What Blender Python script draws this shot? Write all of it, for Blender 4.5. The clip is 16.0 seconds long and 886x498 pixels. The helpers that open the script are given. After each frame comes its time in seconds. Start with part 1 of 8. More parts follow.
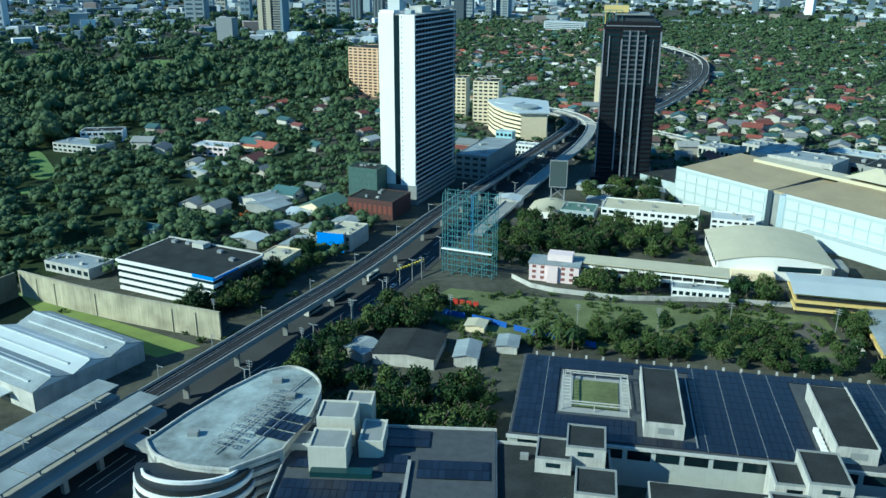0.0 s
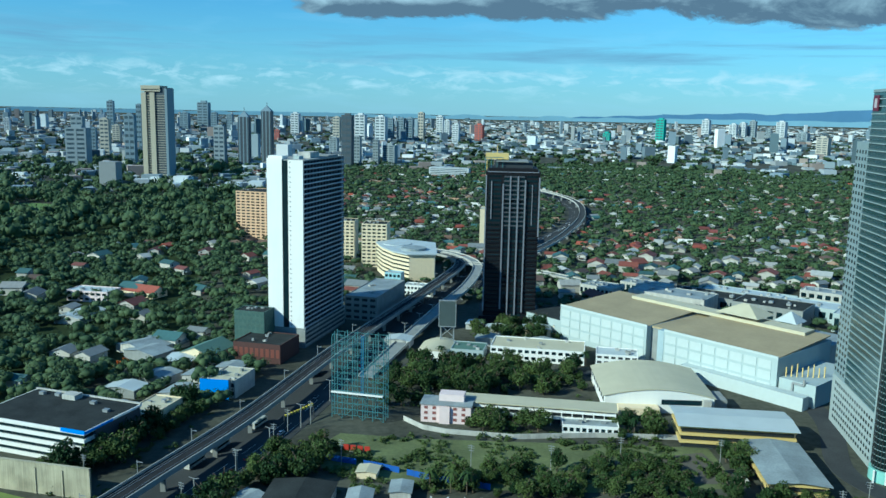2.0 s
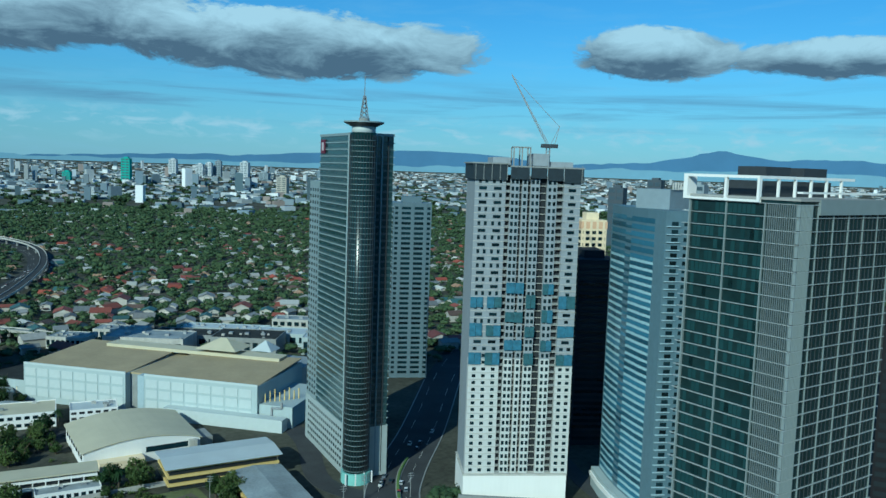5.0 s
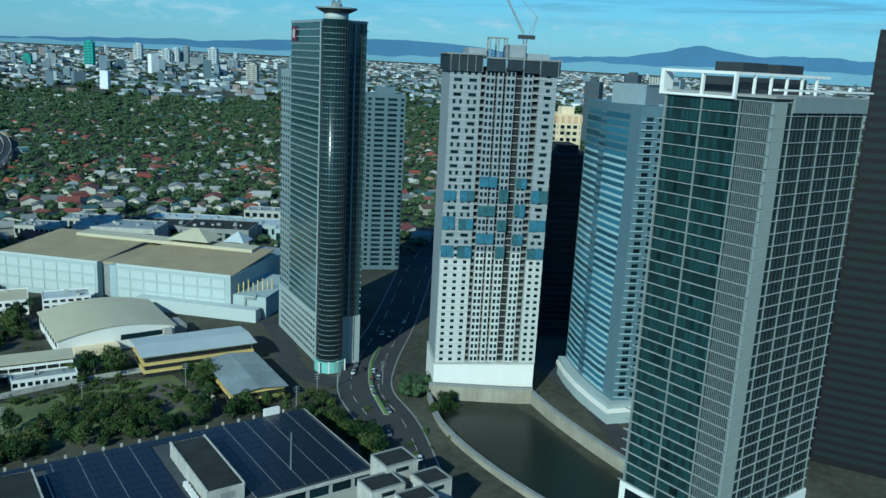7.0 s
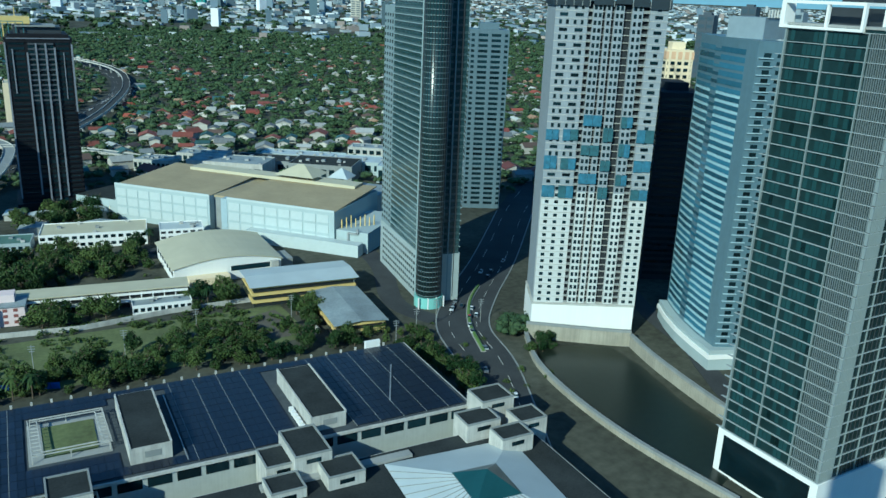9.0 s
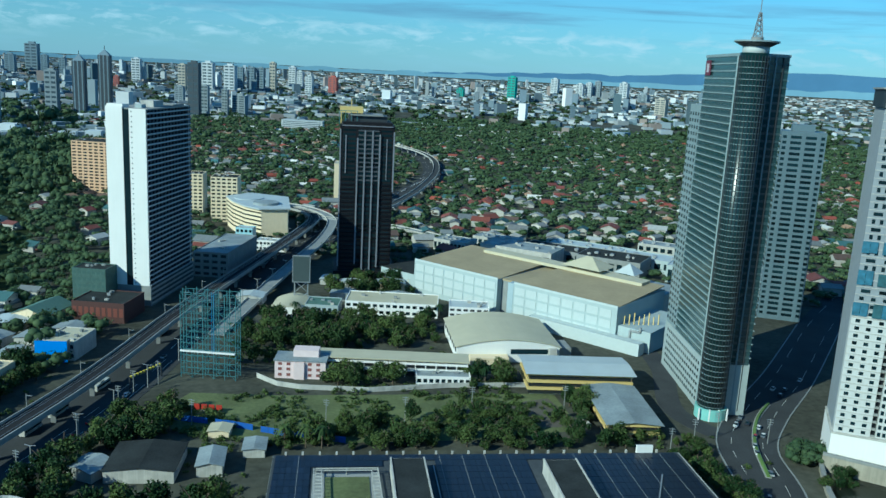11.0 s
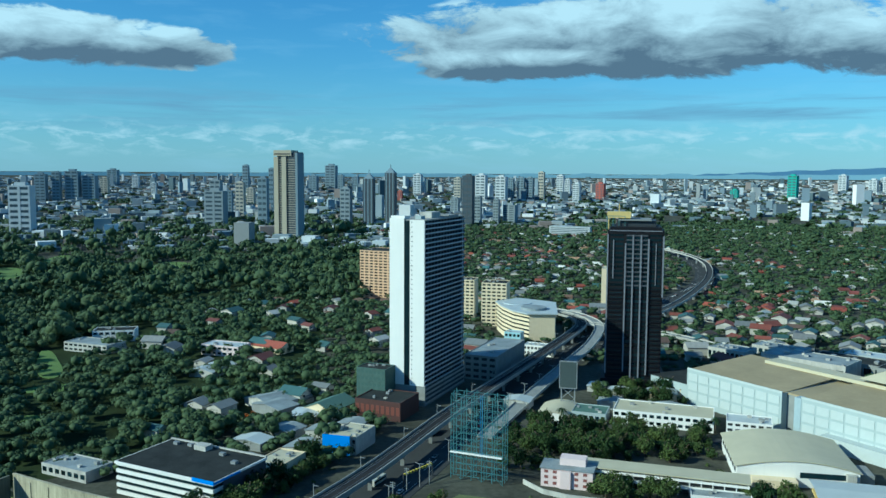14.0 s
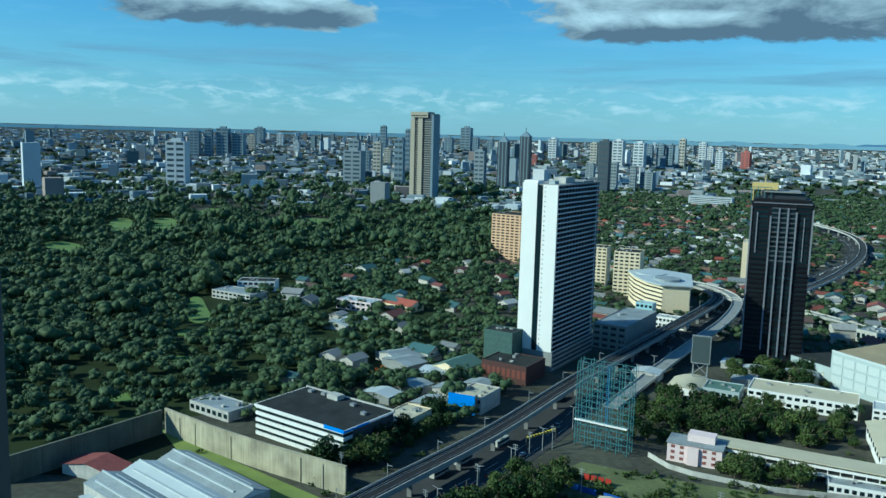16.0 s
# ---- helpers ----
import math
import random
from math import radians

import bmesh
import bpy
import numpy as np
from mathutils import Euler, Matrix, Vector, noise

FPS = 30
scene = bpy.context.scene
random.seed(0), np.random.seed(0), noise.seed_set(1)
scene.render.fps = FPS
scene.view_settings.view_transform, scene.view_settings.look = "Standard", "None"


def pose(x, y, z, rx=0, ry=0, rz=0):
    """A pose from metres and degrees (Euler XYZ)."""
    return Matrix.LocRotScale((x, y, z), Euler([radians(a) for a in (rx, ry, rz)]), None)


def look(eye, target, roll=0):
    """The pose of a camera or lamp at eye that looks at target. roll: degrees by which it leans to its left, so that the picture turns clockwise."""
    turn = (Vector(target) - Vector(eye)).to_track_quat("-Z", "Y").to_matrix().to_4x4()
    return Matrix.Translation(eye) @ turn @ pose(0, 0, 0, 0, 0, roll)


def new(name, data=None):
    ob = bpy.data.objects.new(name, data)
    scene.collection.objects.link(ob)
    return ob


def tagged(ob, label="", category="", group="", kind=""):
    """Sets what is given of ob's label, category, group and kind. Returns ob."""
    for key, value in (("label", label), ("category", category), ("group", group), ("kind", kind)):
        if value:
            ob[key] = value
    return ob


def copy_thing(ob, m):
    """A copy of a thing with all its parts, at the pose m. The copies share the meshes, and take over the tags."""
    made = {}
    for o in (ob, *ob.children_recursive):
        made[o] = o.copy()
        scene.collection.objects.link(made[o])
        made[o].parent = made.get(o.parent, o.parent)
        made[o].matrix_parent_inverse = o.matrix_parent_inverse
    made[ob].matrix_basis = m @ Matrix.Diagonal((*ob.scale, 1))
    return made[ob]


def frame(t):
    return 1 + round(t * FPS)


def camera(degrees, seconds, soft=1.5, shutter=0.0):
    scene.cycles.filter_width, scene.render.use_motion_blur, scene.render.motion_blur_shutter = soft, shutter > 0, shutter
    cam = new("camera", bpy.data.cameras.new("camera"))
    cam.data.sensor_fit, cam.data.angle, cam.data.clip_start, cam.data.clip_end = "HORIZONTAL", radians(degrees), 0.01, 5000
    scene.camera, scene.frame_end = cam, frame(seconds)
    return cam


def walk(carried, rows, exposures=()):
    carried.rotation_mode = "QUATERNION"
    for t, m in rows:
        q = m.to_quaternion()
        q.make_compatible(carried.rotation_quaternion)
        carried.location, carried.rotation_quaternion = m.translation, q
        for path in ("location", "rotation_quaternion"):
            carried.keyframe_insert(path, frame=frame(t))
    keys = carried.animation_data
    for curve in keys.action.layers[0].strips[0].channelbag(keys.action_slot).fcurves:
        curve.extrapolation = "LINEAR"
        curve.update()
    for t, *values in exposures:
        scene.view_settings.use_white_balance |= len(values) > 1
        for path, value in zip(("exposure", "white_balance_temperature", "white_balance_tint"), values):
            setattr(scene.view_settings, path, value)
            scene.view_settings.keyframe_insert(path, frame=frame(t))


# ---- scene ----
# The eye stands at a high window, EYE metres over the street; each row: seconds, yaw, pitch, roll.
EYE = 145.0
cam = camera(56.75, 16.0)
ROWS = [
    (0.0, 0.36, -19.20, -0.29),
    (0.5, 1.52, -14.69, -0.23),
    (1.0, 1.34, -11.38, -0.25),
    (1.5, -1.24, -9.63, -0.56),
    (2.0, -7.33, -9.30, -1.14),
    (2.5, -14.93, -9.47, -2.03),
    (3.0, -23.29, -9.59, -2.55),
    (3.5, -32.06, -9.28, -2.91),
    (4.0, -38.02, -7.29, -2.24),
    (4.2, -39.34, -5.90, -1.79),
    (6.3, -47.07, -7.90, -2.64),
    (6.5, -46.71, -9.59, -2.69),
    (7.0, -44.81, -12.98, -2.92),
    (7.5, -42.83, -15.53, -2.78),
    (8.0, -41.35, -17.18, -2.33),
    (8.2, -40.80, -17.59, -2.13),
    (10.3, -26.56, -13.98, -3.36),
    (10.5, -23.82, -13.16, -3.33),
    (11.0, -17.29, -12.10, -2.95),
    (11.5, -12.42, -11.19, -2.55),
    (12.0, -8.34, -10.00, -1.91),
    (12.5, -5.17, -8.73, -1.00),
    (13.0, -2.98, -7.55, -0.36),
    (13.5, -0.95, -6.30, -0.23),
    (14.0, 0.99, -5.28, -0.33),
    (14.5, 3.11, -5.01, -0.52),
    (15.0, 5.54, -5.77, -0.95),
    (15.5, 8.12, -6.75, -1.32),
    (16.0, 10.35, -7.96, -1.53),
]


def arm(yaw):
    """The phone swings a little round the one who holds it."""
    a = radians(yaw)
    return (-0.25 * math.sin(a), 0.25 * math.cos(a) - 0.25)


walk(cam, [(t, pose(*arm(yaw), EYE, 90 + pitch, roll, yaw)) for t, yaw, pitch, roll in ROWS],
     exposures=[(0.0, 0.45, 5050, -13), (1.2, 0.32, 5040, -13), (2.2, 0.22, 4990, -13), (3.0, -0.02, 4930, -13), (3.5, -0.22, 4880, -13), (7.0, -0.18, 4840, -13), (8.0, 0.06, 4880, -13), (11.0, 0.06, 4960, -13), (12.2, 0.14, 5050, -13), (14.5, 0.08, 5030, -13), (16.0, 0.14, 5050, -13)])

# ---- light ----
SUN_AZ, SUN_EL = radians(-112.0), radians(29.0)  # azimuth from +y towards +x
sun_dir = Vector((math.sin(SUN_AZ) * math.cos(SUN_EL), math.cos(SUN_AZ) * math.cos(SUN_EL), math.sin(SUN_EL)))
sun = new("sun", bpy.data.lights.new("sun", "SUN"))
sun.data.energy, sun.data.angle, sun.data.color = 4.9, radians(0.5), (1.0, 0.90, 0.70)
sun.matrix_world = look(tuple(sun_dir * 900), (0, 0, 0))

world = bpy.data.worlds.new("sky")
scene.world = world
world.use_nodes = True
wt = world.node_tree
wt.nodes.clear()


def wnode(kind, **kw):
    n = wt.nodes.new(kind)
    for k, v in kw.items():
        if k == "op":
            n.operation = v
        elif k == "ins":
            for i, x in v.items():
                if hasattr(x, "is_linked"):
                    wt.links.new(x, n.inputs[i])
                else:
                    n.inputs[i].default_value = x
    return n


def wm(op, a, b=0.0, c=0.0, clamp=False):
    n = wnode("ShaderNodeMath", op=op, ins={0: a, 1: b, 2: c})
    n.use_clamp = clamp
    return n.outputs[0]


wsky = wt.nodes.new("ShaderNodeTexSky")
wsky.sky_type, wsky.sun_disc = "NISHITA", False
wsky.sun_elevation, wsky.sun_rotation = SUN_EL, SUN_AZ
wsky.air_density, wsky.dust_density, wsky.ozone_density = 1.2, 0.1, 7.0
wco = wnode("ShaderNodeTexCoord")
wsp = wnode("ShaderNodeSeparateXYZ", ins={0: wco.outputs["Generated"]})
w_az = wm("MULTIPLY", wm("ARCTAN2", wsp.outputs[0], wsp.outputs[1]), 57.2958)
w_el = wm("MULTIPLY", wm("ARCSINE", wsp.outputs[2]), 57.2958)


def wnoise(sx, sy, detail, rough, seed):
    v = wnode("ShaderNodeCombineXYZ", ins={0: wm("MULTIPLY", w_az, sx), 1: wm("MULTIPLY", w_el, sy), 2: seed})
    n = wnode("ShaderNodeTexNoise", ins={"Vector": v.outputs[0], "Scale": 1.0, "Detail": detail, "Roughness": rough, "Distortion": 0.35})
    return n.outputs[0]


# cumulus banks: azimuth, elevation, half width, half height, in degrees
CLOUDS = [(-26, 8.2, 9, 2.2), (-19, 8.0, 5, 1.6), (12, 9.0, 21, 3.6), (4, 7.2, 9, 1.3), (33, 7.9, 16, 2.8), (57, 8.0, 7, 2.2),
          (68, 7.6, 8, 1.6), (-50, 9, 8, 2.5), (85, 9, 10, 3), (20, 17, 26, 3), (-30, 20, 22, 3), (60, 21, 20, 3)]
w_big, w_fine = wnoise(0.22, 0.55, 7.0, 0.62, 3.0), wnoise(0.16, 0.9, 5.0, 0.6, 9.0)
w_dens, w_top = 0.0, 0.0
for caz, cel, raz, rel in CLOUDS:
    dx = wm("MULTIPLY", wm("SUBTRACT", w_az, float(caz)), 1.0 / raz)
    dy = wm("MULTIPLY", wm("SUBTRACT", w_el, float(cel)), 1.0 / rel)
    inside = wm("SUBTRACT", 1.0, wm("ADD", wm("MULTIPLY", dx, dx), wm("MULTIPLY", dy, dy)), clamp=True)
    w_dens = wm("MAXIMUM", w_dens, inside)
    w_top = wm("ADD", w_top, wm("MULTIPLY", inside, dy))
w_cov = wm("ADD", wm("MULTIPLY", w_dens, 1.7), wm("MULTIPLY", wm("SUBTRACT", w_big, 0.5), 3.0))
w_mask = wm("MULTIPLY", wm("MULTIPLY", wm("SUBTRACT", w_cov, 0.5), 3.2, clamp=True), wm("MULTIPLY", w_dens, 4.0, clamp=True), clamp=True)
# long thin strips of stratus under them
w_sband = wm("SUBTRACT", 1.0, wm("MULTIPLY", wm("ABSOLUTE", wm("SUBTRACT", w_el, 4.3)), 0.5), clamp=True)
w_strip = wm("MULTIPLY", wm("MULTIPLY", wm("SUBTRACT", wnoise(0.07, 1.1, 5.0, 0.6, 14.0), 0.47), 4.5, clamp=True), wm("MULTIPLY", w_sband, 0.95), clamp=True)
# a low band of small far cumulus
w_band = wm("SUBTRACT", 1.0, wm("MULTIPLY", wm("ABSOLUTE", wm("SUBTRACT", w_el, 2.3)), 0.7), clamp=True)
w_low = wm("MULTIPLY", wm("MULTIPLY", wm("SUBTRACT", wnoise(0.42, 1.3, 6.0, 0.6, 21.0), 0.49), 6.0, clamp=True), wm("MULTIPLY", w_band, 0.8), clamp=True)
w_veil = wm("MULTIPLY", wm("MULTIPLY", wm("SUBTRACT", w_fine, 0.5), 3.0, clamp=True), 0.22)
w_shade = wm("ADD", wm("MULTIPLY", w_top, 0.9), wm("MULTIPLY", wm("SUBTRACT", w_big, 0.45), 1.4))
w_ramp = wnode("ShaderNodeValToRGB", ins={0: wm("ADD", w_shade, 0.34, clamp=True)})
w_ramp.color_ramp.elements[0].color = (1.3, 1.75, 2.3, 1)
w_ramp.color_ramp.elements[0].position = 0.12
w_ramp.color_ramp.elements[1].color = (6.4, 7.6, 8.0, 1)
w_ramp.color_ramp.elements[1].position = 0.8


def wmix(f, a, b):
    n = wnode("ShaderNodeMix")
    n.data_type = "RGBA"
    wt.links.new(f, n.inputs[0])
    for i, x in ((6, a), (7, b)):
        if hasattr(x, "is_linked"):
            wt.links.new(x, n.inputs[i])
        else:
            n.inputs[i].default_value = x
    return n.outputs[2]


w_haze = wm("MULTIPLY", wm("SUBTRACT", 1.0, wm("MULTIPLY", wm("ABSOLUTE", w_el), 0.14), clamp=True), 0.5)
w_tint = wnode("ShaderNodeVectorMath", op="MULTIPLY", ins={0: wsky.outputs[0], 1: (0.76, 1.0, 1.1)})
w_col = wmix(w_haze, w_tint.outputs[0], (2.4, 4.7, 6.4, 1))
w_col = wmix(w_veil, w_col, (4.2, 6.2, 7.8, 1))
w_col = wmix(w_strip, w_col, (2.0, 3.3, 4.6, 1))
w_col = wmix(w_low, w_col, (6.0, 7.2, 7.6, 1))
w_col = wmix(w_mask, w_col, w_ramp.outputs[0])
w_bg = wnode("ShaderNodeBackground", ins={0: w_col, 1: 0.095})
w_out = wt.nodes.new("ShaderNodeOutputWorld")
wt.links.new(w_bg.outputs[0], w_out.inputs[0])

# ---- materials ----
def mat(name, col, rough=0.8, metal=0.0, var=0.12, scale=0.4, fine=6.0, bump=0.0, rand=0.0, island=False, palette=None, spec=0.5, streak=0.0):
    """A plain surface: base colour, stains at two scales, fine relief, and where wanted a shade of its own for each piece."""
    m = bpy.data.materials.new(name)
    m.use_nodes = True
    nt = m.node_tree
    bs = nt.nodes["Principled BSDF"]
    bs.inputs["Roughness"].default_value, bs.inputs["Metallic"].default_value = rough, metal
    bs.inputs["Specular IOR Level"].default_value = spec

    def math_(op, a, b, clamp=False):
        n = nt.nodes.new("ShaderNodeMath")
        n.operation, n.use_clamp = op, clamp
        for i, x in ((0, a), (1, b)):
            if hasattr(x, "is_linked"):
                nt.links.new(x, n.inputs[i])
            else:
                n.inputs[i].default_value = x
        return n.outputs[0]

    geo, co = nt.nodes.new("ShaderNodeNewGeometry"), nt.nodes.new("ShaderNodeTexCoord")
    src = co.outputs["Object"]

    def noise_(s, detail, stretch=None):
        n = nt.nodes.new("ShaderNodeTexNoise")
        n.inputs["Scale"].default_value, n.inputs["Detail"].default_value = s, detail
        v = src
        if stretch:
            mp = nt.nodes.new("ShaderNodeMapping")
            mp.inputs["Scale"].default_value = stretch
            nt.links.new(src, mp.inputs[0])
            v = mp.outputs[0]
        nt.links.new(v, n.inputs["Vector"])
        return n.outputs[0]

    coarse, small = noise_(scale, 4.0), noise_(fine, 3.0)
    f = math_("ADD", math_("MULTIPLY", math_("SUBTRACT", coarse, 0.5), 2.4 * var), math_("MULTIPLY", math_("SUBTRACT", small, 0.5), 1.4 * var))
    if streak:
        f = math_("ADD", f, math_("MULTIPLY", math_("SUBTRACT", noise_(1.0, 3.0, (1.6, 1.6, 0.05)), 0.5), 2.0 * streak))
    pick = None
    if island:
        pick = geo.outputs["Random Per Island"]
    elif rand or palette:
        pick = nt.nodes.new("ShaderNodeObjectInfo").outputs["Random"]
    if pick and rand:
        f = math_("ADD", f, math_("MULTIPLY", math_("SUBTRACT", math_("FRACT", math_("MULTIPLY", pick, 7.31), 0.0), 0.5), 2.0 * rand))
    f = math_("MAXIMUM", math_("ADD", f, 1.0), 0.05)
    if palette:
        rp = nt.nodes.new("ShaderNodeValToRGB")
        rp.color_ramp.interpolation = "CONSTANT"
        el = rp.color_ramp.elements
        for i, c in enumerate(palette):
            e = el[i] if i < 2 else el.new(i / len(palette))
            e.position, e.color = i / len(palette), (*c, 1)
        nt.links.new(pick, rp.inputs[0])
        base = rp.outputs[0]
    else:
        rgb = nt.nodes.new("ShaderNodeRGB")
        rgb.outputs[0].default_value = (*col, 1)
        base = rgb.outputs[0]
    mul = nt.nodes.new("ShaderNodeVectorMath")
    mul.operation = "SCALE"
    nt.links.new(base, mul.inputs[0])
    nt.links.new(f, mul.inputs["Scale"])
    nt.links.new(mul.outputs[0], bs.inputs["Base Color"])
    if bump:
        bp = nt.nodes.new("ShaderNodeBump")
        bp.inputs["Strength"].default_value, bp.inputs["Distance"].default_value = 0.6, bump
        nt.links.new(small, bp.inputs["Height"])
        nt.links.new(bp.outputs[0], bs.inputs["Normal"])
    return m


def leaf_mat(name, dark, light, island):
    m = mat(name, dark, 0.75, var=0.25, scale=0.05, fine=1.2, spec=0.25)
    nt = m.node_tree
    bs = nt.nodes["Principled BSDF"]
    rp = nt.nodes.new("ShaderNodeValToRGB")
    rp.color_ramp.elements[0].color, rp.color_ramp.elements[1].color = (*dark, 1), (*light, 1)
    ob, geo = nt.nodes.new("ShaderNodeObjectInfo"), nt.nodes.new("ShaderNodeNewGeometry")
    big = nt.nodes.new("ShaderNodeTexNoise")
    big.inputs["Scale"].default_value, big.inputs["Detail"].default_value = 0.05, 2.5
    nt.links.new(geo.outputs["Position"], big.inputs["Vector"])
    mx = nt.nodes.new("ShaderNodeMath")
    mx.operation = "MULTIPLY_ADD"
    nt.links.new(geo.outputs["Random Per Island"], mx.inputs[0])
    mx.inputs[1].default_value = 0.22
    sub = nt.nodes.new("ShaderNodeMath")
    sub.operation = "SUBTRACT"
    nt.links.new(big.outputs[0] if island else ob.outputs["Random"], sub.inputs[0])
    sub.inputs[1].default_value = 0.22
    nt.links.new(sub.outputs[0], mx.inputs[2])
    nt.links.new(mx.outputs[0], rp.inputs[0])
    nt.links.new(rp.outputs[0], bs.inputs["Base Color"])
    return m


def glass_mat(name, col, rough=0.12, var=0.3, rand=0.5):
    m = mat(name, col, rough, var=var, scale=0.15, fine=0.8, rand=rand, spec=0.45)
    return m


WHITE = mat("white_paint", (0.78, 0.77, 0.73), 0.7, var=0.05, scale=0.08, streak=0.04)
WHITE_WALL = mat("weathered_white_wall", (0.43, 0.42, 0.38), 0.85, var=0.36, scale=0.22, streak=0.3)
CREAM = mat("cream_paint", (0.72, 0.60, 0.40), 0.8, var=0.07, streak=0.06)
ORANGE_WALL = mat("peach_paint", (0.62, 0.40, 0.24), 0.8, var=0.07)
PALE_GREEN = mat("pale_blue_wall", (0.37, 0.43, 0.43), 0.75, var=0.06, scale=0.15, streak=0.06)
PALE_PANEL = mat("pale_wall_panel", (0.46, 0.51, 0.50), 0.7, var=0.06)
GREYWALL = mat("grey_concrete", (0.24, 0.25, 0.24), 0.85, var=0.22, scale=0.2, streak=0.1)
CONCRETE = mat("weathered_concrete", (0.30, 0.30, 0.28), 0.9, var=0.22, scale=0.12, streak=0.12, bump=0.02)
ROOF_DARK = mat("dark_flat_roof", (0.034, 0.038, 0.038), 1.0, var=0.5, scale=0.12, fine=1.5, spec=0.1)
ROOF_TAN = mat("tan_roof", (0.33, 0.27, 0.16), 0.85, var=0.2, scale=0.06, fine=0.5)
ROOF_CREAM = mat("cream_metal_roof", (0.50, 0.46, 0.32), 0.6, var=0.12, scale=0.1)
ROOF_STEEL = mat("grey_metal_roof", (0.25, 0.28, 0.285), 0.65, metal=0.0, var=0.42, scale=0.1, fine=1.0)
ROOF_WHITE = mat("white_metal_roof", (0.46, 0.50, 0.50), 0.5, var=0.12, scale=0.1)
ROOF_GREEN = mat("green_metal_roof", (0.10, 0.17, 0.13), 0.6, var=0.15)
BLUE = mat("bright_blue_sheet", (0.02, 0.22, 0.75), 0.5, var=0.08)
YELLOW = mat("yellow_paint", (0.62, 0.47, 0.17), 0.7, var=0.08)
RED = mat("red_paint", (0.38, 0.035, 0.02), 0.5, var=0.08)
BROWN = mat("red_brown_cladding", (0.07, 0.03, 0.025), 0.8, var=0.15)
PINK = mat("pale_pink_paint", (0.72, 0.58, 0.56), 0.8, var=0.08)
ASPHALT = mat("asphalt", (0.055, 0.058, 0.06), 1.0, var=0.3, scale=0.06, fine=1.2, spec=0.1)
LINE = mat("road_paint", (0.6, 0.6, 0.55), 0.8, var=0.2)
# near-black fill that paints the shade inside openings, open decks and galleries
OPENING_SHADE = mat("dark_opening", (0.02, 0.024, 0.026), 0.5, var=0.3)
GLASS = glass_mat("dark_glass", (0.009, 0.021, 0.027), 0.18)
GLASS_BLUE = glass_mat("blue_glass", (0.05, 0.13, 0.19), 0.12)
GLASS_TEAL = glass_mat("teal_glass", (0.013, 0.040, 0.044), 0.28)
SPANDREL = mat("grey_green_cladding", (0.22, 0.27, 0.28), 0.45, var=0.1, rand=0.05)
DARK_CLAD = mat("dark_stone_cladding", (0.011, 0.011, 0.014), 0.6, var=0.25, spec=0.2)
STEEL_TEAL = mat("teal_painted_steel", (0.065, 0.17, 0.185), 0.5, var=0.15)
STEEL = mat("galvanised_steel", (0.35, 0.36, 0.36), 0.5, metal=0.5, var=0.15)
DARK_STEEL = mat("dark_steel", (0.05, 0.055, 0.06), 0.5, metal=0.3, var=0.15)
SOLAR = mat("solar_cell", (0.011, 0.016, 0.030), 0.35, var=0.15, rand=0.3, spec=0.5)
SOLAR_GAP = mat("roof_membrane", (0.07, 0.078, 0.085), 1.0, var=0.3, spec=0.1)
BARK = mat("bark", (0.10, 0.075, 0.05), 0.9, var=0.2, fine=3.0)
LEAF = leaf_mat("leaves", (0.012, 0.034, 0.008), (0.09, 0.125, 0.032), False)
# paler and bluer than the near leaves: a haze lift mixed into the colour
LEAF_FAR = leaf_mat("far_leaves", (0.018, 0.043, 0.020), (0.104, 0.142, 0.055), True)
GRASS_MAT = mat("rough_grass", (0.115, 0.135, 0.05), 1.0, var=0.6, scale=0.05, fine=0.6)
LAWN = mat("mown_grass", (0.11, 0.18, 0.04), 1.0, var=0.35, scale=0.04, fine=0.4)
WATER = mat("dark_water", (0.014, 0.020, 0.014), 0.3, var=0.3, spec=0.3)
DIRT = mat("bare_earth", (0.10, 0.09, 0.07), 0.95, var=0.25, scale=0.1, fine=1.0)
HOUSE_ROOFS = mat("house_roof", (0.3, 0.1, 0.05), 0.75, var=0.15, island=True, rand=0.25,
                  palette=[(0.30, 0.075, 0.045), (0.36, 0.35, 0.33), (0.17, 0.05, 0.04), (0.42, 0.42, 0.38), (0.13, 0.08, 0.055), (0.32, 0.20, 0.12), (0.06, 0.14, 0.14), (0.20, 0.21, 0.21), (0.62, 0.60, 0.54)])
HOUSE_ROOF_ONE = mat("tile_roof", (0.3, 0.1, 0.05), 0.75, var=0.2, rand=0.25,
                     palette=[(0.20, 0.06, 0.04), (0.24, 0.24, 0.23), (0.15, 0.05, 0.04), (0.34, 0.34, 0.32), (0.10, 0.065, 0.05), (0.05, 0.11, 0.11), (0.16, 0.17, 0.17)])
HOUSE_WALLS = mat("house_wall", (0.42, 0.40, 0.35), 0.85, var=0.1, island=True, rand=0.2)
# block colours pulled towards blue-grey, so distance haze sits in the palette
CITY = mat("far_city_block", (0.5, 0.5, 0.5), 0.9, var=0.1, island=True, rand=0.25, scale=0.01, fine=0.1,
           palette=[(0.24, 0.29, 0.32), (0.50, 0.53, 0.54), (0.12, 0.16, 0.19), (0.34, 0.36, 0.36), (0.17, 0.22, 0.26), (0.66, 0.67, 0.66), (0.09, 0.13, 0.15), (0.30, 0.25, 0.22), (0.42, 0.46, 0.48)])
CITY_GLASS = mat("far_tower_window", (0.05, 0.075, 0.095), 0.3, var=0.2)
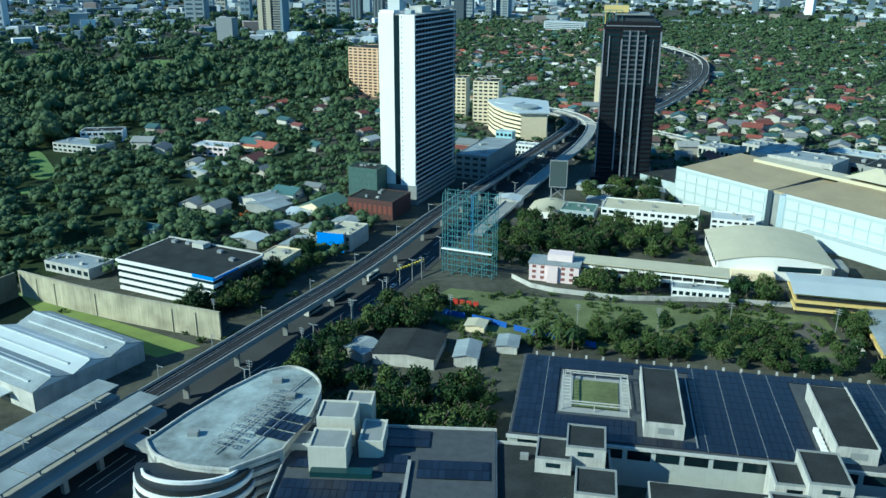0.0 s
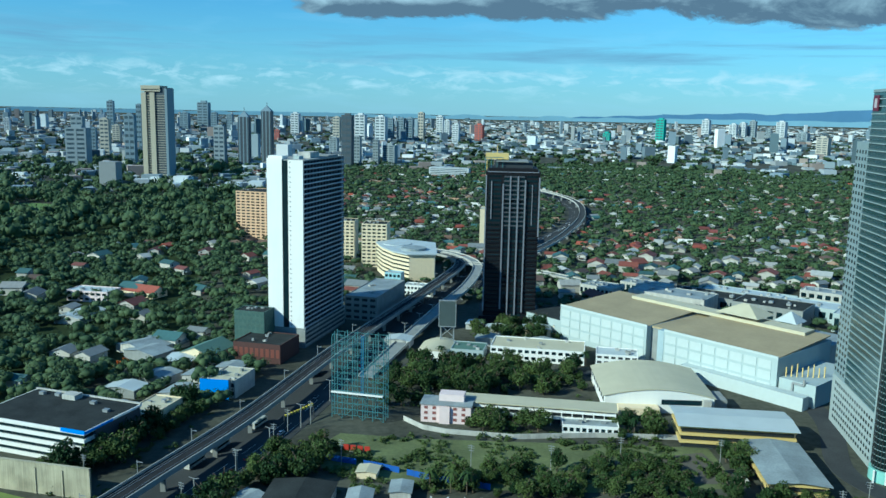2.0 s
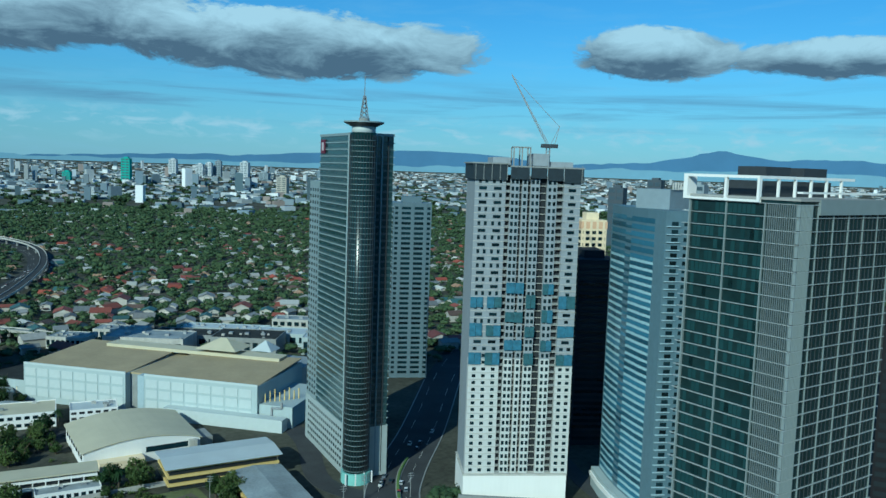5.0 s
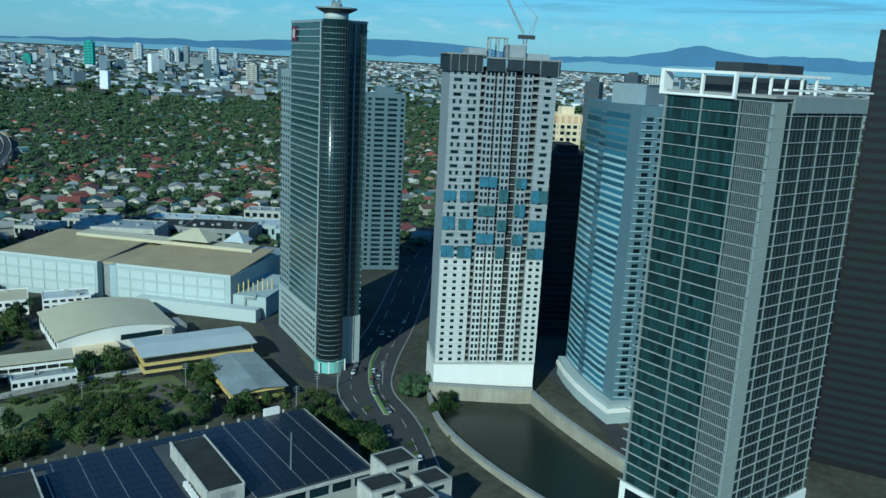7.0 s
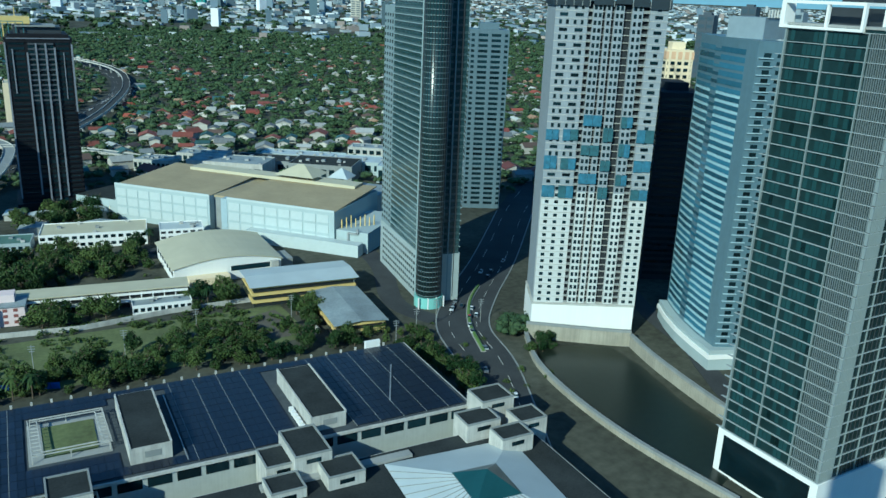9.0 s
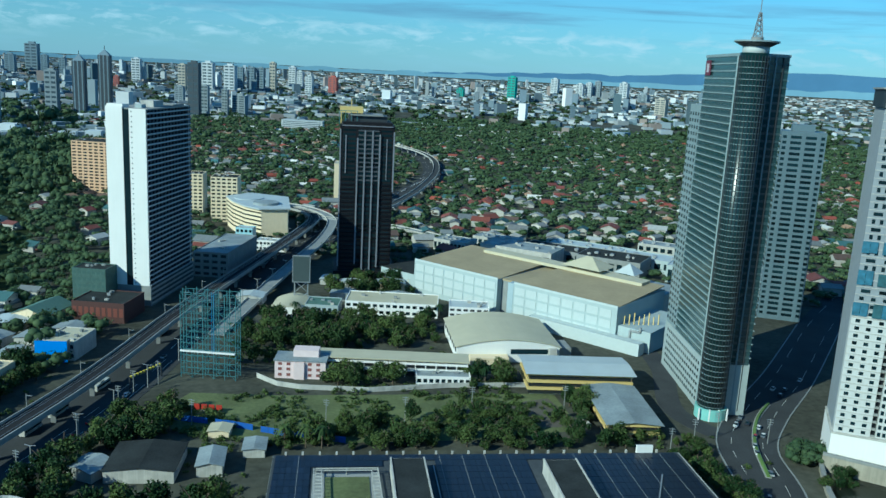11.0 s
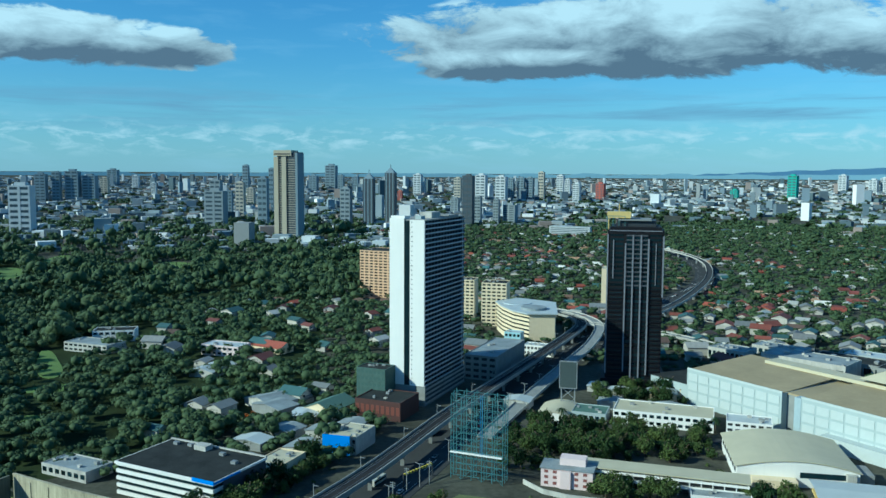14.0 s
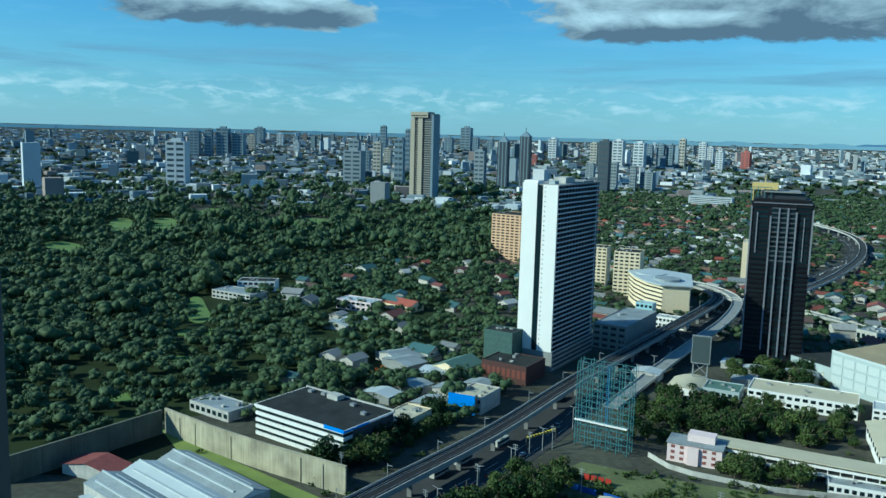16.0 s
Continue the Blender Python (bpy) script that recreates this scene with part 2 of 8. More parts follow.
CAR_PAINT = mat("car_paint", (0.5, 0.5, 0.5), 0.3, var=0.05, rand=0.1,
                palette=[(0.7, 0.7, 0.7), (0.03, 0.03, 0.035), (0.35, 0.36, 0.37), (0.6, 0.6, 0.58), (0.3, 0.02, 0.02), (0.12, 0.13, 0.15)])


# ---- builders ----
def mesh_of(name, verts, faces, material, smooth=False):
    me = bpy.data.meshes.new(name)
    me.from_pydata([tuple(v) for v in verts], [], [tuple(int(i) for i in f) for f in faces])
    me.materials.append(material)
    if smooth:
        me.polygons.foreach_set("use_smooth", [True] * len(me.polygons))
    me.update()
    return me


BOX_F = [(0, 3, 2, 1), (4, 5, 6, 7), (0, 1, 5, 4), (1, 2, 6, 5), (2, 3, 7, 6), (3, 0, 4, 7)]


def box_geo(boxes):
    v, f = [], []
    for x0, y0, z0, x1, y1, z1 in boxes:
        k = len(v)
        v += [(x0, y0, z0), (x1, y0, z0), (x1, y1, z0), (x0, y1, z0), (x0, y0, z1), (x1, y0, z1), (x1, y1, z1), (x0, y1, z1)]
        f += [tuple(k + i for i in q) for q in BOX_F]
    return v, f


def hang(ob, parent):
    ob.parent = parent
    return ob


def boxes(name, bl, material, parent, label=""):
    """One part made of boxes (x0, y0, z0, x1, y1, z1) in the thing's own axes."""
    return tagged(hang(new(name, mesh_of(name, *box_geo(bl), material)), parent), label)


def part(name, geo, material, parent, label="", smooth=False):
    return tagged(hang(new(name, mesh_of(name, geo[0], geo[1], material, smooth)), parent), label)


def bars(name, segs, w, material, parent, label=""):
    """Square bars between pairs of points, as one part."""
    return part(name, bar_geo(segs, w), material, parent, label)


def bar_geo(segs, w):
    v, f = [], []
    for a, b in segs:
        a, b = Vector(a), Vector(b)
        d = (b - a).normalized()
        u = d.cross(Vector((0, 0, 1)) if abs(d.z) < 0.95 else Vector((1, 0, 0))).normalized() * (w / 2)
        q = d.cross(u).normalized() * (w / 2)
        k = len(v)
        for e in (a, b):
            v += [e - u - q, e + u - q, e + u + q, e - u + q]
        f += [tuple(k + i for i in t) for t in BOX_F]
    return v, f


def prism(poly, z0, z1):
    """An upright prism over a polygon given anticlockwise from above."""
    n = len(poly)
    v = [(x, y, z0) for x, y in poly] + [(x, y, z1) for x, y in poly]
    f = [tuple(range(n - 1, -1, -1)), tuple(range(n, 2 * n))] + [(i, (i + 1) % n, n + (i + 1) % n, n + i) for i in range(n)]
    return v, f


def tube(r, z0, z1, n=12, r2=None, cx=0.0, cy=0.0):
    r2 = r if r2 is None else r2
    ang = [2 * math.pi * i / n for i in range(n)]
    v = [(cx + r * math.cos(a), cy + r * math.sin(a), z0) for a in ang] + [(cx + r2 * math.cos(a), cy + r2 * math.sin(a), z1) for a in ang]
    f = [tuple(range(n - 1, -1, -1)), tuple(range(n, 2 * n))] + [(i, (i + 1) % n, n + (i + 1) % n, n + i) for i in range(n)]
    return v, f


def join(*geos):
    v, f = [], []
    for gv, gf in geos:
        k = len(v)
        v += list(gv)
        f += [tuple(k + i for i in q) for q in gf]
    return v, f


def sweep(path, section):
    """A section of (across, height) points carried along a path of (x, y, z); closed section."""
    v, f, m = [], [], len(section)
    for i, p in enumerate(path):
        a, b = Vector(path[max(i - 1, 0)]), Vector(path[min(i + 1, len(path) - 1)])
        d = (b - a)
        d.z = 0
        d.normalize()
        s = Vector((d.y, -d.x, 0))
        for o, h in section:
            v.append((p[0] + s.x * o, p[1] + s.y * o, p[2] + h))
    for i in range(len(path) - 1):
        for j in range(m):
            k = (j + 1) % m
            f.append((i * m + j, i * m + k, (i + 1) * m + k, (i + 1) * m + j))
    f.append(tuple(range(m)))
    f.append(tuple((len(path) - 1) * m + j for j in range(m - 1, -1, -1)))
    return v, f


def smooth_path(pts, n=8):
    """Catmull-Rom through the points."""
    out = []
    P = [Vector(p) for p in pts]
    for i in range(len(P) - 1):
        a, b, c, d = P[max(i - 1, 0)], P[i], P[i + 1], P[min(i + 2, len(P) - 1)]
        for k in range(n):
            t = k / n
            out.append(0.5 * ((2 * b) + (c - a) * t + (2 * a - 5 * b + 4 * c - d) * t * t + (3 * b - a - 3 * c + d) * t ** 3))
    return out + [P[-1]]


def thing(name, x, y, z, rot, label, category, group=""):
    ob = new(name)
    ob.empty_display_size = 0.5
    ob.matrix_world = pose(x, y, z, 0, 0, rot)
    return tagged(ob, label, category, group)


def pieces(name, mesh, spots, parent, keep=300, label=""):
    """Alike pieces on one mesh, at (x, y, z, turn); those past keep are joined into one part."""
    for x, y, z, a in spots[:keep]:
        ob = hang(new(name, mesh), parent)
        ob.matrix_basis = pose(x, y, z, 0, 0, a)
        if label:
            tagged(ob, label)
    rest = spots[keep:]
    if rest:
        bv = [v.co.copy() for v in mesh.vertices]
        bf = [tuple(p.vertices) for p in mesh.polygons]
        v, f = [], []
        for x, y, z, a in rest:
            m, k = pose(x, y, z, 0, 0, a), len(v)
            v += [m @ c for c in bv]
            f += [tuple(k + i for i in q) for q in bf]
        tagged(part(name + "_rows", (v, f), mesh.materials[0], parent), kind="stuff")

# ---- ground ----
def far(d):
    """The real distance that stands at d: beyond 2400 m the plain is drawn together towards the horizon."""
    return d if d <= 2400 else 2400 / (1 - (d - 2400) / 2500)


def ground_z(x, y):
    d = math.hypot(x, y)
    return 0.0 if d <= 2400 else EYE * (1 - d / far(d))


def ground_mesh():
    v, f = [], []
    radii = [0.1, 60, 130, 200, 300, 420, 560, 720, 900, 1200, 1600, 2000, 2400, 2600, 2900, 3200, 3600, 4000, 4400, 4700, 4880]
    n = 96
    for r in radii:
        for i in range(n):
            a = 2 * math.pi * i / n
            x, y = r * math.sin(a), r * math.cos(a)
            v.append((x, y, ground_z(x, y)))
    for j in range(len(radii) - 1):
        for i in range(n):
            k = (i + 1) % n
            f.append((j * n + i, (j + 1) * n + i, (j + 1) * n + k, j * n + k))
    f.append(tuple(range(n)))
    return v, f


GROUND = mat("ground", (0.072, 0.073, 0.056), 1.0, var=0.75, scale=0.025, fine=0.3, spec=0.1)
ground = tagged(new("ground", mesh_of("ground", *ground_mesh(), GROUND)), "flat ground of earth, paving and rough grass", "ground", kind="structure")


def sheet(name, poly, z, material, label, category="ground"):
    v = [(x, y, z) for x, y in poly] + [(x, y, z - 0.25) for x, y in poly]
    n = len(poly)
    f = [tuple(range(n))] + [(i, n + i, n + (i + 1) % n, (i + 1) % n) for i in range(n)]
    return tagged(new(name, mesh_of(name, v, f, material)), label, category, kind="structure")


def road(name, pts, width, z, label, lines=True):
    path = smooth_path([(x, y, 0) for x, y in pts], 6)
    ob = tagged(new(name, mesh_of(name, *sweep(path, [(-width / 2, z), (width / 2, z), (width / 2, z - 0.3), (-width / 2, z - 0.3)][::-1]), ASPHALT)), label, "road", kind="structure")
    if lines:
        segs = []
        for o in ((-width / 4, width / 4) if width < 30 else (-12.5, -9, 5.5, 9, 12.5)):
            for i in range(0, len(path) - 1, 2):
                a, b = path[i], path[i + 1]
                d = (b - a).normalized()
                s = Vector((d.y, -d.x, 0)) * o
                segs.append((a + s + Vector((0, 0, z + 0.01)), b + s + Vector((0, 0, z + 0.01))))
        part("lane_marking", bar_geo(segs, 0.14), LINE, ob)
    return ob


AVENUE = [(-160, 90), (-112, 205), (-66, 300), (-35, 364), (-2, 450), (19, 498), (50, 565), (80, 625), (112, 690), (150, 760), (200, 850), (262, 960), (330, 1090), (385, 1270), (395, 1430), (380, 1650)]
road("road_avenue", AVENUE, 34, 0.12, "wide grey asphalt avenue with lane lines")
road("road_cross", [(130, 120), (170, 170), (205, 225), (222, 262), (250, 290), (300, 330), (380, 400), (470, 470)], 25, 0.16, "asphalt street between the towers")
road("road_side", [(222, 262), (212, 300), (236, 350), (262, 420), (330, 470)], 11, 0.14, "narrow asphalt street beside the glass tower", False)
road("road_canal", [(262, 70), (262, 140), (276, 168), (292, 190), (306, 222), (330, 260)], 9, 0.18, "curved asphalt lane along the canal", False)
road("road_school", [(15, 470), (60, 452), (130, 440), (205, 425), (250, 350), (222, 262)], 9, 0.1, "narrow asphalt lane behind the school", False)
sheet("lot", [(2, 360), (40, 350), (90, 342), (165, 330), (160, 290), (110, 290), (40, 300), (-20, 330)], 0.08, GRASS_MAT, "vacant lot with rough grass and bare earth")
sheet("yard", [(112, 318), (160, 325), (160, 293), (118, 300)], 0.12, DIRT, "bare concrete yard inside the walled lot")
sheet("lawn", [(-200, 352), (-170, 335), (-98, 296), (-112, 286), (-165, 314)], 0.09, mat("bright_grass", (0.17, 0.22, 0.05), 1.0, var=0.35, scale=0.08), "strip of green lawn at the foot of the long wall")
sheet("pond", [(-202, 358), (-165, 330), (-160, 300), (-226, 290)], 0.06, mat("dark_pond", (0.014, 0.022, 0.012), 1.0, var=0.4, spec=0.1), "dark overgrown basin behind the wall")
# dark green-brown sheet laid just over the ground between the trees
sheet("wood_floor", [(-225, 296), (-203, 362), (-178, 385), (-140, 420), (-120, 470), (-100, 560), (-130, 800), (-180, 1300), (-900, 1300), (-900, 500), (-420, 250), (-260, 230)], 0.04, mat("wood_floor_soil", (0.026, 0.038, 0.014), 1.0, var=0.6, scale=0.04, spec=0.1), "dark green-brown ground sheet between the trees")
FAIRWAYS = [(-672, 1085, 24, 90, -32), (-628, 1125, 20, 115, -29), (-639, 1300, 26, 95, -26), (-480, 1215, 30, 75, -36), (-436, 1262, 26, 60, -34), (-615, 872, 22, 48, -36),
            (-306, 600, 10, 44, -29), (-270, 532, 15, 12, -27), (-241, 388, 8, 9, 0), (-723, 1000, 15, 34, -36), (-247, 463, 9, 8, 0)]


def blob(cx, cy, rx, ry, rot, seed):
    rng = random.Random(seed)
    a0 = rng.random() * 6
    out = []
    for i in range(22):
        a = 2 * math.pi * i / 22
        k = 1 + 0.18 * math.sin(2 * a + a0) + 0.1 * math.sin(3 * a + 2 * a0)
        p = Matrix.Rotation(radians(-rot), 2) @ Vector((rx * k * math.cos(a), ry * k * math.sin(a)))
        out.append((cx + p.x, cy + p.y))
    return out


for i, (fx, fy, frx, fry, frot) in enumerate(FAIRWAYS):
    sheet("fairway", blob(fx, fy, frx, fry, frot, i), 0.15 + 0.05 * i, LAWN, "mown green golf fairway between trees", "grass")
# canal: a sunk bed cannot cut the ground sheet, so its water lies at street level between raised banks
sheet("water", [(232, 232), (262, 210), (258, 190), (246, 160), (238, 125), (205, 118), (206, 150), (212, 185), (222, 212)], 0.2, WATER, "dark still canal water below concrete banks", "canal")


hedge_path = smooth_path([(212, 236, 0), (226, 262, 0), (244, 284, 0), (262, 299, 0)], 8)
median = tagged(new("median", mesh_of("median", *sweep(hedge_path, [(-1.1, 0.1), (1.1, 0.1), (1.1, 0.5), (-1.1, 0.5)]), CONCRETE)), "narrow raised concrete median with planting", "median", kind="structure")
part("median_planting", sweep(hedge_path, [(-0.7, 0.5), (0.7, 0.5), (0.5, 1.2), (-0.5, 1.2)]), LAWN, median)
for o in (-12.2, 12.2):
    kp = [q + Vector((0, 0, 0)) for q in smooth_path([(170, 170, 0), (205, 225, 0), (222, 262, 0), (250, 290, 0), (300, 330, 0), (380, 400, 0)], 6)]
    tagged(new("kerb", mesh_of("kerb", *sweep(kp, [(o - 0.3, 0.1), (o + 0.3, 0.1), (o + 0.3, 0.34), (o - 0.3, 0.34)]), GREYWALL)), "pale concrete kerb along the street", "kerb", kind="structure")


# ---- elevated railway and ramps ----
def pillars(parent, path, step, w, label):
    """Piers with cross heads under a deck."""
    me = mesh_of("pier", *join(box_geo([(-w / 2, -w / 2, 0, w / 2, w / 2, 1.0)])), CONCRETE)
    run, last = 0.0, None
    for p in path:
        if last is not None:
            run += (p - last).length
        if last is None or run >= step:
            ob = hang(new("pier", me), parent)
            ob.matrix_basis = Matrix.LocRotScale(Vector((p.x, p.y, 0)), None, Vector((1, 1, p.z - 0.9)))
            run = 0.0
        last = p


RAIL = [(-175, 85, 9), (-140, 157, 9), (-117, 202, 9), (-94, 249, 9), (-69.5, 300, 9), (-39, 364, 9), (-6, 450, 9), (14.5, 498, 9), (43.5, 565, 9), (73, 633, 9), (97, 690, 9), (114, 740, 9), (112, 775, 9), (98, 800, 9), (70, 822, 9)]
rail_path = smooth_path(RAIL, 8)
viaduct = thing("rail_viaduct", 0, 0, 0, 0, "elevated concrete railway viaduct with two tracks, running beside the avenue", "viaduct")
W = 4.7
# dark track bed; part of its tone is painted shade between the parapets
part("deck", sweep(rail_path, [(W, 0), (W, -1.3), (1.8, -2.4), (-1.8, -2.4), (-W, -1.3), (-W, 0)][::-1]), mat("track_bed", (0.03, 0.03, 0.032), 1.0, var=0.3, scale=0.1, spec=0.1), viaduct)
for o in (-W, W):
    part("parapet", sweep(rail_path, [(o - 0.2, -1.2), (o + 0.2, -1.2), (o + 0.2, 1.1), (o - 0.2, 1.1)]), CONCRETE, viaduct)
for o in (-3.2, -1.8, 1.8, 3.2):
    part("rail", sweep(rail_path, [(o - 0.08, 0.02), (o + 0.08, 0.02), (o + 0.08, 0.2), (o - 0.08, 0.2)]), STEEL, viaduct)
pillars(viaduct, rail_path, 26, 1.9, "")
for i in range(0, len(rail_path), 4):
    p = rail_path[i]
    m_ = mesh_of("catenary_mast", *bar_geo([((0, 0, 0), (0, 0, 6.5)), ((0, 0, 5.8), (2.4, 0, 5.8))], 0.22), STEEL) if i == 0 else m_
    ob = hang(new("catenary_mast", m_), viaduct)
    ob.matrix_basis = pose(p.x - W * 0.93, p.y + 1.5, p.z, 0, 0, -21)

RAMP = [(16, 440, 0.4), (35, 483, 3), (56, 530, 6), (82, 589, 8), (104, 643, 8), (122, 700, 8), (130, 742, 8), (126, 780, 8), (110, 814, 8), (75, 845, 8)]
ramp_path = smooth_path(RAMP, 8)
ramp = thing("road_ramp", 0, 0, 0, 0, "pale concrete flyover ramp curving up beside the railway", "flyover")
part("deck", sweep(ramp_path, [(4.2, 0), (4.2, -1.2), (-4.2, -1.2), (-4.2, 0)][::-1]), GREYWALL, ramp)
for o in (-4.2, 4.2):
    part("parapet", sweep(ramp_path, [(o - 0.15, -0.9), (o + 0.15, -0.9), (o + 0.15, 0.9), (o - 0.15, 0.9)]), WHITE_WALL, ramp)
pillars(ramp, ramp_path[22:], 24, 1.6, "")
over_path = smooth_path([(120, 750, 8), (150, 735, 7.5), (185, 708, 6.5), (213, 672, 5), (232, 640, 2.5)], 6)
overpass = thing("overpass", 0, 0, 0, 0, "pale concrete overpass behind the dark tower", "flyover")
part("deck", sweep(over_path, [(4.5, 0), (4.5, -1.4), (-4.5, -1.4), (-4.5, 0)][::-1]), GREYWALL, overpass)
for o in (-4.5, 4.5):
    part("parapet", sweep(over_path, [(o - 0.15, -1.2), (o + 0.15, -1.2), (o + 0.15, 0.9), (o - 0.15, 0.9)]), WHITE_WALL, overpass)
pillars(overpass, over_path, 25, 1.8, "")
high_path = smooth_path([(185, 790, 8), (225, 850, 9), (276, 950, 9), (339, 1100, 9), (385, 1270, 9), (392, 1420, 9), (360, 1600, 9)], 8)
highway = thing("elevated_highway", 0, 0, 0, 0, "far elevated concrete highway winding through trees", "flyover")
part("deck", sweep(high_path, [(4.2, 0), (4.2, -1.5), (-4.2, -1.5), (-4.2, 0)][::-1]), ASPHALT, highway)
for o in (-4.2, 4.2):
    part("parapet", sweep(high_path, [(o - 0.2, -1.2), (o + 0.2, -1.2), (o + 0.2, 1), (o - 0.2, 1)]), WHITE_WALL, highway)
pillars(highway, high_path, 40, 2.2, "")


# ---- towers ----
def bands(parent, name, material, x0, y0, x1, y1, z0, step, n, h, out, sides="fblr", keep=True):
    """Floor bands round a rectangular shaft: one part a floor."""
    bl = []
    if "f" in sides:
        bl.append((x0 - out, y0 - out, 0, x1 + out, y0 + 0.1, h))
    if "b" in sides:
        bl.append((x0 - out, y1 - 0.1, 0, x1 + out, y1 + out, h))
    if "l" in sides:
        bl.append((x0 - out, y0 - out + 0.003, 0.003, x0 + 0.1, y1 + out - 0.003, h - 0.003))
    if "r" in sides:
        bl.append((x1 - 0.1, y0 - out + 0.003, 0.003, x1 + out, y1 + out - 0.003, h - 0.003))
    me = mesh_of(name, *box_geo(bl), material)
    for i in range(n):
        ob = hang(new(name, me), parent)
        ob.matrix_basis = pose(0, 0, z0 + i * step)


def white_tower():
    t = thing("apartment_tower", -19.8, 500, 0, -22, "tall white apartment slab with a dark balconied side", "tower")
    # local: x to the right along the end wall, y along the long side; the near corner is the origin
    w, d, z0, z1, n = 23.8, 65.0, 12.5, 116.3, 35
    step = (z1 - z0) / n
    boxes("podium", [(-w, 0.3, 0, 0.6, d + 2, z0)], GREYWALL, t, "grey parking podium with open decks")
    for k in range(4):
        boxes("podium_deck", [(-0.5, 1, 1.2 + 2.9 * k, 0.9, d + 1, 2.2 + 2.9 * k)], WHITE_WALL, t)
        # solid dark strip painted as the shade within each open deck
        boxes("podium_opening", [(-0.4, 2, 2.3 + 2.9 * k, 0.75, d, 3.6 + 2.9 * k)], OPENING_SHADE, t)
    boxes("core", [(-w + 0.4, 0.4, z0, -0.6, d, z1 - 0.5)], GLASS, t, "dark glazed shaft")
    boxes("end_wall", [(-w, 0, z0, -13.8, 1.0, z1 + 0.8)], WHITE, t, "plain white end wall")
    boxes("end_wall", [(-9.9, 0, z0, 0, 1.0, z1)], WHITE, t, "plain white end wall")
    boxes("back_wall", [(-w, d - 0.8, z0, 0, d + 0.2, z1)], WHITE, t)
    boxes("side_wall", [(-w - 0.1, 1, z0, -w + 0.4, d, z1)], WHITE, t)
    me = mesh_of("balcony", *box_geo([(-0.7, 0.2, 0, 0.9, d, 0.28), (0.75, 0.2, 0.28, 0.9, d, 0.95)]), mat("balcony_grey", (0.38, 0.41, 0.43), 0.7, var=0.15))
    fin = mesh_of("partition", *box_geo([(-0.65, -0.08, 0.28, 0.6, 0.08, step)]), mat("partition_grey", (0.12, 0.13, 0.15), 0.7))
    slot = mesh_of("slot_balcony", *box_geo([(-13.8, 0.5, 0, -9.9, 1.2, 1.0)]), mat("slot_grey", (0.42, 0.45, 0.44), 0.7))
    vent = mesh_of("small_window", *box_geo([(-0.3, -0.04, 0, 0.3, 0.1, 0.6)]), GLASS)
    spots = []
    for i in range(n):
        z = z0 + i * step
        for name, m in (("balcony", me), ("slot_balcony", slot)):
            ob = hang(new(name, m), t)
            ob.matrix_basis = pose(0, 0, z)
        ob = hang(new("small_window", vent), t)
        ob.matrix_basis = pose(-8.4, 0, z + 1.2)
        spots += [(0, 1 + 4.9 * k, z, 0) for k in range(14)]
    pieces("partition", fin, spots, t, 40)
    boxes("roof_slab", [(-w + 0.2, 0.9, z1 - 0.6, 0.7, d, z1 + 0.2)], CONCRETE, t)
    boxes("roof_room", [(-w + 0.3, 1.2, z1, -14, 9, z1 + 2.2)], WHITE, t)
    boxes("roof_room", [(-12, 20, z1, -4, 34, z1 + 4)], WHITE_WALL, t)
    boxes("roof_tank", [(-9, 6, z1, -5, 12, z1 + 2.2)], PALE_GREEN, t)
    boxes("roof_rail", [(-12, 38, z1 + 0.2, 0.4, 55, z1 + 1.4)], GREYWALL, t)


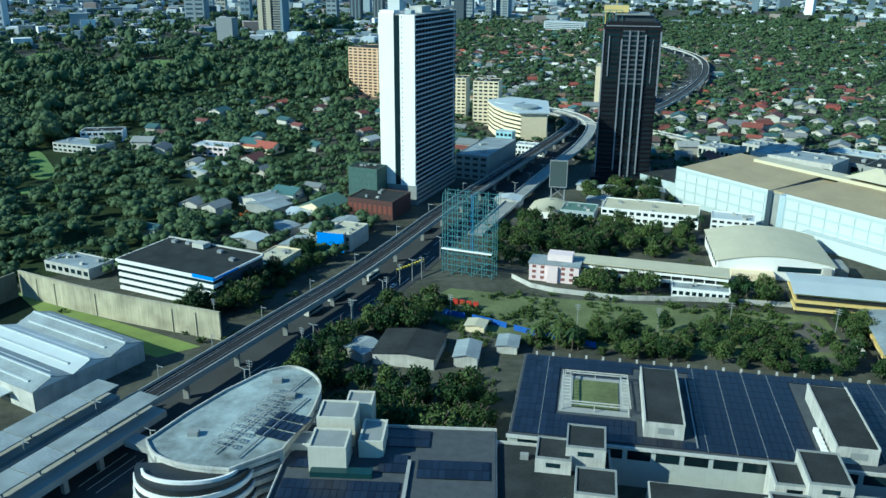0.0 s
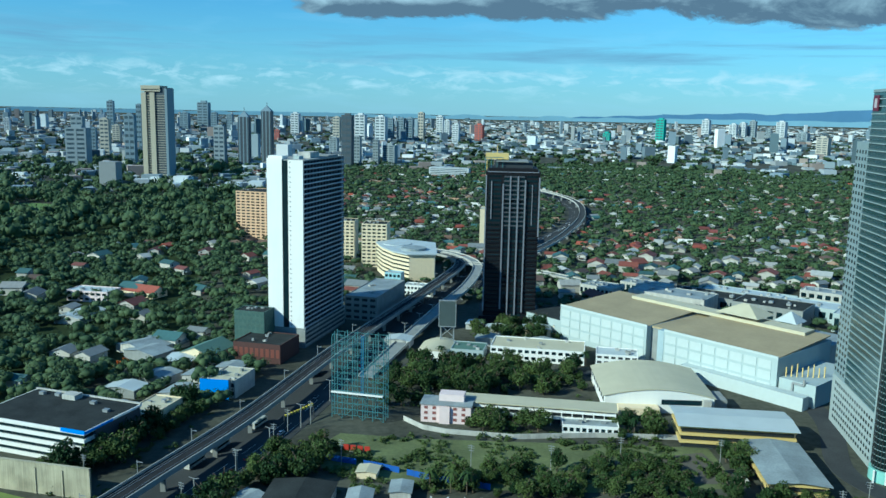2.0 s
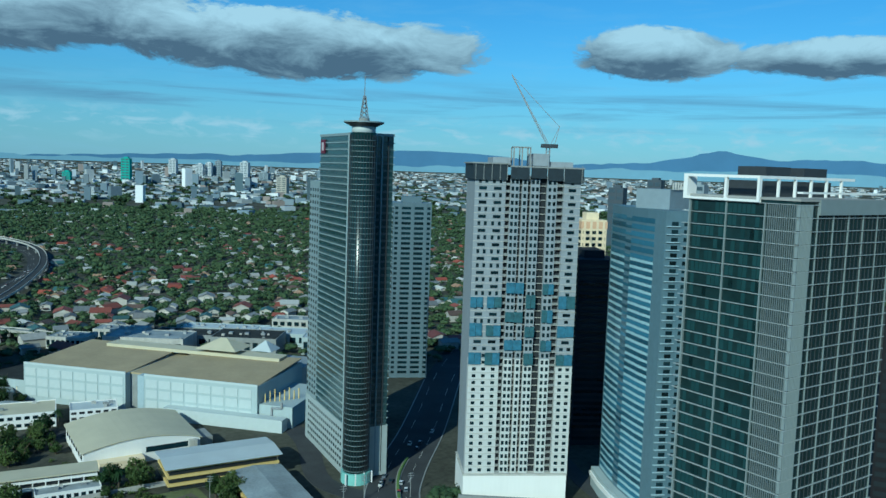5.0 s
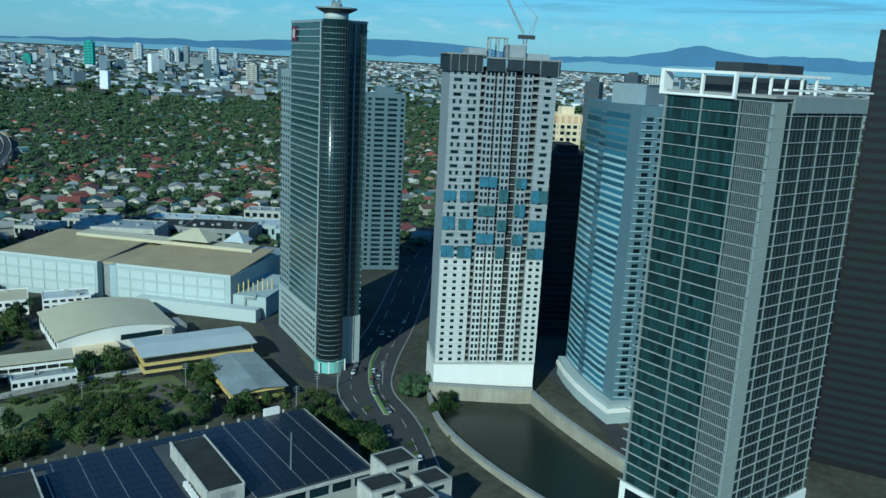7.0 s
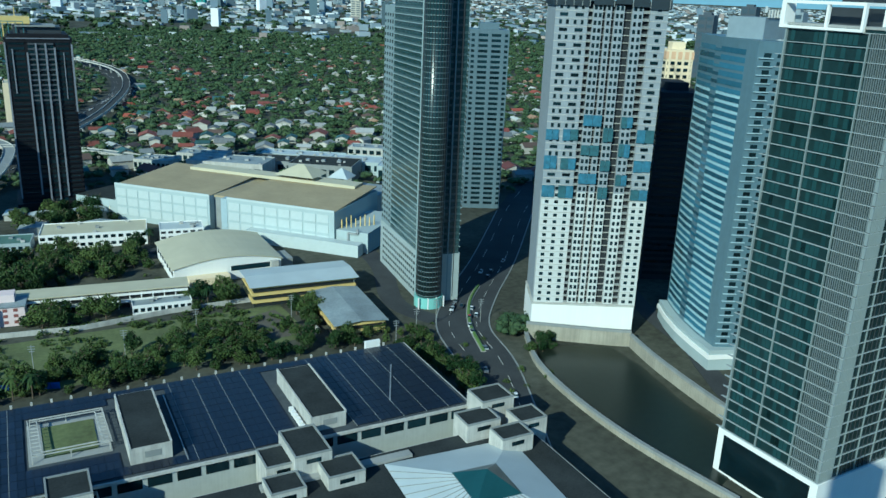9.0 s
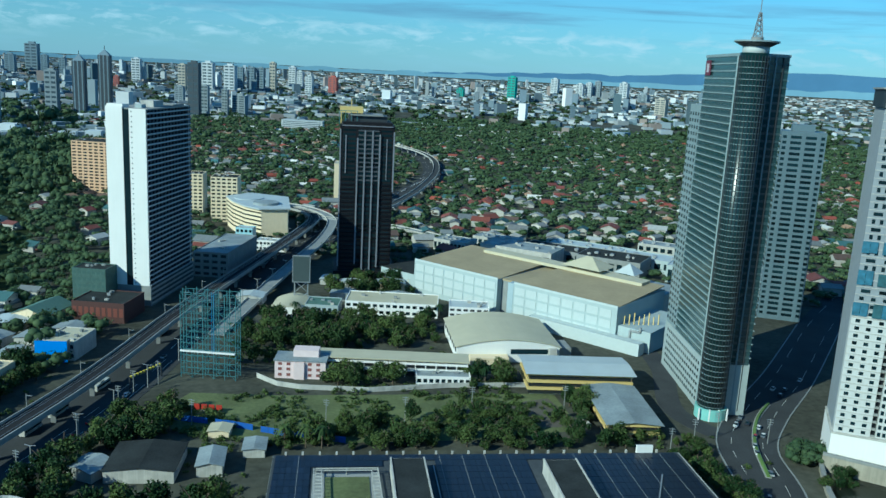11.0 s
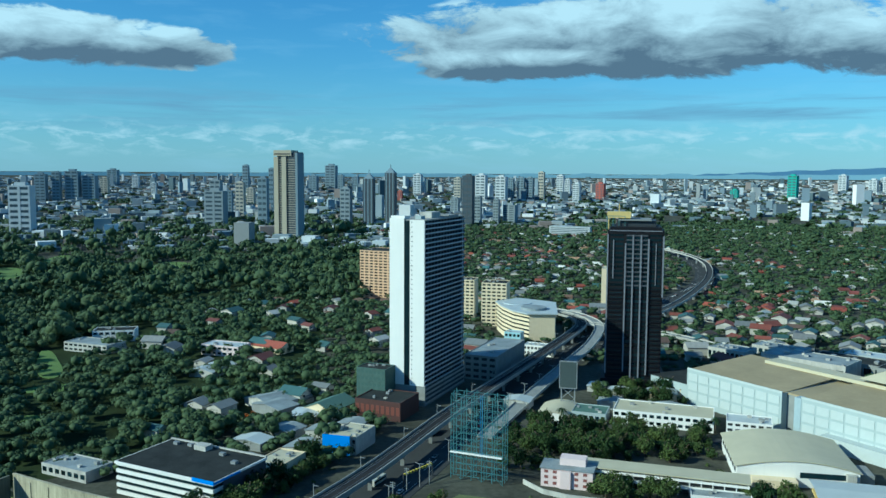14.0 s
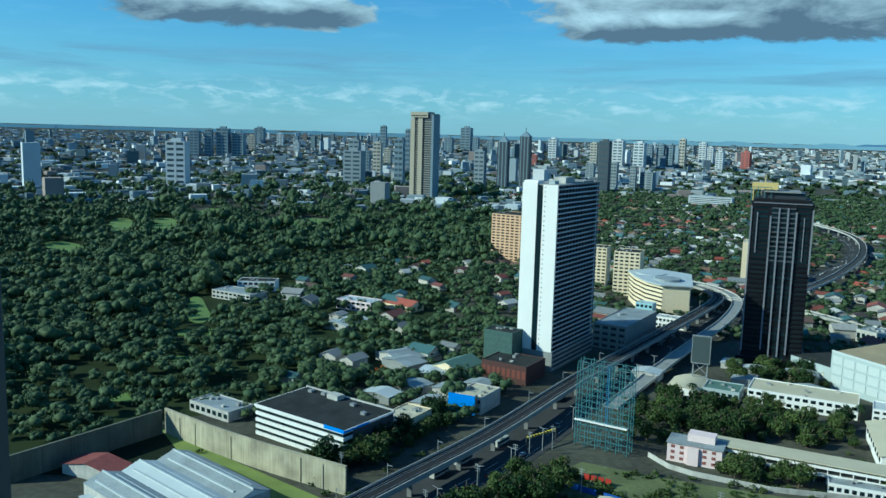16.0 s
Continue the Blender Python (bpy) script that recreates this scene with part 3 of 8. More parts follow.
def dark_tower():
    t = thing("office_tower", 103.3, 560, 0, -11, "dark office tower with pale vertical ribs under construction", "tower")
    w, d, h = 36.9, 34.0, 109.5
    boxes("shaft", [(0, 0, 0, w, d, h - 4)], DARK_CLAD, t)
    n = 33
    me = mesh_of("window_band", *box_geo([(1.8, -0.25, 0, 10.4, 0.2, 1.6)]), GLASS)
    me2 = mesh_of("window_band", *box_geo([(27.8, -0.25, 0, w - 1.6, 0.2, 1.6)]), GLASS)
    net = mesh_of("net_band", *box_geo([(0.8, -0.6, 0, w - 0.8, -0.35, 1.1)]), mat("dark_net", (0.009, 0.010, 0.014), 0.9, spec=0.1))
    bal = mesh_of("balcony", *box_geo([(12.3, -0.9, 0, 26.6, 0.1, 0.9)]), mat("dim_concrete", (0.06, 0.068, 0.08), 0.8))
    gl = mesh_of("bay_glass", *box_geo([(12.3, -0.2, 0.95, 26.6, 0.1, 3.0)]), GLASS)
    for i in range(n):
        z = 4 + i * 3.1
        for name, m in (("window_band", me), ("window_band", me2), ("bay_glass", gl)):
            hang(new(name, m), t).matrix_basis = pose(0, 0, z)
        if i > 20:
            hang(new("balcony", bal), t).matrix_basis = pose(0, 0, z)
        else:
            hang(new("net_band", net), t).matrix_basis = pose(0, 0, z)
    rib = mat("pale_rib", (0.19, 0.20, 0.23), 0.7, var=0.1)
    for x, low, high in ((11.3, 10, h - 11), (16.3, 6, h - 5.5), (21.6, 6, h - 5.5), (26.6, 8, h - 8)):
        boxes("rib", [(x, -1.5, low, x + 0.95, 0.3, high)], rib, t)
    for k in range(13):
        boxes("rib_clip", [(21.5, -1.7, 58 + 3.4 * k, 22.7, -1.45, 59.6 + 3.4 * k)], rib, t)
    boxes("rib", [(3.4, -0.9, 74, 4.1, 0.3, h - 9)], rib, t)
    boxes("rib", [(-0.5, -0.6, 8, 0.4, 1.5, h - 5)], rib, t)
    boxes("rib", [(w - 0.6, -0.6, 62, w + 0.4, 1.5, h - 6)], rib, t)
    boxes("rib", [(w - 5.2, -0.7, 70, w - 4.7, 0.3, h - 11)], rib, t)
    boxes("crown", [(-0.4, -0.6, h - 5, w + 0.4, d, h - 2.2)], DARK_CLAD, t)
    boxes("crown", [(1.6, -1.0, h - 2.2, w - 1.6, d - 1, h)], DARK_CLAD, t)
    boxes("crown_band", [(1.0, -1.3, h - 2.9, w - 1.0, -0.61, h - 2.3)], rib, t)
    boxes("roof_room", [(5, 5, h, w - 5, d - 5, h + 4)], DARK_STEEL, t)
    boxes("roof_deck", [(6.5, 3, h + 4, w - 8, d - 4, h + 4.8)], GREYWALL, t)
    boxes("podium", [(-3, -3, 0, w + 3, d + 4, 5)], DARK_CLAD, t)
    for i in range(4):
        bars("roof_frame", [((-1 + i * 4, 4, h - 2.2), (-1 + i * 4, 4, h + 7))], 0.4, STEEL_TEAL, t)
    bars("roof_frame", [((-1, 4, h + 7), (11, 4, h + 7))], 0.4, STEEL_TEAL, t)
    boxes("formwork", [(-1, 8, h + 5.5, 15, 22, h + 9.5)], YELLOW, t, "yellow formwork on the unfinished roof")
    bars("formwork_leg", [((0, 9, h - 2.2), (0, 9, h + 5.5))], 0.6, YELLOW, t)
    bars("formwork_leg", [((14, 9, h), (14, 9, h + 5.5))], 0.6, YELLOW, t)
    bars("hoist_mast", [((7, 12, h + 9.5), (7, 12, h + 15))], 0.5, YELLOW, t)


TOWER_WHITE = mat("chalky_white", (0.52, 0.53, 0.51), 0.8, var=0.08, streak=0.08)


def residential_tower():
    t = thing("unfinished_apartment_tower", 243.2, 240.2, 0, -37.8, "white and grey apartment tower under construction with blue nets", "tower")
    w, d, zp, zt, n = 44.8, 27.0, 15.3, 142.0, 43
    step = (zt - zp) / n
    boxes("podium", [(-0.6, -1.5, 0, w - 0.4, d, 14.6)], WHITE, t, "blank white podium")
    boxes("podium_rim", [(-0.8, -1.7, 14.6, w - 0.2, d, 15.2)], WHITE_WALL, t)
    # shaft coloured near black to paint the shade in the gaps between bays
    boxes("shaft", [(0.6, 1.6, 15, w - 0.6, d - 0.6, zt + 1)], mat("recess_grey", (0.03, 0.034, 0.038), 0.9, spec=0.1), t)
    raw = mat("raw_concrete", (0.265, 0.29, 0.31), 0.85, var=0.15, streak=0.1)
    bays = [(0, 13.0, -0.7), (15.0, 18.8, -0.3), (20.0, 22.3, -0.5), (23.6, 27.4, -0.3), (30.6, 34.8, -0.5), (37.6, w, -0.7)]
    for x0, x1, y0 in bays:
        boxes("bay", [(x0, y0, zp, x1, 3, zp + 17 * step)], TOWER_WHITE, t, "white painted bay")
        boxes("bay", [(x0, y0, zp + 17 * step, x1, 3, zt - 0.3)], raw, t, "bare pale concrete bay")
    boxes("side_wall", [(0, 2.9, zp, 1.2, d, zt)], raw, t)
    boxes("side_wall", [(w - 1.2, 2.9, zp, w, d, zt)], raw, t)
    gaps = [(13.0, 15.0), (18.8, 20.0), (22.3, 23.6), (34.8, 37.6)]
    slab = mesh_of("floor_edge", *box_geo([(x0, -0.1, -0.13, x1, 1.7, 0.13) for x0, x1 in gaps] + [(27.4, 0.9, -0.13, 30.6, 1.7, 0.13)]), WHITE_WALL)
    rails = [mesh_of("balcony", *box_geo([(x0 + 0.05, -0.25, 0.13, x1 - 0.05, -0.1, 0.95)]), GREYWALL) for x0, x1 in (gaps[0], gaps[3])]
    big = mesh_of("wide_window", *box_geo([(-1.6, -0.08, 0, 1.6, 0.3, 1.35)]), GLASS)
    win = mesh_of("window", *box_geo([(-0.8, -0.08, 0, 0.8, 0.3, 1.35)]), GLASS)
    slim = mesh_of("narrow_window", *box_geo([(-0.58, -0.08, 0, 0.58, 0.3, 1.7)]), GLASS)
    ledge = mesh_of("sill_line", *box_geo([(-0.05, -0.95, -0.1, 13.05, -0.69, 0.1), (37.55, -0.95, -0.1, w + 0.05, -0.69, 0.1)]), WHITE_WALL)
    sb, sp, sn = [], [], []
    for i in range(n):
        z = zp + i * step
        hang(new("floor_edge", slab), t).matrix_basis = pose(0, 0, z)
        for rail in rails:
            hang(new("balcony", rail), t).matrix_basis = pose(0, 0, z)
        hang(new("sill_line", ledge), t).matrix_basis = pose(0, 0, z)
        if i < 19:
            sp += [(x, -0.7, z + 0.8, 0) for x in (2.4, 6.4, 10.5, 39.6, 42.8)]
        elif i % 2:
            sb += [(x, -0.7, z + 0.8, 0) for x in (3.4, 9.6, 41.2)]
        else:
            sn += [(x, -0.7, z + 0.7, 0) for x in (2.2, 4.9, 8.0, 10.8)]
            sp.append((41.2, -0.7, z + 0.8, 0))
        sn += [(x, y, z + 0.7, 0) for x, y in ((16.0, -0.3), (17.8, -0.3), (21.1, -0.5), (24.6, -0.3), (26.4, -0.3), (31.7, -0.5), (33.7, -0.5))]
    pieces("wide_window", big, sb[::-1], t, 40)
    pieces("window", win, sp[::-1], t, 60)
    pieces("narrow_window", slim, sn[::-1], t, 40)
    screen = mat("screen_net", (0.012, 0.022, 0.030), 0.7, var=0.4, scale=0.5)
    net = [mat("blue_net", (0.045, 0.14, 0.21), 0.8, var=0.5, scale=0.6), mat("teal_net", (0.035, 0.10, 0.12), 0.8, var=0.5, scale=0.6)]
    rng = random.Random(5)
    rows = [[(-0.2, 5.2), (6.8, 13.2), (23.4, 27.6), (37.4, 44.6)], [(14.8, 22.4), (30.4, 35.2)]] * 3
    for r, row in enumerate(rows):
        for x0, x1 in row:
            z = 62.8 + 6.1 * r
            high = rng.uniform(4.4, 5.9)
            for k in range(2):
                xa, xb = x0 + (x1 - x0) * k / 2, x0 + (x1 - x0) * (k + 1) / 2 - 0.12
                boxes("safety_net", [(xa, -1.25 - 0.1 * rng.random(), z + rng.uniform(0, 0.4), xb, -1.1, z + high)], rng.choice(net), t)
    boxes("screen", [(-0.9, -1.6, zt - 1.0, 13.4, -1.1, zt + 5.6), (-0.9, -1.1, zt - 1.0, -0.4, d, zt + 5.6)], screen, t, "dark protection screen round the top floors")
    for x0, x1, lo, hi in ((14.8, 22.6, -0.4, 5.0), (23.4, 30.0, 0.2, 5.4), (30.4, 37.0, -0.6, 4.6), (37.4, w + 0.9, -1.4, 5.2)):
        boxes("screen", [(x0, -1.5, zt + lo, x1, -1.0, zt + hi)], screen, t, "dark protection screen round the top floors")
    for x in (0, 3.4, 6.8, 10.2, 13.2, 22.8, 30.2, 37.2, w):
        bars("screen_post", [((x, -1.8, zt - 1), (x, -1.8, zt + 6))], 0.22, GREYWALL, t)
    boxes("top_slab", [(-1.6, -2.2, zt + 5.6, 14.5, d, zt + 6.2)], GREYWALL, t)
    boxes("top_slab", [(14.5, -1.6, zt + 4.6, w + 1.2, d, zt + 5.2)], GREYWALL, t)
    boxes("core", [(8, 5, zt + 5.2, 15.5, 20, zt + 8.6)], raw, t)
    boxes("core", [(25, 5, zt + 5.2, 32, 18, zt + 10.6)], raw, t)
    boxes("core", [(33, 7, zt + 5.2, 43, 18, zt + 7.4)], raw, t)
    for x in (16.5, 20, 23.5):
        for y in (3, 9):
            bars("frame_post", [((x, y, zt + 5), (x, y, zt + 13))], 0.5, GREYWALL, t)
    for y in (3, 9):
        bars("frame_beam", [((16.5, y, zt + 13), (23.5, y, zt + 13))], 0.5, GREYWALL, t)
    for x in (16.5, 23.5):
        bars("frame_beam", [((x, 3, zt + 13), (x, 9, zt + 13))], 0.5, GREYWALL, t)
    c = thing("tower_crane", 243.2 + 0.79 * 33 + 3, 240.2 - 0.613 * 33 + 6, zt + 5.2, -38.4, "slim luffing crane on the unfinished tower's roof", "crane")
    for sx in (-0.7, 0.7):
        for sy in (-0.7, 0.7):
            bars("mast", [((sx, sy, 0), (sx, sy, 8))], 0.25, STEEL, c)
    bars("mast_brace", [((-0.7, -0.7, k), (0.7, 0.7, k + 1)) for k in range(0, 8, 2)], 0.2, STEEL, c)
    boxes("cab", [(-3, -1, 8, 4, 1, 9.6)], DARK_STEEL, c)
    bars("jib", [((-1, 0, 9.5), (-17, 0, 38)), ((-0.3, 0.6, 9.5), (-17, 0, 38)), ((-0.2, 0, 10.2), (-17, 0, 38.4))], 0.22, STEEL, c)
    bars("apex", [((1, 0, 9.5), (4.5, 0, 17)), ((2.8, 0, 9.5), (4.5, 0, 17)), ((4.5, 0, 17), (-17, 0, 38))], 0.2, STEEL, c)


def glass_tower():
    t = thing("glass_office_tower", 225.1, 292.7, 0, -17, "dark glass office tower with rounded corner, flared crown and mast", "tower")
    zt, n, z0 = 158.6, 42, 24.0
    step = (zt - z0) / n
    boxes("shaft", [(-3.0, 2.6, 0, 15.6, 52.7, zt)], mat("grey_teal_glass", (0.02, 0.05, 0.056), 0.15, var=0.3, scale=0.08, fine=0.5, spec=0.6), t, "grey-green glass shaft")
    boxes("wing", [(-3.2, 52.7, 0, 6, 68.6, 136.6)], SPANDREL, t, "paler rear wing")
    slot = mesh_of("wing_window", *box_geo([(-0.08, -0.9, 0, 0.2, 0.9, 1.6)]), GLASS)
    pieces("wing_window", slot, [(-3.2, 55 + 4 * k, 26 + 3.19 * j, 0) for j in range(34) for k in range(4)], t, 40)
    boxes("base_cladding", [(-3.5, 2, 0, 16.0, 69, z0)], mat("pale_stone", (0.34, 0.38, 0.37), 0.6, var=0.1), t, "pale stone base with small windows")
    part("corner_drum", tube(5.9, 0, zt + 1, 40), GLASS_TEAL, t, "dark rounded glass corner", True)
    wm_ = mesh_of("base_window", *box_geo([(-0.08, -0.8, 0, 0.2, 0.8, 1.5)]), GLASS)
    pieces("base_window", wm_, [(-3.5, 9 + 3.2 * k, 3 + 3.4 * j, 0) for j in range(6) for k in range(18)], t, 50)
    pale = mat("pale_spandrel", (0.30, 0.36, 0.36), 0.5, var=0.08)
    band = mesh_of("spandrel", *box_geo([(-3.5, 8.0, 0, -2.9, 52.4, 0.36), (15.5, 2.0, 0, 16.0, 52.7, 0.4)]), pale)
    low = mesh_of("spandrel_glass", *box_geo([(-3.15, 8.0, 0.36, -2.95, 52.4, 1.2), (7.2, 2.35, 0, 15.5, 2.65, 1.0)]), mat("spandrel_grey_glass", (0.04, 0.07, 0.075), 0.3, var=0.2))
    ring = mesh_of("ring", *tube(6.1, 0, 0.3, 40), mat("ring_metal", (0.17, 0.22, 0.22), 0.5))
    for i in range(n):
        hang(new("spandrel", band), t).matrix_basis = pose(0, 0, z0 + i * step)
        hang(new("spandrel_glass", low), t).matrix_basis = pose(0, 0, z0 + i * step)
    for i in range(63):
        hang(new("ring", ring), t).matrix_basis = pose(0, 0, 6 + i * 2.42)
    for a in range(135, 330, 13):
        x, y = 6.1 * math.cos(radians(a)), 6.1 * math.sin(radians(a))
        boxes("mullion", [(x - 0.12, y - 0.12, 6, x + 0.12, y + 0.12, zt)], DARK_STEEL, t)
    boxes("pier", [(-4.4, 5.2, 2, -3.0, 8.0, zt)], pale, t, "pale pier beside the rounded corner")
    boxes("pier", [(6.0, 1.6, 2, 7.2, 2.8, zt)], SPANDREL, t)
    boxes("pier", [(9.6, 1.9, 2, 10.2, 2.7, zt)], SPANDREL, t)
    boxes("pier", [(12.8, 1.9, 2, 13.2, 2.7, zt)], DARK_STEEL, t)
    boxes("parapet", [(-3.4, 2.2, zt, 15.9, 52.7, zt + 1.2)], SPANDREL, t)
    part("crown_drum", tube(5.3, zt, zt + 4.2, 32), mat("crown_white", (0.42, 0.46, 0.45), 0.6), t, "pale drum under the crown", True)
    part("crown", tube(5.5, zt + 3.6, zt + 5.3, 32, 8.9), DARK_STEEL, t, "dark flared crown")
    part("crown_rim", tube(9.0, zt + 5.3, zt + 5.9, 32), SPANDREL, t)
    part("crown_drum_top", tube(2.4, zt + 5.9, zt + 7.4, 20), GREYWALL, t)
    for k in range(5):
        a, b = 1.5 - 0.22 * k, 1.5 - 0.22 * (k + 1)
        z = zt + 7.2 + 2.0 * k
        ms = []
        for sx, sy in ((-1, -1), (1, -1), (1, 1), (-1, 1)):
            ms += [((sx * a, sy * a, z), (sx * b, sy * b, z + 2.0)), ((sx * a, sy * a, z), (-sy * b, sx * b, z + 2.0))]
        bars("mast_section", ms, 0.28, STEEL, t)
    bars("antenna", [((0, 0, zt + 16), (0, 0, zt + 26))], 0.28, STEEL, t)
    sg = boxes("sign", [(-3.75, 43.5, zt - 8.2, -3.5, 50.5, zt - 1.4)], mat("sign_dark_red", (0.10, 0.015, 0.035), 0.6), t, "dark red square sign")
    boxes("sign_mark", [(-3.85, 45.5, zt - 6.8, -3.74, 48.5, zt - 2.8)], mat("sign_pale", (0.42, 0.38, 0.40), 0.6), sg, "pale mark on the sign")
    part("entrance", tube(6.9, 0, 5.2, 24), mat("entrance_glass", (0.25, 0.50, 0.45), 0.3), t, "pale green glazed entrance")
    for k in range(4):
        boxes("entrance_post", [(-6.9 + 4.2 * k, -7.3 + abs(k - 1.5) * 1.4, 0, -6.4 + 4.2 * k, -6.7 + abs(k - 1.5) * 1.4, 5.6)], WHITE, t)


def curved_tower():
    t = thing("blue_apartment_tower", 281, 172, 0, 0, "blue-grey apartment tower with a curved front of white balconies", "tower")
    zt, n = 131.5, 38
    front = [(29 - 0.0, 46), (21, 36), (13.5, 25), (7, 13.5), (1.5, 1.5)]
    poly = front + [(12, -6), (40, 30)]
    part("shaft", prism(poly, 0, zt), mat("blue_grey_wall", (0.105, 0.165, 0.20), 0.5, var=0.12, streak=0.12), t)
    part("podium", prism([(27, 49), (18, 38), (10, 26), (3, 13), (-3, 0), (12, -8), (44, 32)], 0, 9), PALE_GREEN, t, "pale curved podium")
    part("podium_band", prism([(26.5, 49.5), (17.5, 38.5), (9.5, 26.5), (2.5, 13.2), (-3.6, 0), (12, -8.5), (45, 32)], 5.0, 7.0), WHITE, t)
    # balconies in two stacks along the front
    def along(s):
        k = min(int(s * 4), 3)
        u = s * 4 - k
        a, b = Vector((*front[k], 0)), Vector((*front[k + 1], 0))
        return a.lerp(b, u), (b - a).normalized()
    meshes = []
    for s0, s1 in ((0.03, 0.38), (0.5, 0.86)):
        pts = [along(s0 + (s1 - s0) * i / 3) for i in range(4)]
        path = [p for p, d in pts]
        meshes.append(mesh_of("balcony", *sweep(path, [(0.1, 0), (-1.4, 0), (-1.4, 1.35), (0.1, 1.35)]), mat("balcony_pale", (0.38, 0.53, 0.57), 0.5)))
        meshes.append(mesh_of("balcony_glass", *sweep(path, [(0.1, 1.15), (-0.35, 1.15), (-0.35, 3.2), (0.1, 3.2)]), GLASS_BLUE))
    for i in range(n):
        z = 10 + i * 3.1
        for m in meshes:
            if i > 32 and m.name.startswith("balcony_glass") is False:
                continue
            hang(new(m.name.split(".")[0], m), t).matrix_basis = pose(0, 0, z)
    mid = [along(0.38 + 0.12 * i / 2)[0] for i in range(3)]
    slot = mesh_of("window_band", *sweep(mid, [(0.1, 1.0), (-0.12, 1.0), (-0.12, 2.3), (0.1, 2.3)]), GLASS_BLUE)
    end_ = mesh_of("side_window", *box_geo([(2.5, -0.12, 1.0, 5.2, 0.1, 2.6), (7.6, -0.12, 1.0, 10.4, 0.1, 2.6)]), GLASS)
    lip = mesh_of("side_ledge", *box_geo([(0.5, -0.7, 0, 6.0, 0.1, 0.25)]), mat("ledge_pale_blue", (0.40, 0.52, 0.57), 0.6))
    for i in range(n):
        z = 10 + i * 3.1
        hang(new("window_band", slot), t).matrix_basis = pose(0, 0, z)
        hang(new("side_window", end_), t).matrix_basis = pose(1.5, 1.5, z, 0, 0, -35.5)
        hang(new("side_ledge", lip), t).matrix_basis = pose(1.5, 1.5, z + 0.6, 0, 0, -35.5)
    boxes("roof_room", [(14, 8, zt, 30, 24, zt + 8)], mat("roof_grey", (0.22, 0.27, 0.30), 0.7), t)
    for k in range(7):
        boxes("roof_fin", [(15 + 2.0 * k, 7.2, zt + 8, 15.4 + 2.0 * k, 7.8, zt + 11)], WHITE_WALL, t)


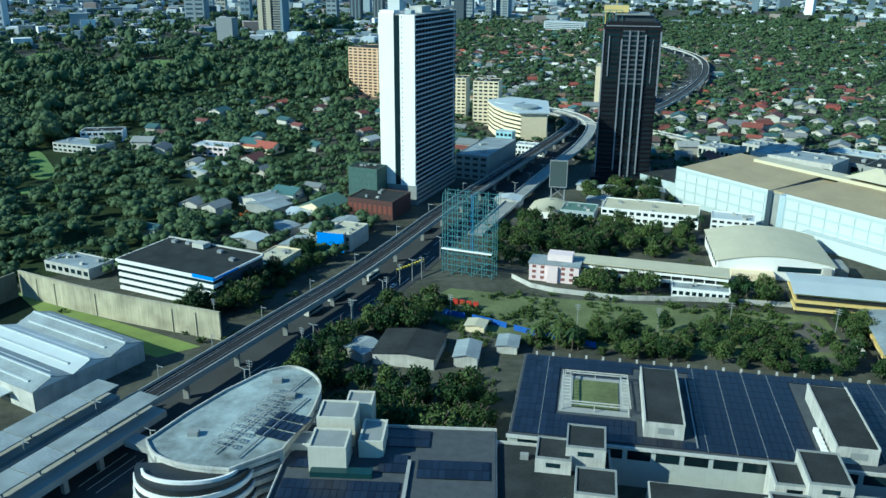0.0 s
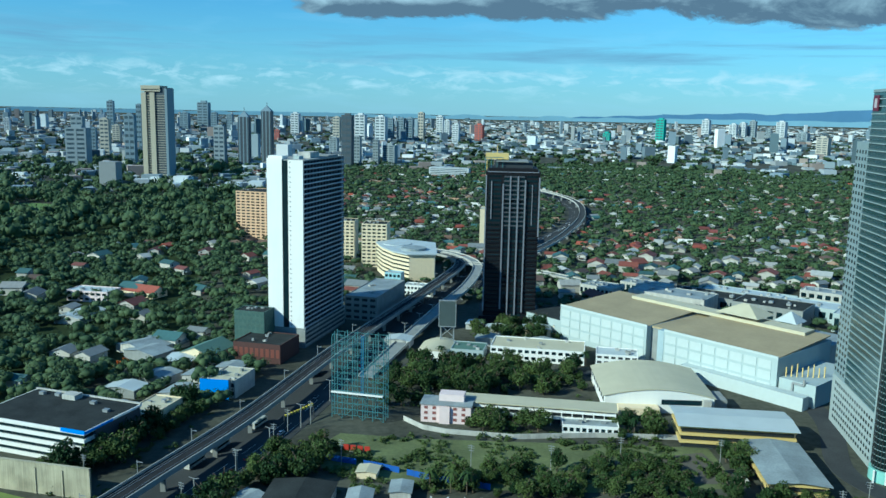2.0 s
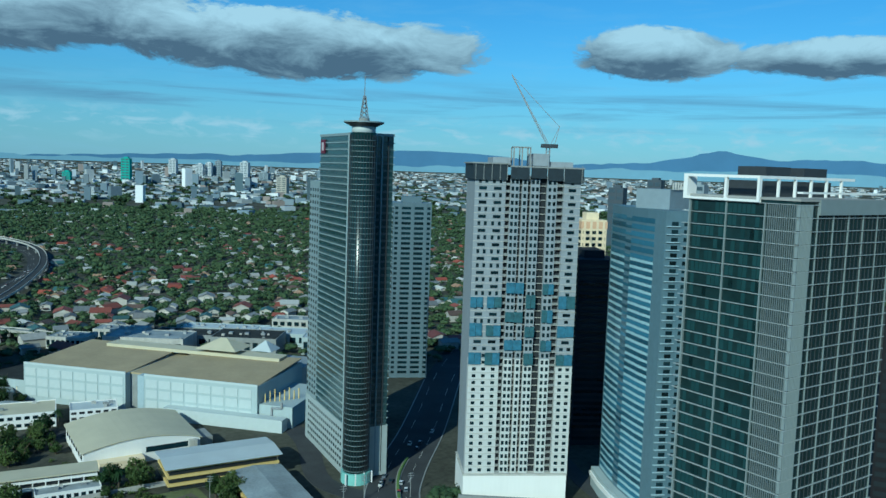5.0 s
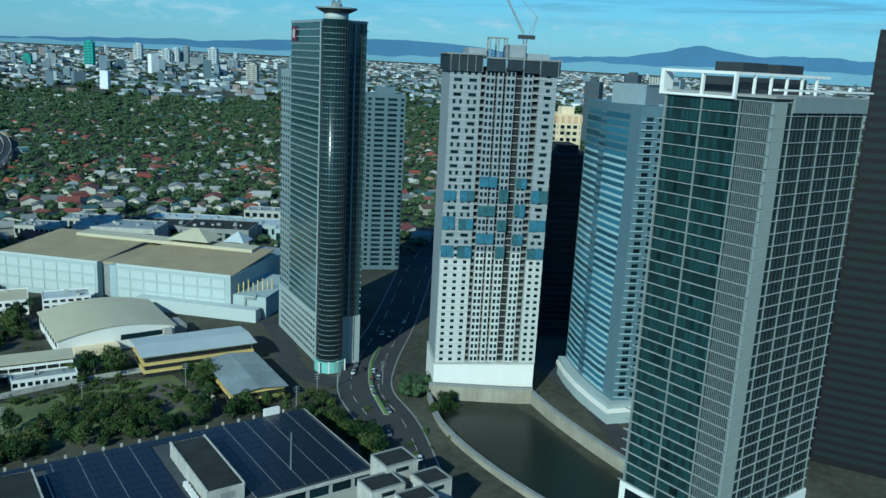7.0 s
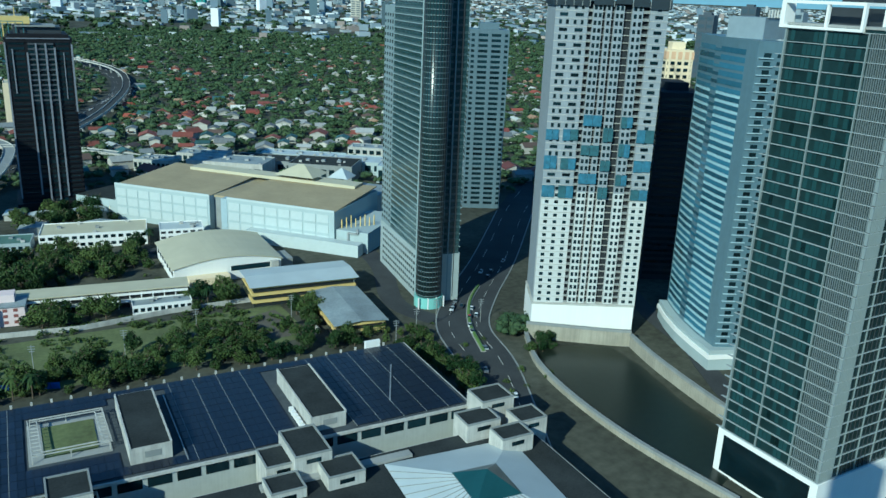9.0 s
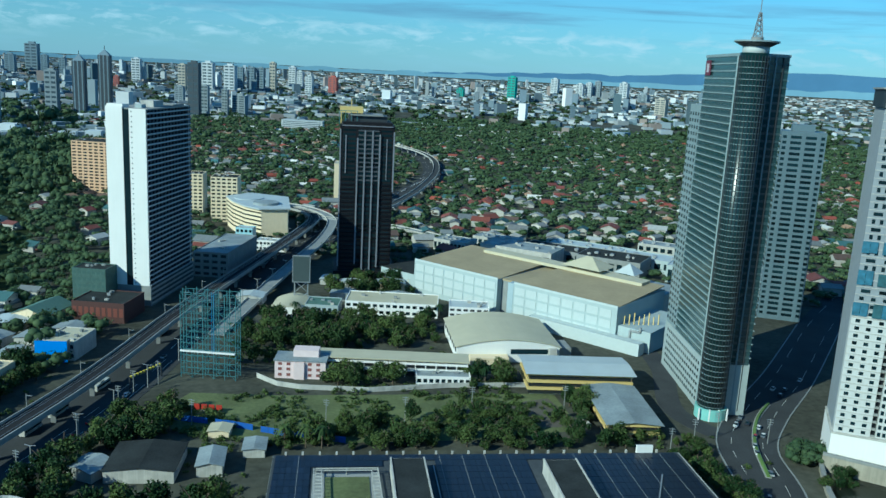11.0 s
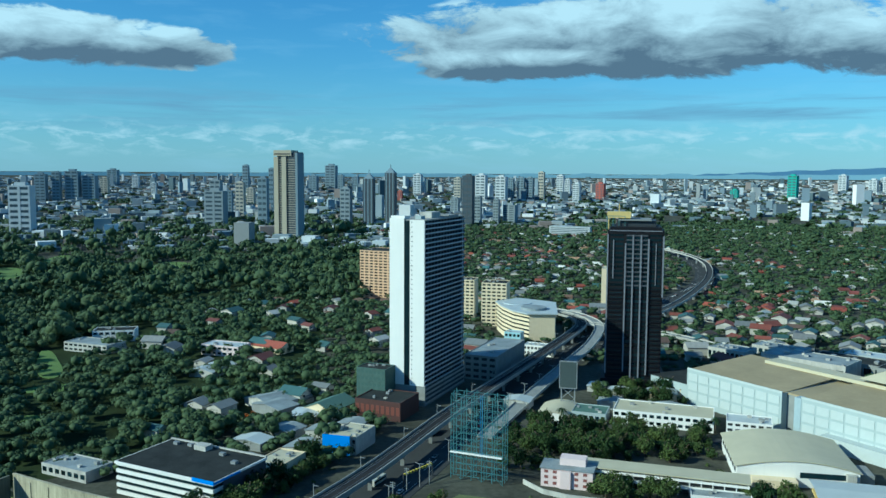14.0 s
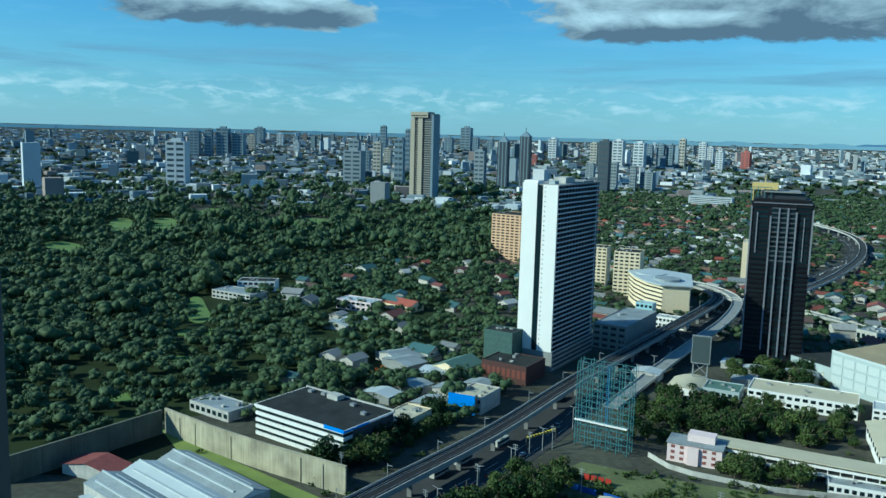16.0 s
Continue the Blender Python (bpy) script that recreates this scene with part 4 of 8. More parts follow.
def corner_tower():
    t = thing("glass_corner_tower", 212.8, 91.6, 0, -8, "dark glass office tower with white floor ledges and pale ribbed corner", "tower")
    w, d, zp, zt, n = 47.0, 34.5, 15.0, 138.6, 35
    step = (zt - zp) / n
    boxes("podium", [(-0.9, -0.9, 0, w + 1, d + 1, zp)], WHITE, t, "white podium with a dark glazed side")
    boxes("podium_glass", [(-1.1, 1.5, 1, -0.7, d - 1.5, zp - 1.5)], GLASS, t)
    boxes("shaft", [(0, 0, zp, w, d, zt + 1)], mat("grey_green_glass", (0.014, 0.030, 0.032), 0.14, var=0.4, scale=0.12, fine=0.6, spec=0.55), t, "dark glass shaft")
    ledge = mesh_of("floor_ledge", *box_geo([(-0.6, -0.4, 0, w + 1.3, 0.1, 0.16), (-0.6, 0.1, 0, 0.1, d + 2.4, 0.16), (0.1, d - 0.1, 0, w + 0.8, d + 1.2, 0.2)]), mat("ledge_white", (0.32, 0.35, 0.35), 0.7))
    pane = mesh_of("window_panel", *box_geo([(-0.16, 0, 0.5, 0.1, 1.25, step - 0.3)]), glass_mat("window_panel_glass", (0.016, 0.040, 0.043), 0.15, rand=0.7))
    corner = mat("pale_ribbed_panel", (0.21, 0.245, 0.245), 0.6, var=0.08)
    cm = mesh_of("corner_panel", *box_geo([(-0.35, -0.35, 0.4, 5.6, 0.1, step), (-0.35, 0.1, 0.4, 0.1, 0.6, step)]), corner)
    rng = random.Random(2)
    spots = []
    for i in range(n + 1):
        z = zp + i * step
        hang(new("floor_ledge", ledge), t).matrix_basis = pose(0, 0, z)
        if i < n:
            hang(new("corner_panel", cm), t).matrix_basis = pose(0, 0, z)
            spots += [(0, 10 + 1.45 * k, z, 0) for k in range(16) if rng.random() < 0.6]
    rng.shuffle(spots)
    pieces("window_panel", pane, spots, t, 60)
    for y in (9.6, 21.8):
        boxes("mullion", [(-0.7, y, zp, -0.1, y + 0.3, zt)], corner, t)
    boxes("mullion", [(-0.7, d - 0.4, zp, 0, d + 0.1, zt)], corner, t)
    for k in range(6):
        boxes("mullion", [(8.2 + 7.7 * k, -0.35, zp, 8.42 + 7.7 * k, 0, zt)], corner, t)
    for k in range(18):
        boxes("slim_mullion", [(10.0 + 2.05 * k, -0.2, zp, 10.12 + 2.05 * k, 0, zt)], DARK_STEEL, t)
    for k in range(14):
        y = 0.7 + 0.62 * k
        boxes("fin", [(-0.55, y, zp + 0.4, -0.1, y + 0.12, zt)], mat("fin_grey", (0.17, 0.20, 0.21), 0.5) if k == 0 else bpy.data.materials["fin_grey"], t)
    for k in range(9):
        boxes("corner_fin", [(0.2 + 0.6 * k, -0.5, zp + 0.4, 0.32 + 0.6 * k, -0.3, zt)], corner, t)
    # open roof frame
    boxes("parapet", [(8.4, -0.75, zt - 2.6, w + 0.6, 0.3, zt + 1.5)], corner, t, "pale parapet panel")
    boxes("roof_slab", [(-0.4, -0.4, zt + 1, w, d, zt + 1.6)], CONCRETE, t)
    fr = [(-1.2, 11.5, zt + 6.6, 0.2, d + 2, zt + 7.4), (-1.2, 11.5, zt + 0.2, 0.2, d + 2, zt + 0.9), (-1.2, d + 0.6, zt + 0.9, 3, d + 2, zt + 6.6), (-1.2, 11.5, zt + 0.9, 0, 12.2, zt + 6.6), (-1.0, 22, zt + 0.9, 0, 22.7, zt + 6.6),
          (0.2, 11.5, zt + 6.6, w, 12.6, zt + 7.4), (-1.2, -1.2, zt + 3, w + 1.5, 0.4, zt + 3.5)]
    for b in fr:
        boxes("roof_beam", [b], WHITE, t)
    for k in range(5):
        boxes("roof_post", [(8 + 8 * k, 11.6, zt + 1.6, 8.6 + 8 * k, 12.3, zt + 6.6)], WHITE, t)
    boxes("roof_room", [(6, 15, zt + 1.6, 40, 28, zt + 6)], DARK_STEEL, t)
    for x in (8, 27):
        boxes("cooling_tower", [(x, 16, zt + 7, x + 12, 25, zt + 10)], DARK_STEEL, t, "dark louvred cooling unit")


def plain_tower(name, x, y, rot, w, d, h, wall, glass, label, floors, inset=0.9, cols=0, fronts="fl"):
    """A far tower: shaft, a glass strip for each floor and a roof room."""
    t = thing(name, x, y, ground_z(x, y), rot, label, "tower")
    boxes("shaft", [(0, 0, 0, w, d, h)], wall, t)
    step = (h - 4) / floors
    bl = []
    if "f" in fronts:
        bl.append((inset, -0.12, 0, w - inset, 0.2, step * 0.52))
    if "l" in fronts:
        bl.append((-0.12, inset, 0, 0.2, d - inset, step * 0.52))
    if "r" in fronts:
        bl.append((w - 0.2, inset, 0, w + 0.12, d - inset, step * 0.52))
    me = mesh_of("window_band", *box_geo(bl), glass)
    for i in range(floors):
        hang(new("window_band", me), t).matrix_basis = pose(0, 0, 3 + i * step)
    for k in range(cols):
        u = w * (k + 0.5) / cols
        boxes("pier", [(u - w * 0.045, -0.4, 0, u + w * 0.045, 0.25, h)], wall, t)
    boxes("roof_room", [(w * 0.25, d * 0.25, h, w * 0.75, d * 0.75, h + 4)], wall, t)
    return t


white_tower()
dark_tower()
residential_tower()
glass_tower()
curved_tower()
corner_tower()
BLUE_GREY = mat("blue_grey_panel", (0.11, 0.155, 0.18), 0.5, var=0.1)
plain_tower("slab_tower", 356, 428, -35, 26, 24, 121, BLUE_GREY, GLASS, "blue-grey office tower with a blunt stepped top", 34, cols=3)
edge = plain_tower("dark_slab_tower", 314, 102, -72, 50, 40, 163, DARK_CLAD, mat("far_dim_band", (0.014, 0.020, 0.024), 0.6, spec=0.2), "very tall dark glass tower with an unfinished steel top", 44)
for k in range(5):
    boxes("top_slab", [(3.5 + 0.8 * k, 1, 165 + 4.6 * k, 46, 38, 165.6 + 4.6 * k)], GREYWALL, edge)
    for x in (6, 13, 20, 27, 34, 41):
        boxes("top_column", [(x, 1.5, 165.6 + 4.6 * k, x + 0.8, 2.3, 169.6 + 4.6 * k)], GREYWALL, edge)
cream_ = plain_tower("cream_tower", 380, 288, -35, 15, 15, 118.5, CREAM, GLASS, "cream apartment tower with an orange top", 32, cols=4)
boxes("top_band", [(-0.3, -0.3, 113.5, 15.3, 15.3, 117.5)], ORANGE_WALL, cream_, "orange-red top storey")
# wall colour is near black because the shade between the towers is painted in
plain_tower("shaded_tower", 345, 262, -38, 22, 40, 100, mat("shaded_grey", (0.03, 0.034, 0.04), 0.8, spec=0.1), GLASS, "apartment tower behind the white one, shade painted into its grey", 30)

# ---- low buildings ----
TAKEN = []  # circles that trees and houses keep clear of: x, y, radius


def clear(x, y, r):
    TAKEN.append((x, y, r))


def flat_house(name, x, y, rot, w, d, h, wall, roof, label, category="building", floors=1, cols=6, parapet=0.5, sides="fl", win=None):
    """A flat-roofed block: walls, a sunk roof behind a parapet, a window for each bay and floor."""
    t = thing(name, x, y, 0, rot, label, category)
    boxes("wall", [(0, 0, 0, w, d, h)], wall, t)
    boxes("roof", [(0.5, 0.5, h - 0.1, w - 0.5, d - 0.5, h + 0.06)], roof, t)
    if parapet:
        for b in ((0, 0, h, w, 0.4, h + parapet), (0, d - 0.4, h, w, d, h + parapet), (0, 0.4, h, 0.4, d - 0.4, h + parapet), (w - 0.4, 0.4, h, w, d - 0.4, h + parapet)):
            boxes("parapet", [b], wall, t)
    fh = h / floors
    ww, wd = w / cols, d / max(2, round(d / (w / cols)))
    me = mesh_of("window", *box_geo([(-ww * 0.32, -0.07, 0, ww * 0.32, 0.2, fh * 0.45)]), win or GLASS)
    ms = mesh_of("window", *box_geo([(-0.07, -wd * 0.32, 0, 0.2, wd * 0.32, fh * 0.45)]), win or GLASS)
    for j in range(floors):
        z = fh * (j + 0.32)
        if "f" in sides:
            for k in range(cols):
                hang(new("window", me), t).matrix_basis = pose(ww * (k + 0.5), 0, z)
        if "l" in sides:
            for k in range(max(2, round(d / (w / cols)))):
                hang(new("window", ms), t).matrix_basis = pose(0, wd * (k + 0.5), z)
    rq = random.Random(int(x * 7 + y))
    for k in range(min(5, int(w * d / 90) + 1)):
        ux, uy = rq.uniform(1.5, w - 3.5), rq.uniform(1.5, d - 3.5)
        boxes("roof_unit", [(ux, uy, h, ux + rq.uniform(1, 2.4), uy + rq.uniform(1, 2), h + rq.uniform(0.8, 1.8))], rq.choice([STEEL, WHITE_WALL, GREYWALL]), t)
    a = radians(rot)
    clear(x + (w * math.cos(a) - d * math.sin(a)) / 2, y + (w * math.sin(a) + d * math.cos(a)) / 2, 0.55 * max(w, d))
    return t


def gable(w, d, h, rise, over=0.6):
    """Gable roof, ridge along y, as a thin shell."""
    x0, x1, y0, y1, c = -over, w + over, -over, d + over, w / 2
    v = [(x0, y0, h), (c, y0, h + rise), (x1, y0, h), (x0, y1, h), (c, y1, h + rise), (x1, y1, h)]
    v += [(x, y, z - 0.25) for x, y, z in v]
    return v, [(0, 1, 4, 3), (1, 2, 5, 4), (6, 9, 10, 7), (7, 10, 11, 8), (0, 6, 7, 1), (1, 7, 8, 2), (3, 4, 10, 9), (4, 5, 11, 10), (0, 3, 9, 6), (2, 8, 11, 5)]


def gable_end(w, d, h, rise):
    return [(0, 0.05, h - 0.3), (w, 0.05, h - 0.3), (w / 2, 0.05, h + rise - 0.35), (0, d - 0.05, h - 0.3), (w, d - 0.05, h - 0.3), (w / 2, d - 0.05, h + rise - 0.35)], [(0, 1, 2), (3, 5, 4), (0, 2, 5, 3), (1, 4, 5, 2), (0, 3, 4, 1)]


def shed(name, x, y, rot, w, d, h, rise, wall, roof, label, ribs=0, category="building"):
    t = thing(name, x, y, 0, rot, label, category)
    boxes("wall", [(0, 0, 0, w, d, h)], wall, t)
    part("gable", gable_end(w, d, h, rise), wall, t)
    r = part("roof", gable(w, d, h, rise), roof, t)
    for k in range(ribs):
        yy = d * (k + 0.5) / ribs
        bars("rib", [((0, yy, h + 0.1), (w / 2, yy, h + rise + 0.1)), ((w / 2, yy, h + rise + 0.1), (w, yy, h + 0.1))], 0.25, ROOF_WHITE, r)
    a = radians(rot)
    clear(x + (w * math.cos(a) - d * math.sin(a)) / 2, y + (w * math.sin(a) + d * math.cos(a)) / 2, 0.55 * max(w, d))
    return t


def office():
    t = thing("office_building", -152, 356, 0, -25.5, "white four-storey office building with long window bands and dark roof", "building")
    w, d, h = 56.0, 34.0, 15.4
    boxes("wall", [(0.4, 0.4, 0, w - 0.4, d, h - 0.6)], GLASS, t)
    for k in range(5):
        boxes("floor_band", [(-0.4, -0.4, 0.4 + 3.3 * k, w + 0.2, d, 1.95 + 3.3 * k)], WHITE, t)
    boxes("fascia", [(-0.9, -0.9, h - 1.0, w + 0.9, d + 0.5, h)], WHITE, t)
    boxes("sign_band", [(w - 11, -1.0, h - 1.1, w + 1, -0.7, h + 0.5)], BLUE, t, "bright blue sign band")
    boxes("sign_band", [(w + 0.7, -0.9, h - 1.0, w + 1.02, 16, h)], BLUE, t, "bright blue sign band")
    boxes("roof", [(-0.2, -0.2, h, w + 0.2, d, h + 0.12)], ROOF_DARK, t)
    boxes("roof_rim", [(-0.9, d - 0.4, h, w + 0.9, d + 0.5, h + 0.7)], WHITE_WALL, t)
    # this end faces away from the sun; its shade is put into the colour
    boxes("end_wall", [(w - 0.6, 6, 0, w + 0.35, d, h - 1)], mat("end_dark", (0.05, 0.06, 0.075), 0.5), t, "end wall painted dark for the shade on that side")
    boxes("roof_room", [(20, d - 7, h, 27, d - 2, h + 2.4)], WHITE_WALL, t)
    for x, y in ((6, 28), (14, 29), (36, 26), (48, 20)):
        boxes("roof_unit", [(x, y, h, x + 2.6, y + 2, h + 1.4)], STEEL, t)
    clear(-118, 360, 34)


office()
flat_house("annex", -97, 372, -22, 15, 26, 8, CREAM, ROOF_CREAM, "low cream annex with a flat pale roof", floors=2)
flat_house("flat_roof_house", -199, 380, -25, 30, 16, 5, WHITE_WALL, ROOF_STEEL, "single-storey white house with a grey metal roof", cols=7)


def long_wall(pts, high, turn, label):
    t = thing("boundary_wall", 0, 0, 0, 0, label, "wall")
    # both runs are stained; the second is also painted dark to read as shaded
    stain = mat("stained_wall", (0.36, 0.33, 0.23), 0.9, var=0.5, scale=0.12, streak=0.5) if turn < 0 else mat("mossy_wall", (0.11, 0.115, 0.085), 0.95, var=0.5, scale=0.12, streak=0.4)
    part("wall", sweep([Vector((x, y, 0)) for x, y in pts], [(-0.4, 0), (0.4, 0), (0.4, high), (-0.4, high)]), stain, t)
    part("coping", sweep([Vector((x, y, high)) for x, y in pts], [(-0.6, 0), (0.6, 0), (0.6, 0.4), (-0.6, 0.4)]), stain, t)
    for i in range(len(pts) - 1):
        a, b = Vector((*pts[i], 0)), Vector((*pts[i + 1], 0))
        n = int((b - a).length / 17)
        for k in range(1, n + 1):
            p = a.lerp(b, k / (n + 1))
            o = hang(new("buttress", mesh_of("buttress", *box_geo([(-0.3, -0.45, 0, 0.3, 0.5, high - 1.5)]), stain)), t)
            o.matrix_basis = pose(p.x, p.y - 0.3, 0, 0, 0, turn)


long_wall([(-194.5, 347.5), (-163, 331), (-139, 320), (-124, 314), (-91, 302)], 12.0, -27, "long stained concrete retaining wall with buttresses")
long_wall([(-195.6, 346), (-208, 319), (-226, 280)], 11.5, 64, "concrete retaining wall at the wood edge, darkened to look shaded")


def warehouse():
    t = thing("warehouse", -176, 291, 0, -30.5, "white warehouse with three long grey metal roofs", "warehouse")
    L, h = 56.0, 8.0
    boxes("wall", [(0, -22, 0, L, 24, h)], WHITE_WALL, t)
    for k in range(3):
        y0 = -22 + k * 15.4
        v, f = gable(15.3, L, h, 2.6, 0.15)
        v = [(yy, y0 + xx, zz) for xx, yy, zz in v]
        part("roof", (v, [q[::-1] for q in f]), ROOF_STEEL if k != 1 else ROOF_WHITE, t)
        bars("ridge", [((0.2, y0 + 7.65, h + 2.7), (L - 0.2, y0 + 7.65, h + 2.7))], 0.7, ROOF_WHITE, t)
        ge = gable_end(15.3, L, h, 2.6)
        part("gable", ([(yy, y0 + xx, zz) for xx, yy, zz in ge[0]], [q[::-1] for q in ge[1]]), WHITE, t)
        for j in range(2):
            bars("skylight", [((4, y0 + 3 + 8 * j, h + 1.15), (L - 6, y0 + 3 + 8 * j, h + 1.15))], 0.8, ROOF_WHITE, t)
    for x in (8, 22, 36):
        boxes("loading_door", [(x, -22.2, 0, x + 6, -21.8, 4.5)], OPENING_SHADE, t)
    boxes("canopy", [(4, -26, 4.8, 44, -22, 5.2)], ROOF_WHITE, t)
    clear(-145, 285, 42)


warehouse()


PLATFORM_ROOF = mat("roof_grey_stained", (0.23, 0.26, 0.26), 0.8, var=0.4, scale=0.15)


def station():
    t = thing("rail_station", -108, 226, 0, -25.5, "elevated railway station with grey platform roofs beside the tracks", "station")
    boxes("platform", [(-13, -95, 7.4, -5.4, 12, 9.6)], CONCRETE, t)
    boxes("platform", [(5.4, -95, 7.4, 15, 12, 9.6)], CONCRETE, t)
    for x0, x1 in ((-14, -4.6), (4.6, 13)):
        for k in range(9):
            boxes("roof_panel", [(x0, -95 + 11.9 * k, 13.6, x1, -95 + 11.9 * k + 11.5, 14.0)], ROOF_STEEL if k % 2 else PLATFORM_ROOF, t)
            boxes("roof_post", [(x0 + 4, -90 + 11.9 * k, 9.6, x0 + 4.5, -89.5 + 11.9 * k, 13.6)], STEEL, t)
    for k in range(8):
        boxes("pier", [(-11, -90 + 13 * k, 0, -9.4, -88.4 + 13 * k, 7.4)], CONCRETE, t)
        boxes("pier", [(9, -90 + 13 * k, 0, 10.6, -88.4 + 13 * k, 7.4)], CONCRETE, t)
    boxes("wall", [(-14, -95, 9.6, -13.6, 12, 11.2)], WHITE_WALL, t)
    boxes("footbridge", [(15, -6, 6.5, 32, -1, 8.5)], GREYWALL, t)
    boxes("footbridge", [(28, -6, 6.5, 33, 8, 8.5)], GREYWALL, t)
    clear(-118, 200, 40)


station()
flat_house("shop_block", -150, 186, -25, 22, 40, 7, GREYWALL, ROOF_DARK, "low grey block with a dark flat roof beside the station", floors=2)


# ---- the shopping block in the foreground ----
PANEL = mesh_of("solar_panel", *box_geo([(0, 0, 0, 1.9, 4.2, 0.12)]), SOLAR)


def car_park():
    t = thing("car_park", 0, 0, 0, 0, "rounded white multi-storey car park with a grey stained roof", "building")
    back = smooth_path([(-60, 244, 0), (-52, 247.5, 0), (-44.5, 243, 0), (-39.8, 233, 0), (-40.5, 217, 0)], 4)
    nose = smooth_path([(-58, 187.7, 0), (-70, 189.5, 0), (-80, 194.5, 0), (-85, 201.5, 0)], 4)
    sm = ([(p.x, p.y) for p in nose] + [(-78, 216.6), (-70, 230.5)] + [(p.x, p.y) for p in back] + [(-45.4, 197.3)])[::-1]
    cx, cy = -62, 214

    def grow(k):
        return [(cx + (x - cx) * k, cy + (y - cy) * k) for x, y in sm]

    # one solid core, coloured near black for the shade between the decks
    part("core", prism(grow(0.93), 0, 15.6), OPENING_SHADE, t, "solid near-black core painted as shade between parking decks")
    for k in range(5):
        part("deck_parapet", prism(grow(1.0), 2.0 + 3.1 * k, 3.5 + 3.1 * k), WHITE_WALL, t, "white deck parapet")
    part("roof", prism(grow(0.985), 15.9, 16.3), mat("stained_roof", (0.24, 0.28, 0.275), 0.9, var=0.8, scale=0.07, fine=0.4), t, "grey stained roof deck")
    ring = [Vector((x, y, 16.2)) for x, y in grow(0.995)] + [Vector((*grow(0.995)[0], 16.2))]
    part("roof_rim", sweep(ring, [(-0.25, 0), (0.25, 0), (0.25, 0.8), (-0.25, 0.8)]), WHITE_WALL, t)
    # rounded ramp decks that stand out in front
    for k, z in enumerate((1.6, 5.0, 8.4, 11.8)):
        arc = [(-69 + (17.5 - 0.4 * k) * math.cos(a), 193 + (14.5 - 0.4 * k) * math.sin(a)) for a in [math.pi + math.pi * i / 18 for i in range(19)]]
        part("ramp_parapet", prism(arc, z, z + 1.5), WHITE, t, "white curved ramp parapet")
        # dark solid in place of the shade under the next ramp
        part("ramp_shade", prism([(cx2 * 0.97 - 69 * 0.03, cy2 * 0.97 + 193 * 0.03) for cx2, cy2 in arc], z + 1.5, z + 3.3), OPENING_SHADE, t)
    deck = [(-69 + 14.5 * math.cos(a), 191 + 11 * math.sin(a)) for a in [math.pi + math.pi * i / 18 for i in range(19)]]
    part("ramp_deck", prism(deck, 13.2, 13.5), DARK_STEEL, t, "dark curved ramp deck")
    curl = [Vector((-69 + 13 * math.cos(a), 190 + 7 * math.sin(a), 13.5)) for a in [math.pi * (1.05 + 0.9 * i / 14) for i in range(15)]]
    part("ramp_wall", sweep(curl, [(-0.3, 0), (0.3, 0), (0.3, 2.6), (-0.3, 2.6)]), WHITE, t)
    me = mesh_of("column", *box_geo([(-0.5, -0.5, 0, 0.5, 0.5, 16)]), WHITE_WALL)
    for i in range(0, len(sm), 3):
        o = hang(new("column", me), t)
        o.matrix_basis = pose(cx + (sm[i][0] - cx) * 0.985, cy + (sm[i][1] - cy) * 0.985, 0)
    rack = mesh_of("rack", *bar_geo([((0, 0, 0.9), (7.5, 0, 0.9)), ((0, 1.6, 0.9), (7.5, 1.6, 0.9)), ((0, 0, 0), (0, 0, 0.9)), ((7.5, 1.6, 0), (7.5, 1.6, 0.9))] + [((1.25 * q, 0, 0.9), (1.25 * q, 1.6, 0.9)) for q in range(7)], 0.16), STEEL)
    for k in range(11):
        o = hang(new("rack", rack), t)
        o.matrix_basis = pose(-66 + 1.15 * k, 200 + 3.0 * k, 16.3, 0, 0, -22)
    bars("rack_rail", [((-64, 195, 16.9), (-45, 240, 16.9))], 0.3, STEEL, t)
    bars("rack_rail", [((-57, 193, 16.9), (-43, 226, 16.9))], 0.3, STEEL, t)
    for k in range(5):
        for j in range(3):
            o = hang(new("solar_panel", PANEL), t)
            o.matrix_basis = pose(-55 + 2.1 * k + 1.9 * j, 205 - 0.8 * k + 4.5 * j, 16.9, 0, 0, -22)
    for x, y in ((-50, 226), (-56, 236), (-74, 204)):
        boxes("roof_hatch", [(x, y, 16.3, x + 3, y + 2.4, 17.6)], GREYWALL, t)
    clear(-62, 212, 40)


car_park()


def solar_field(parent, x0, y0, nx, ny, z, keep=300, px=2.0, py=4.45):
    pieces("solar_panel", PANEL, [(x0 + i * px, y0 + j * py, z, 0) for i in range(nx) for j in range(ny)], parent, keep)


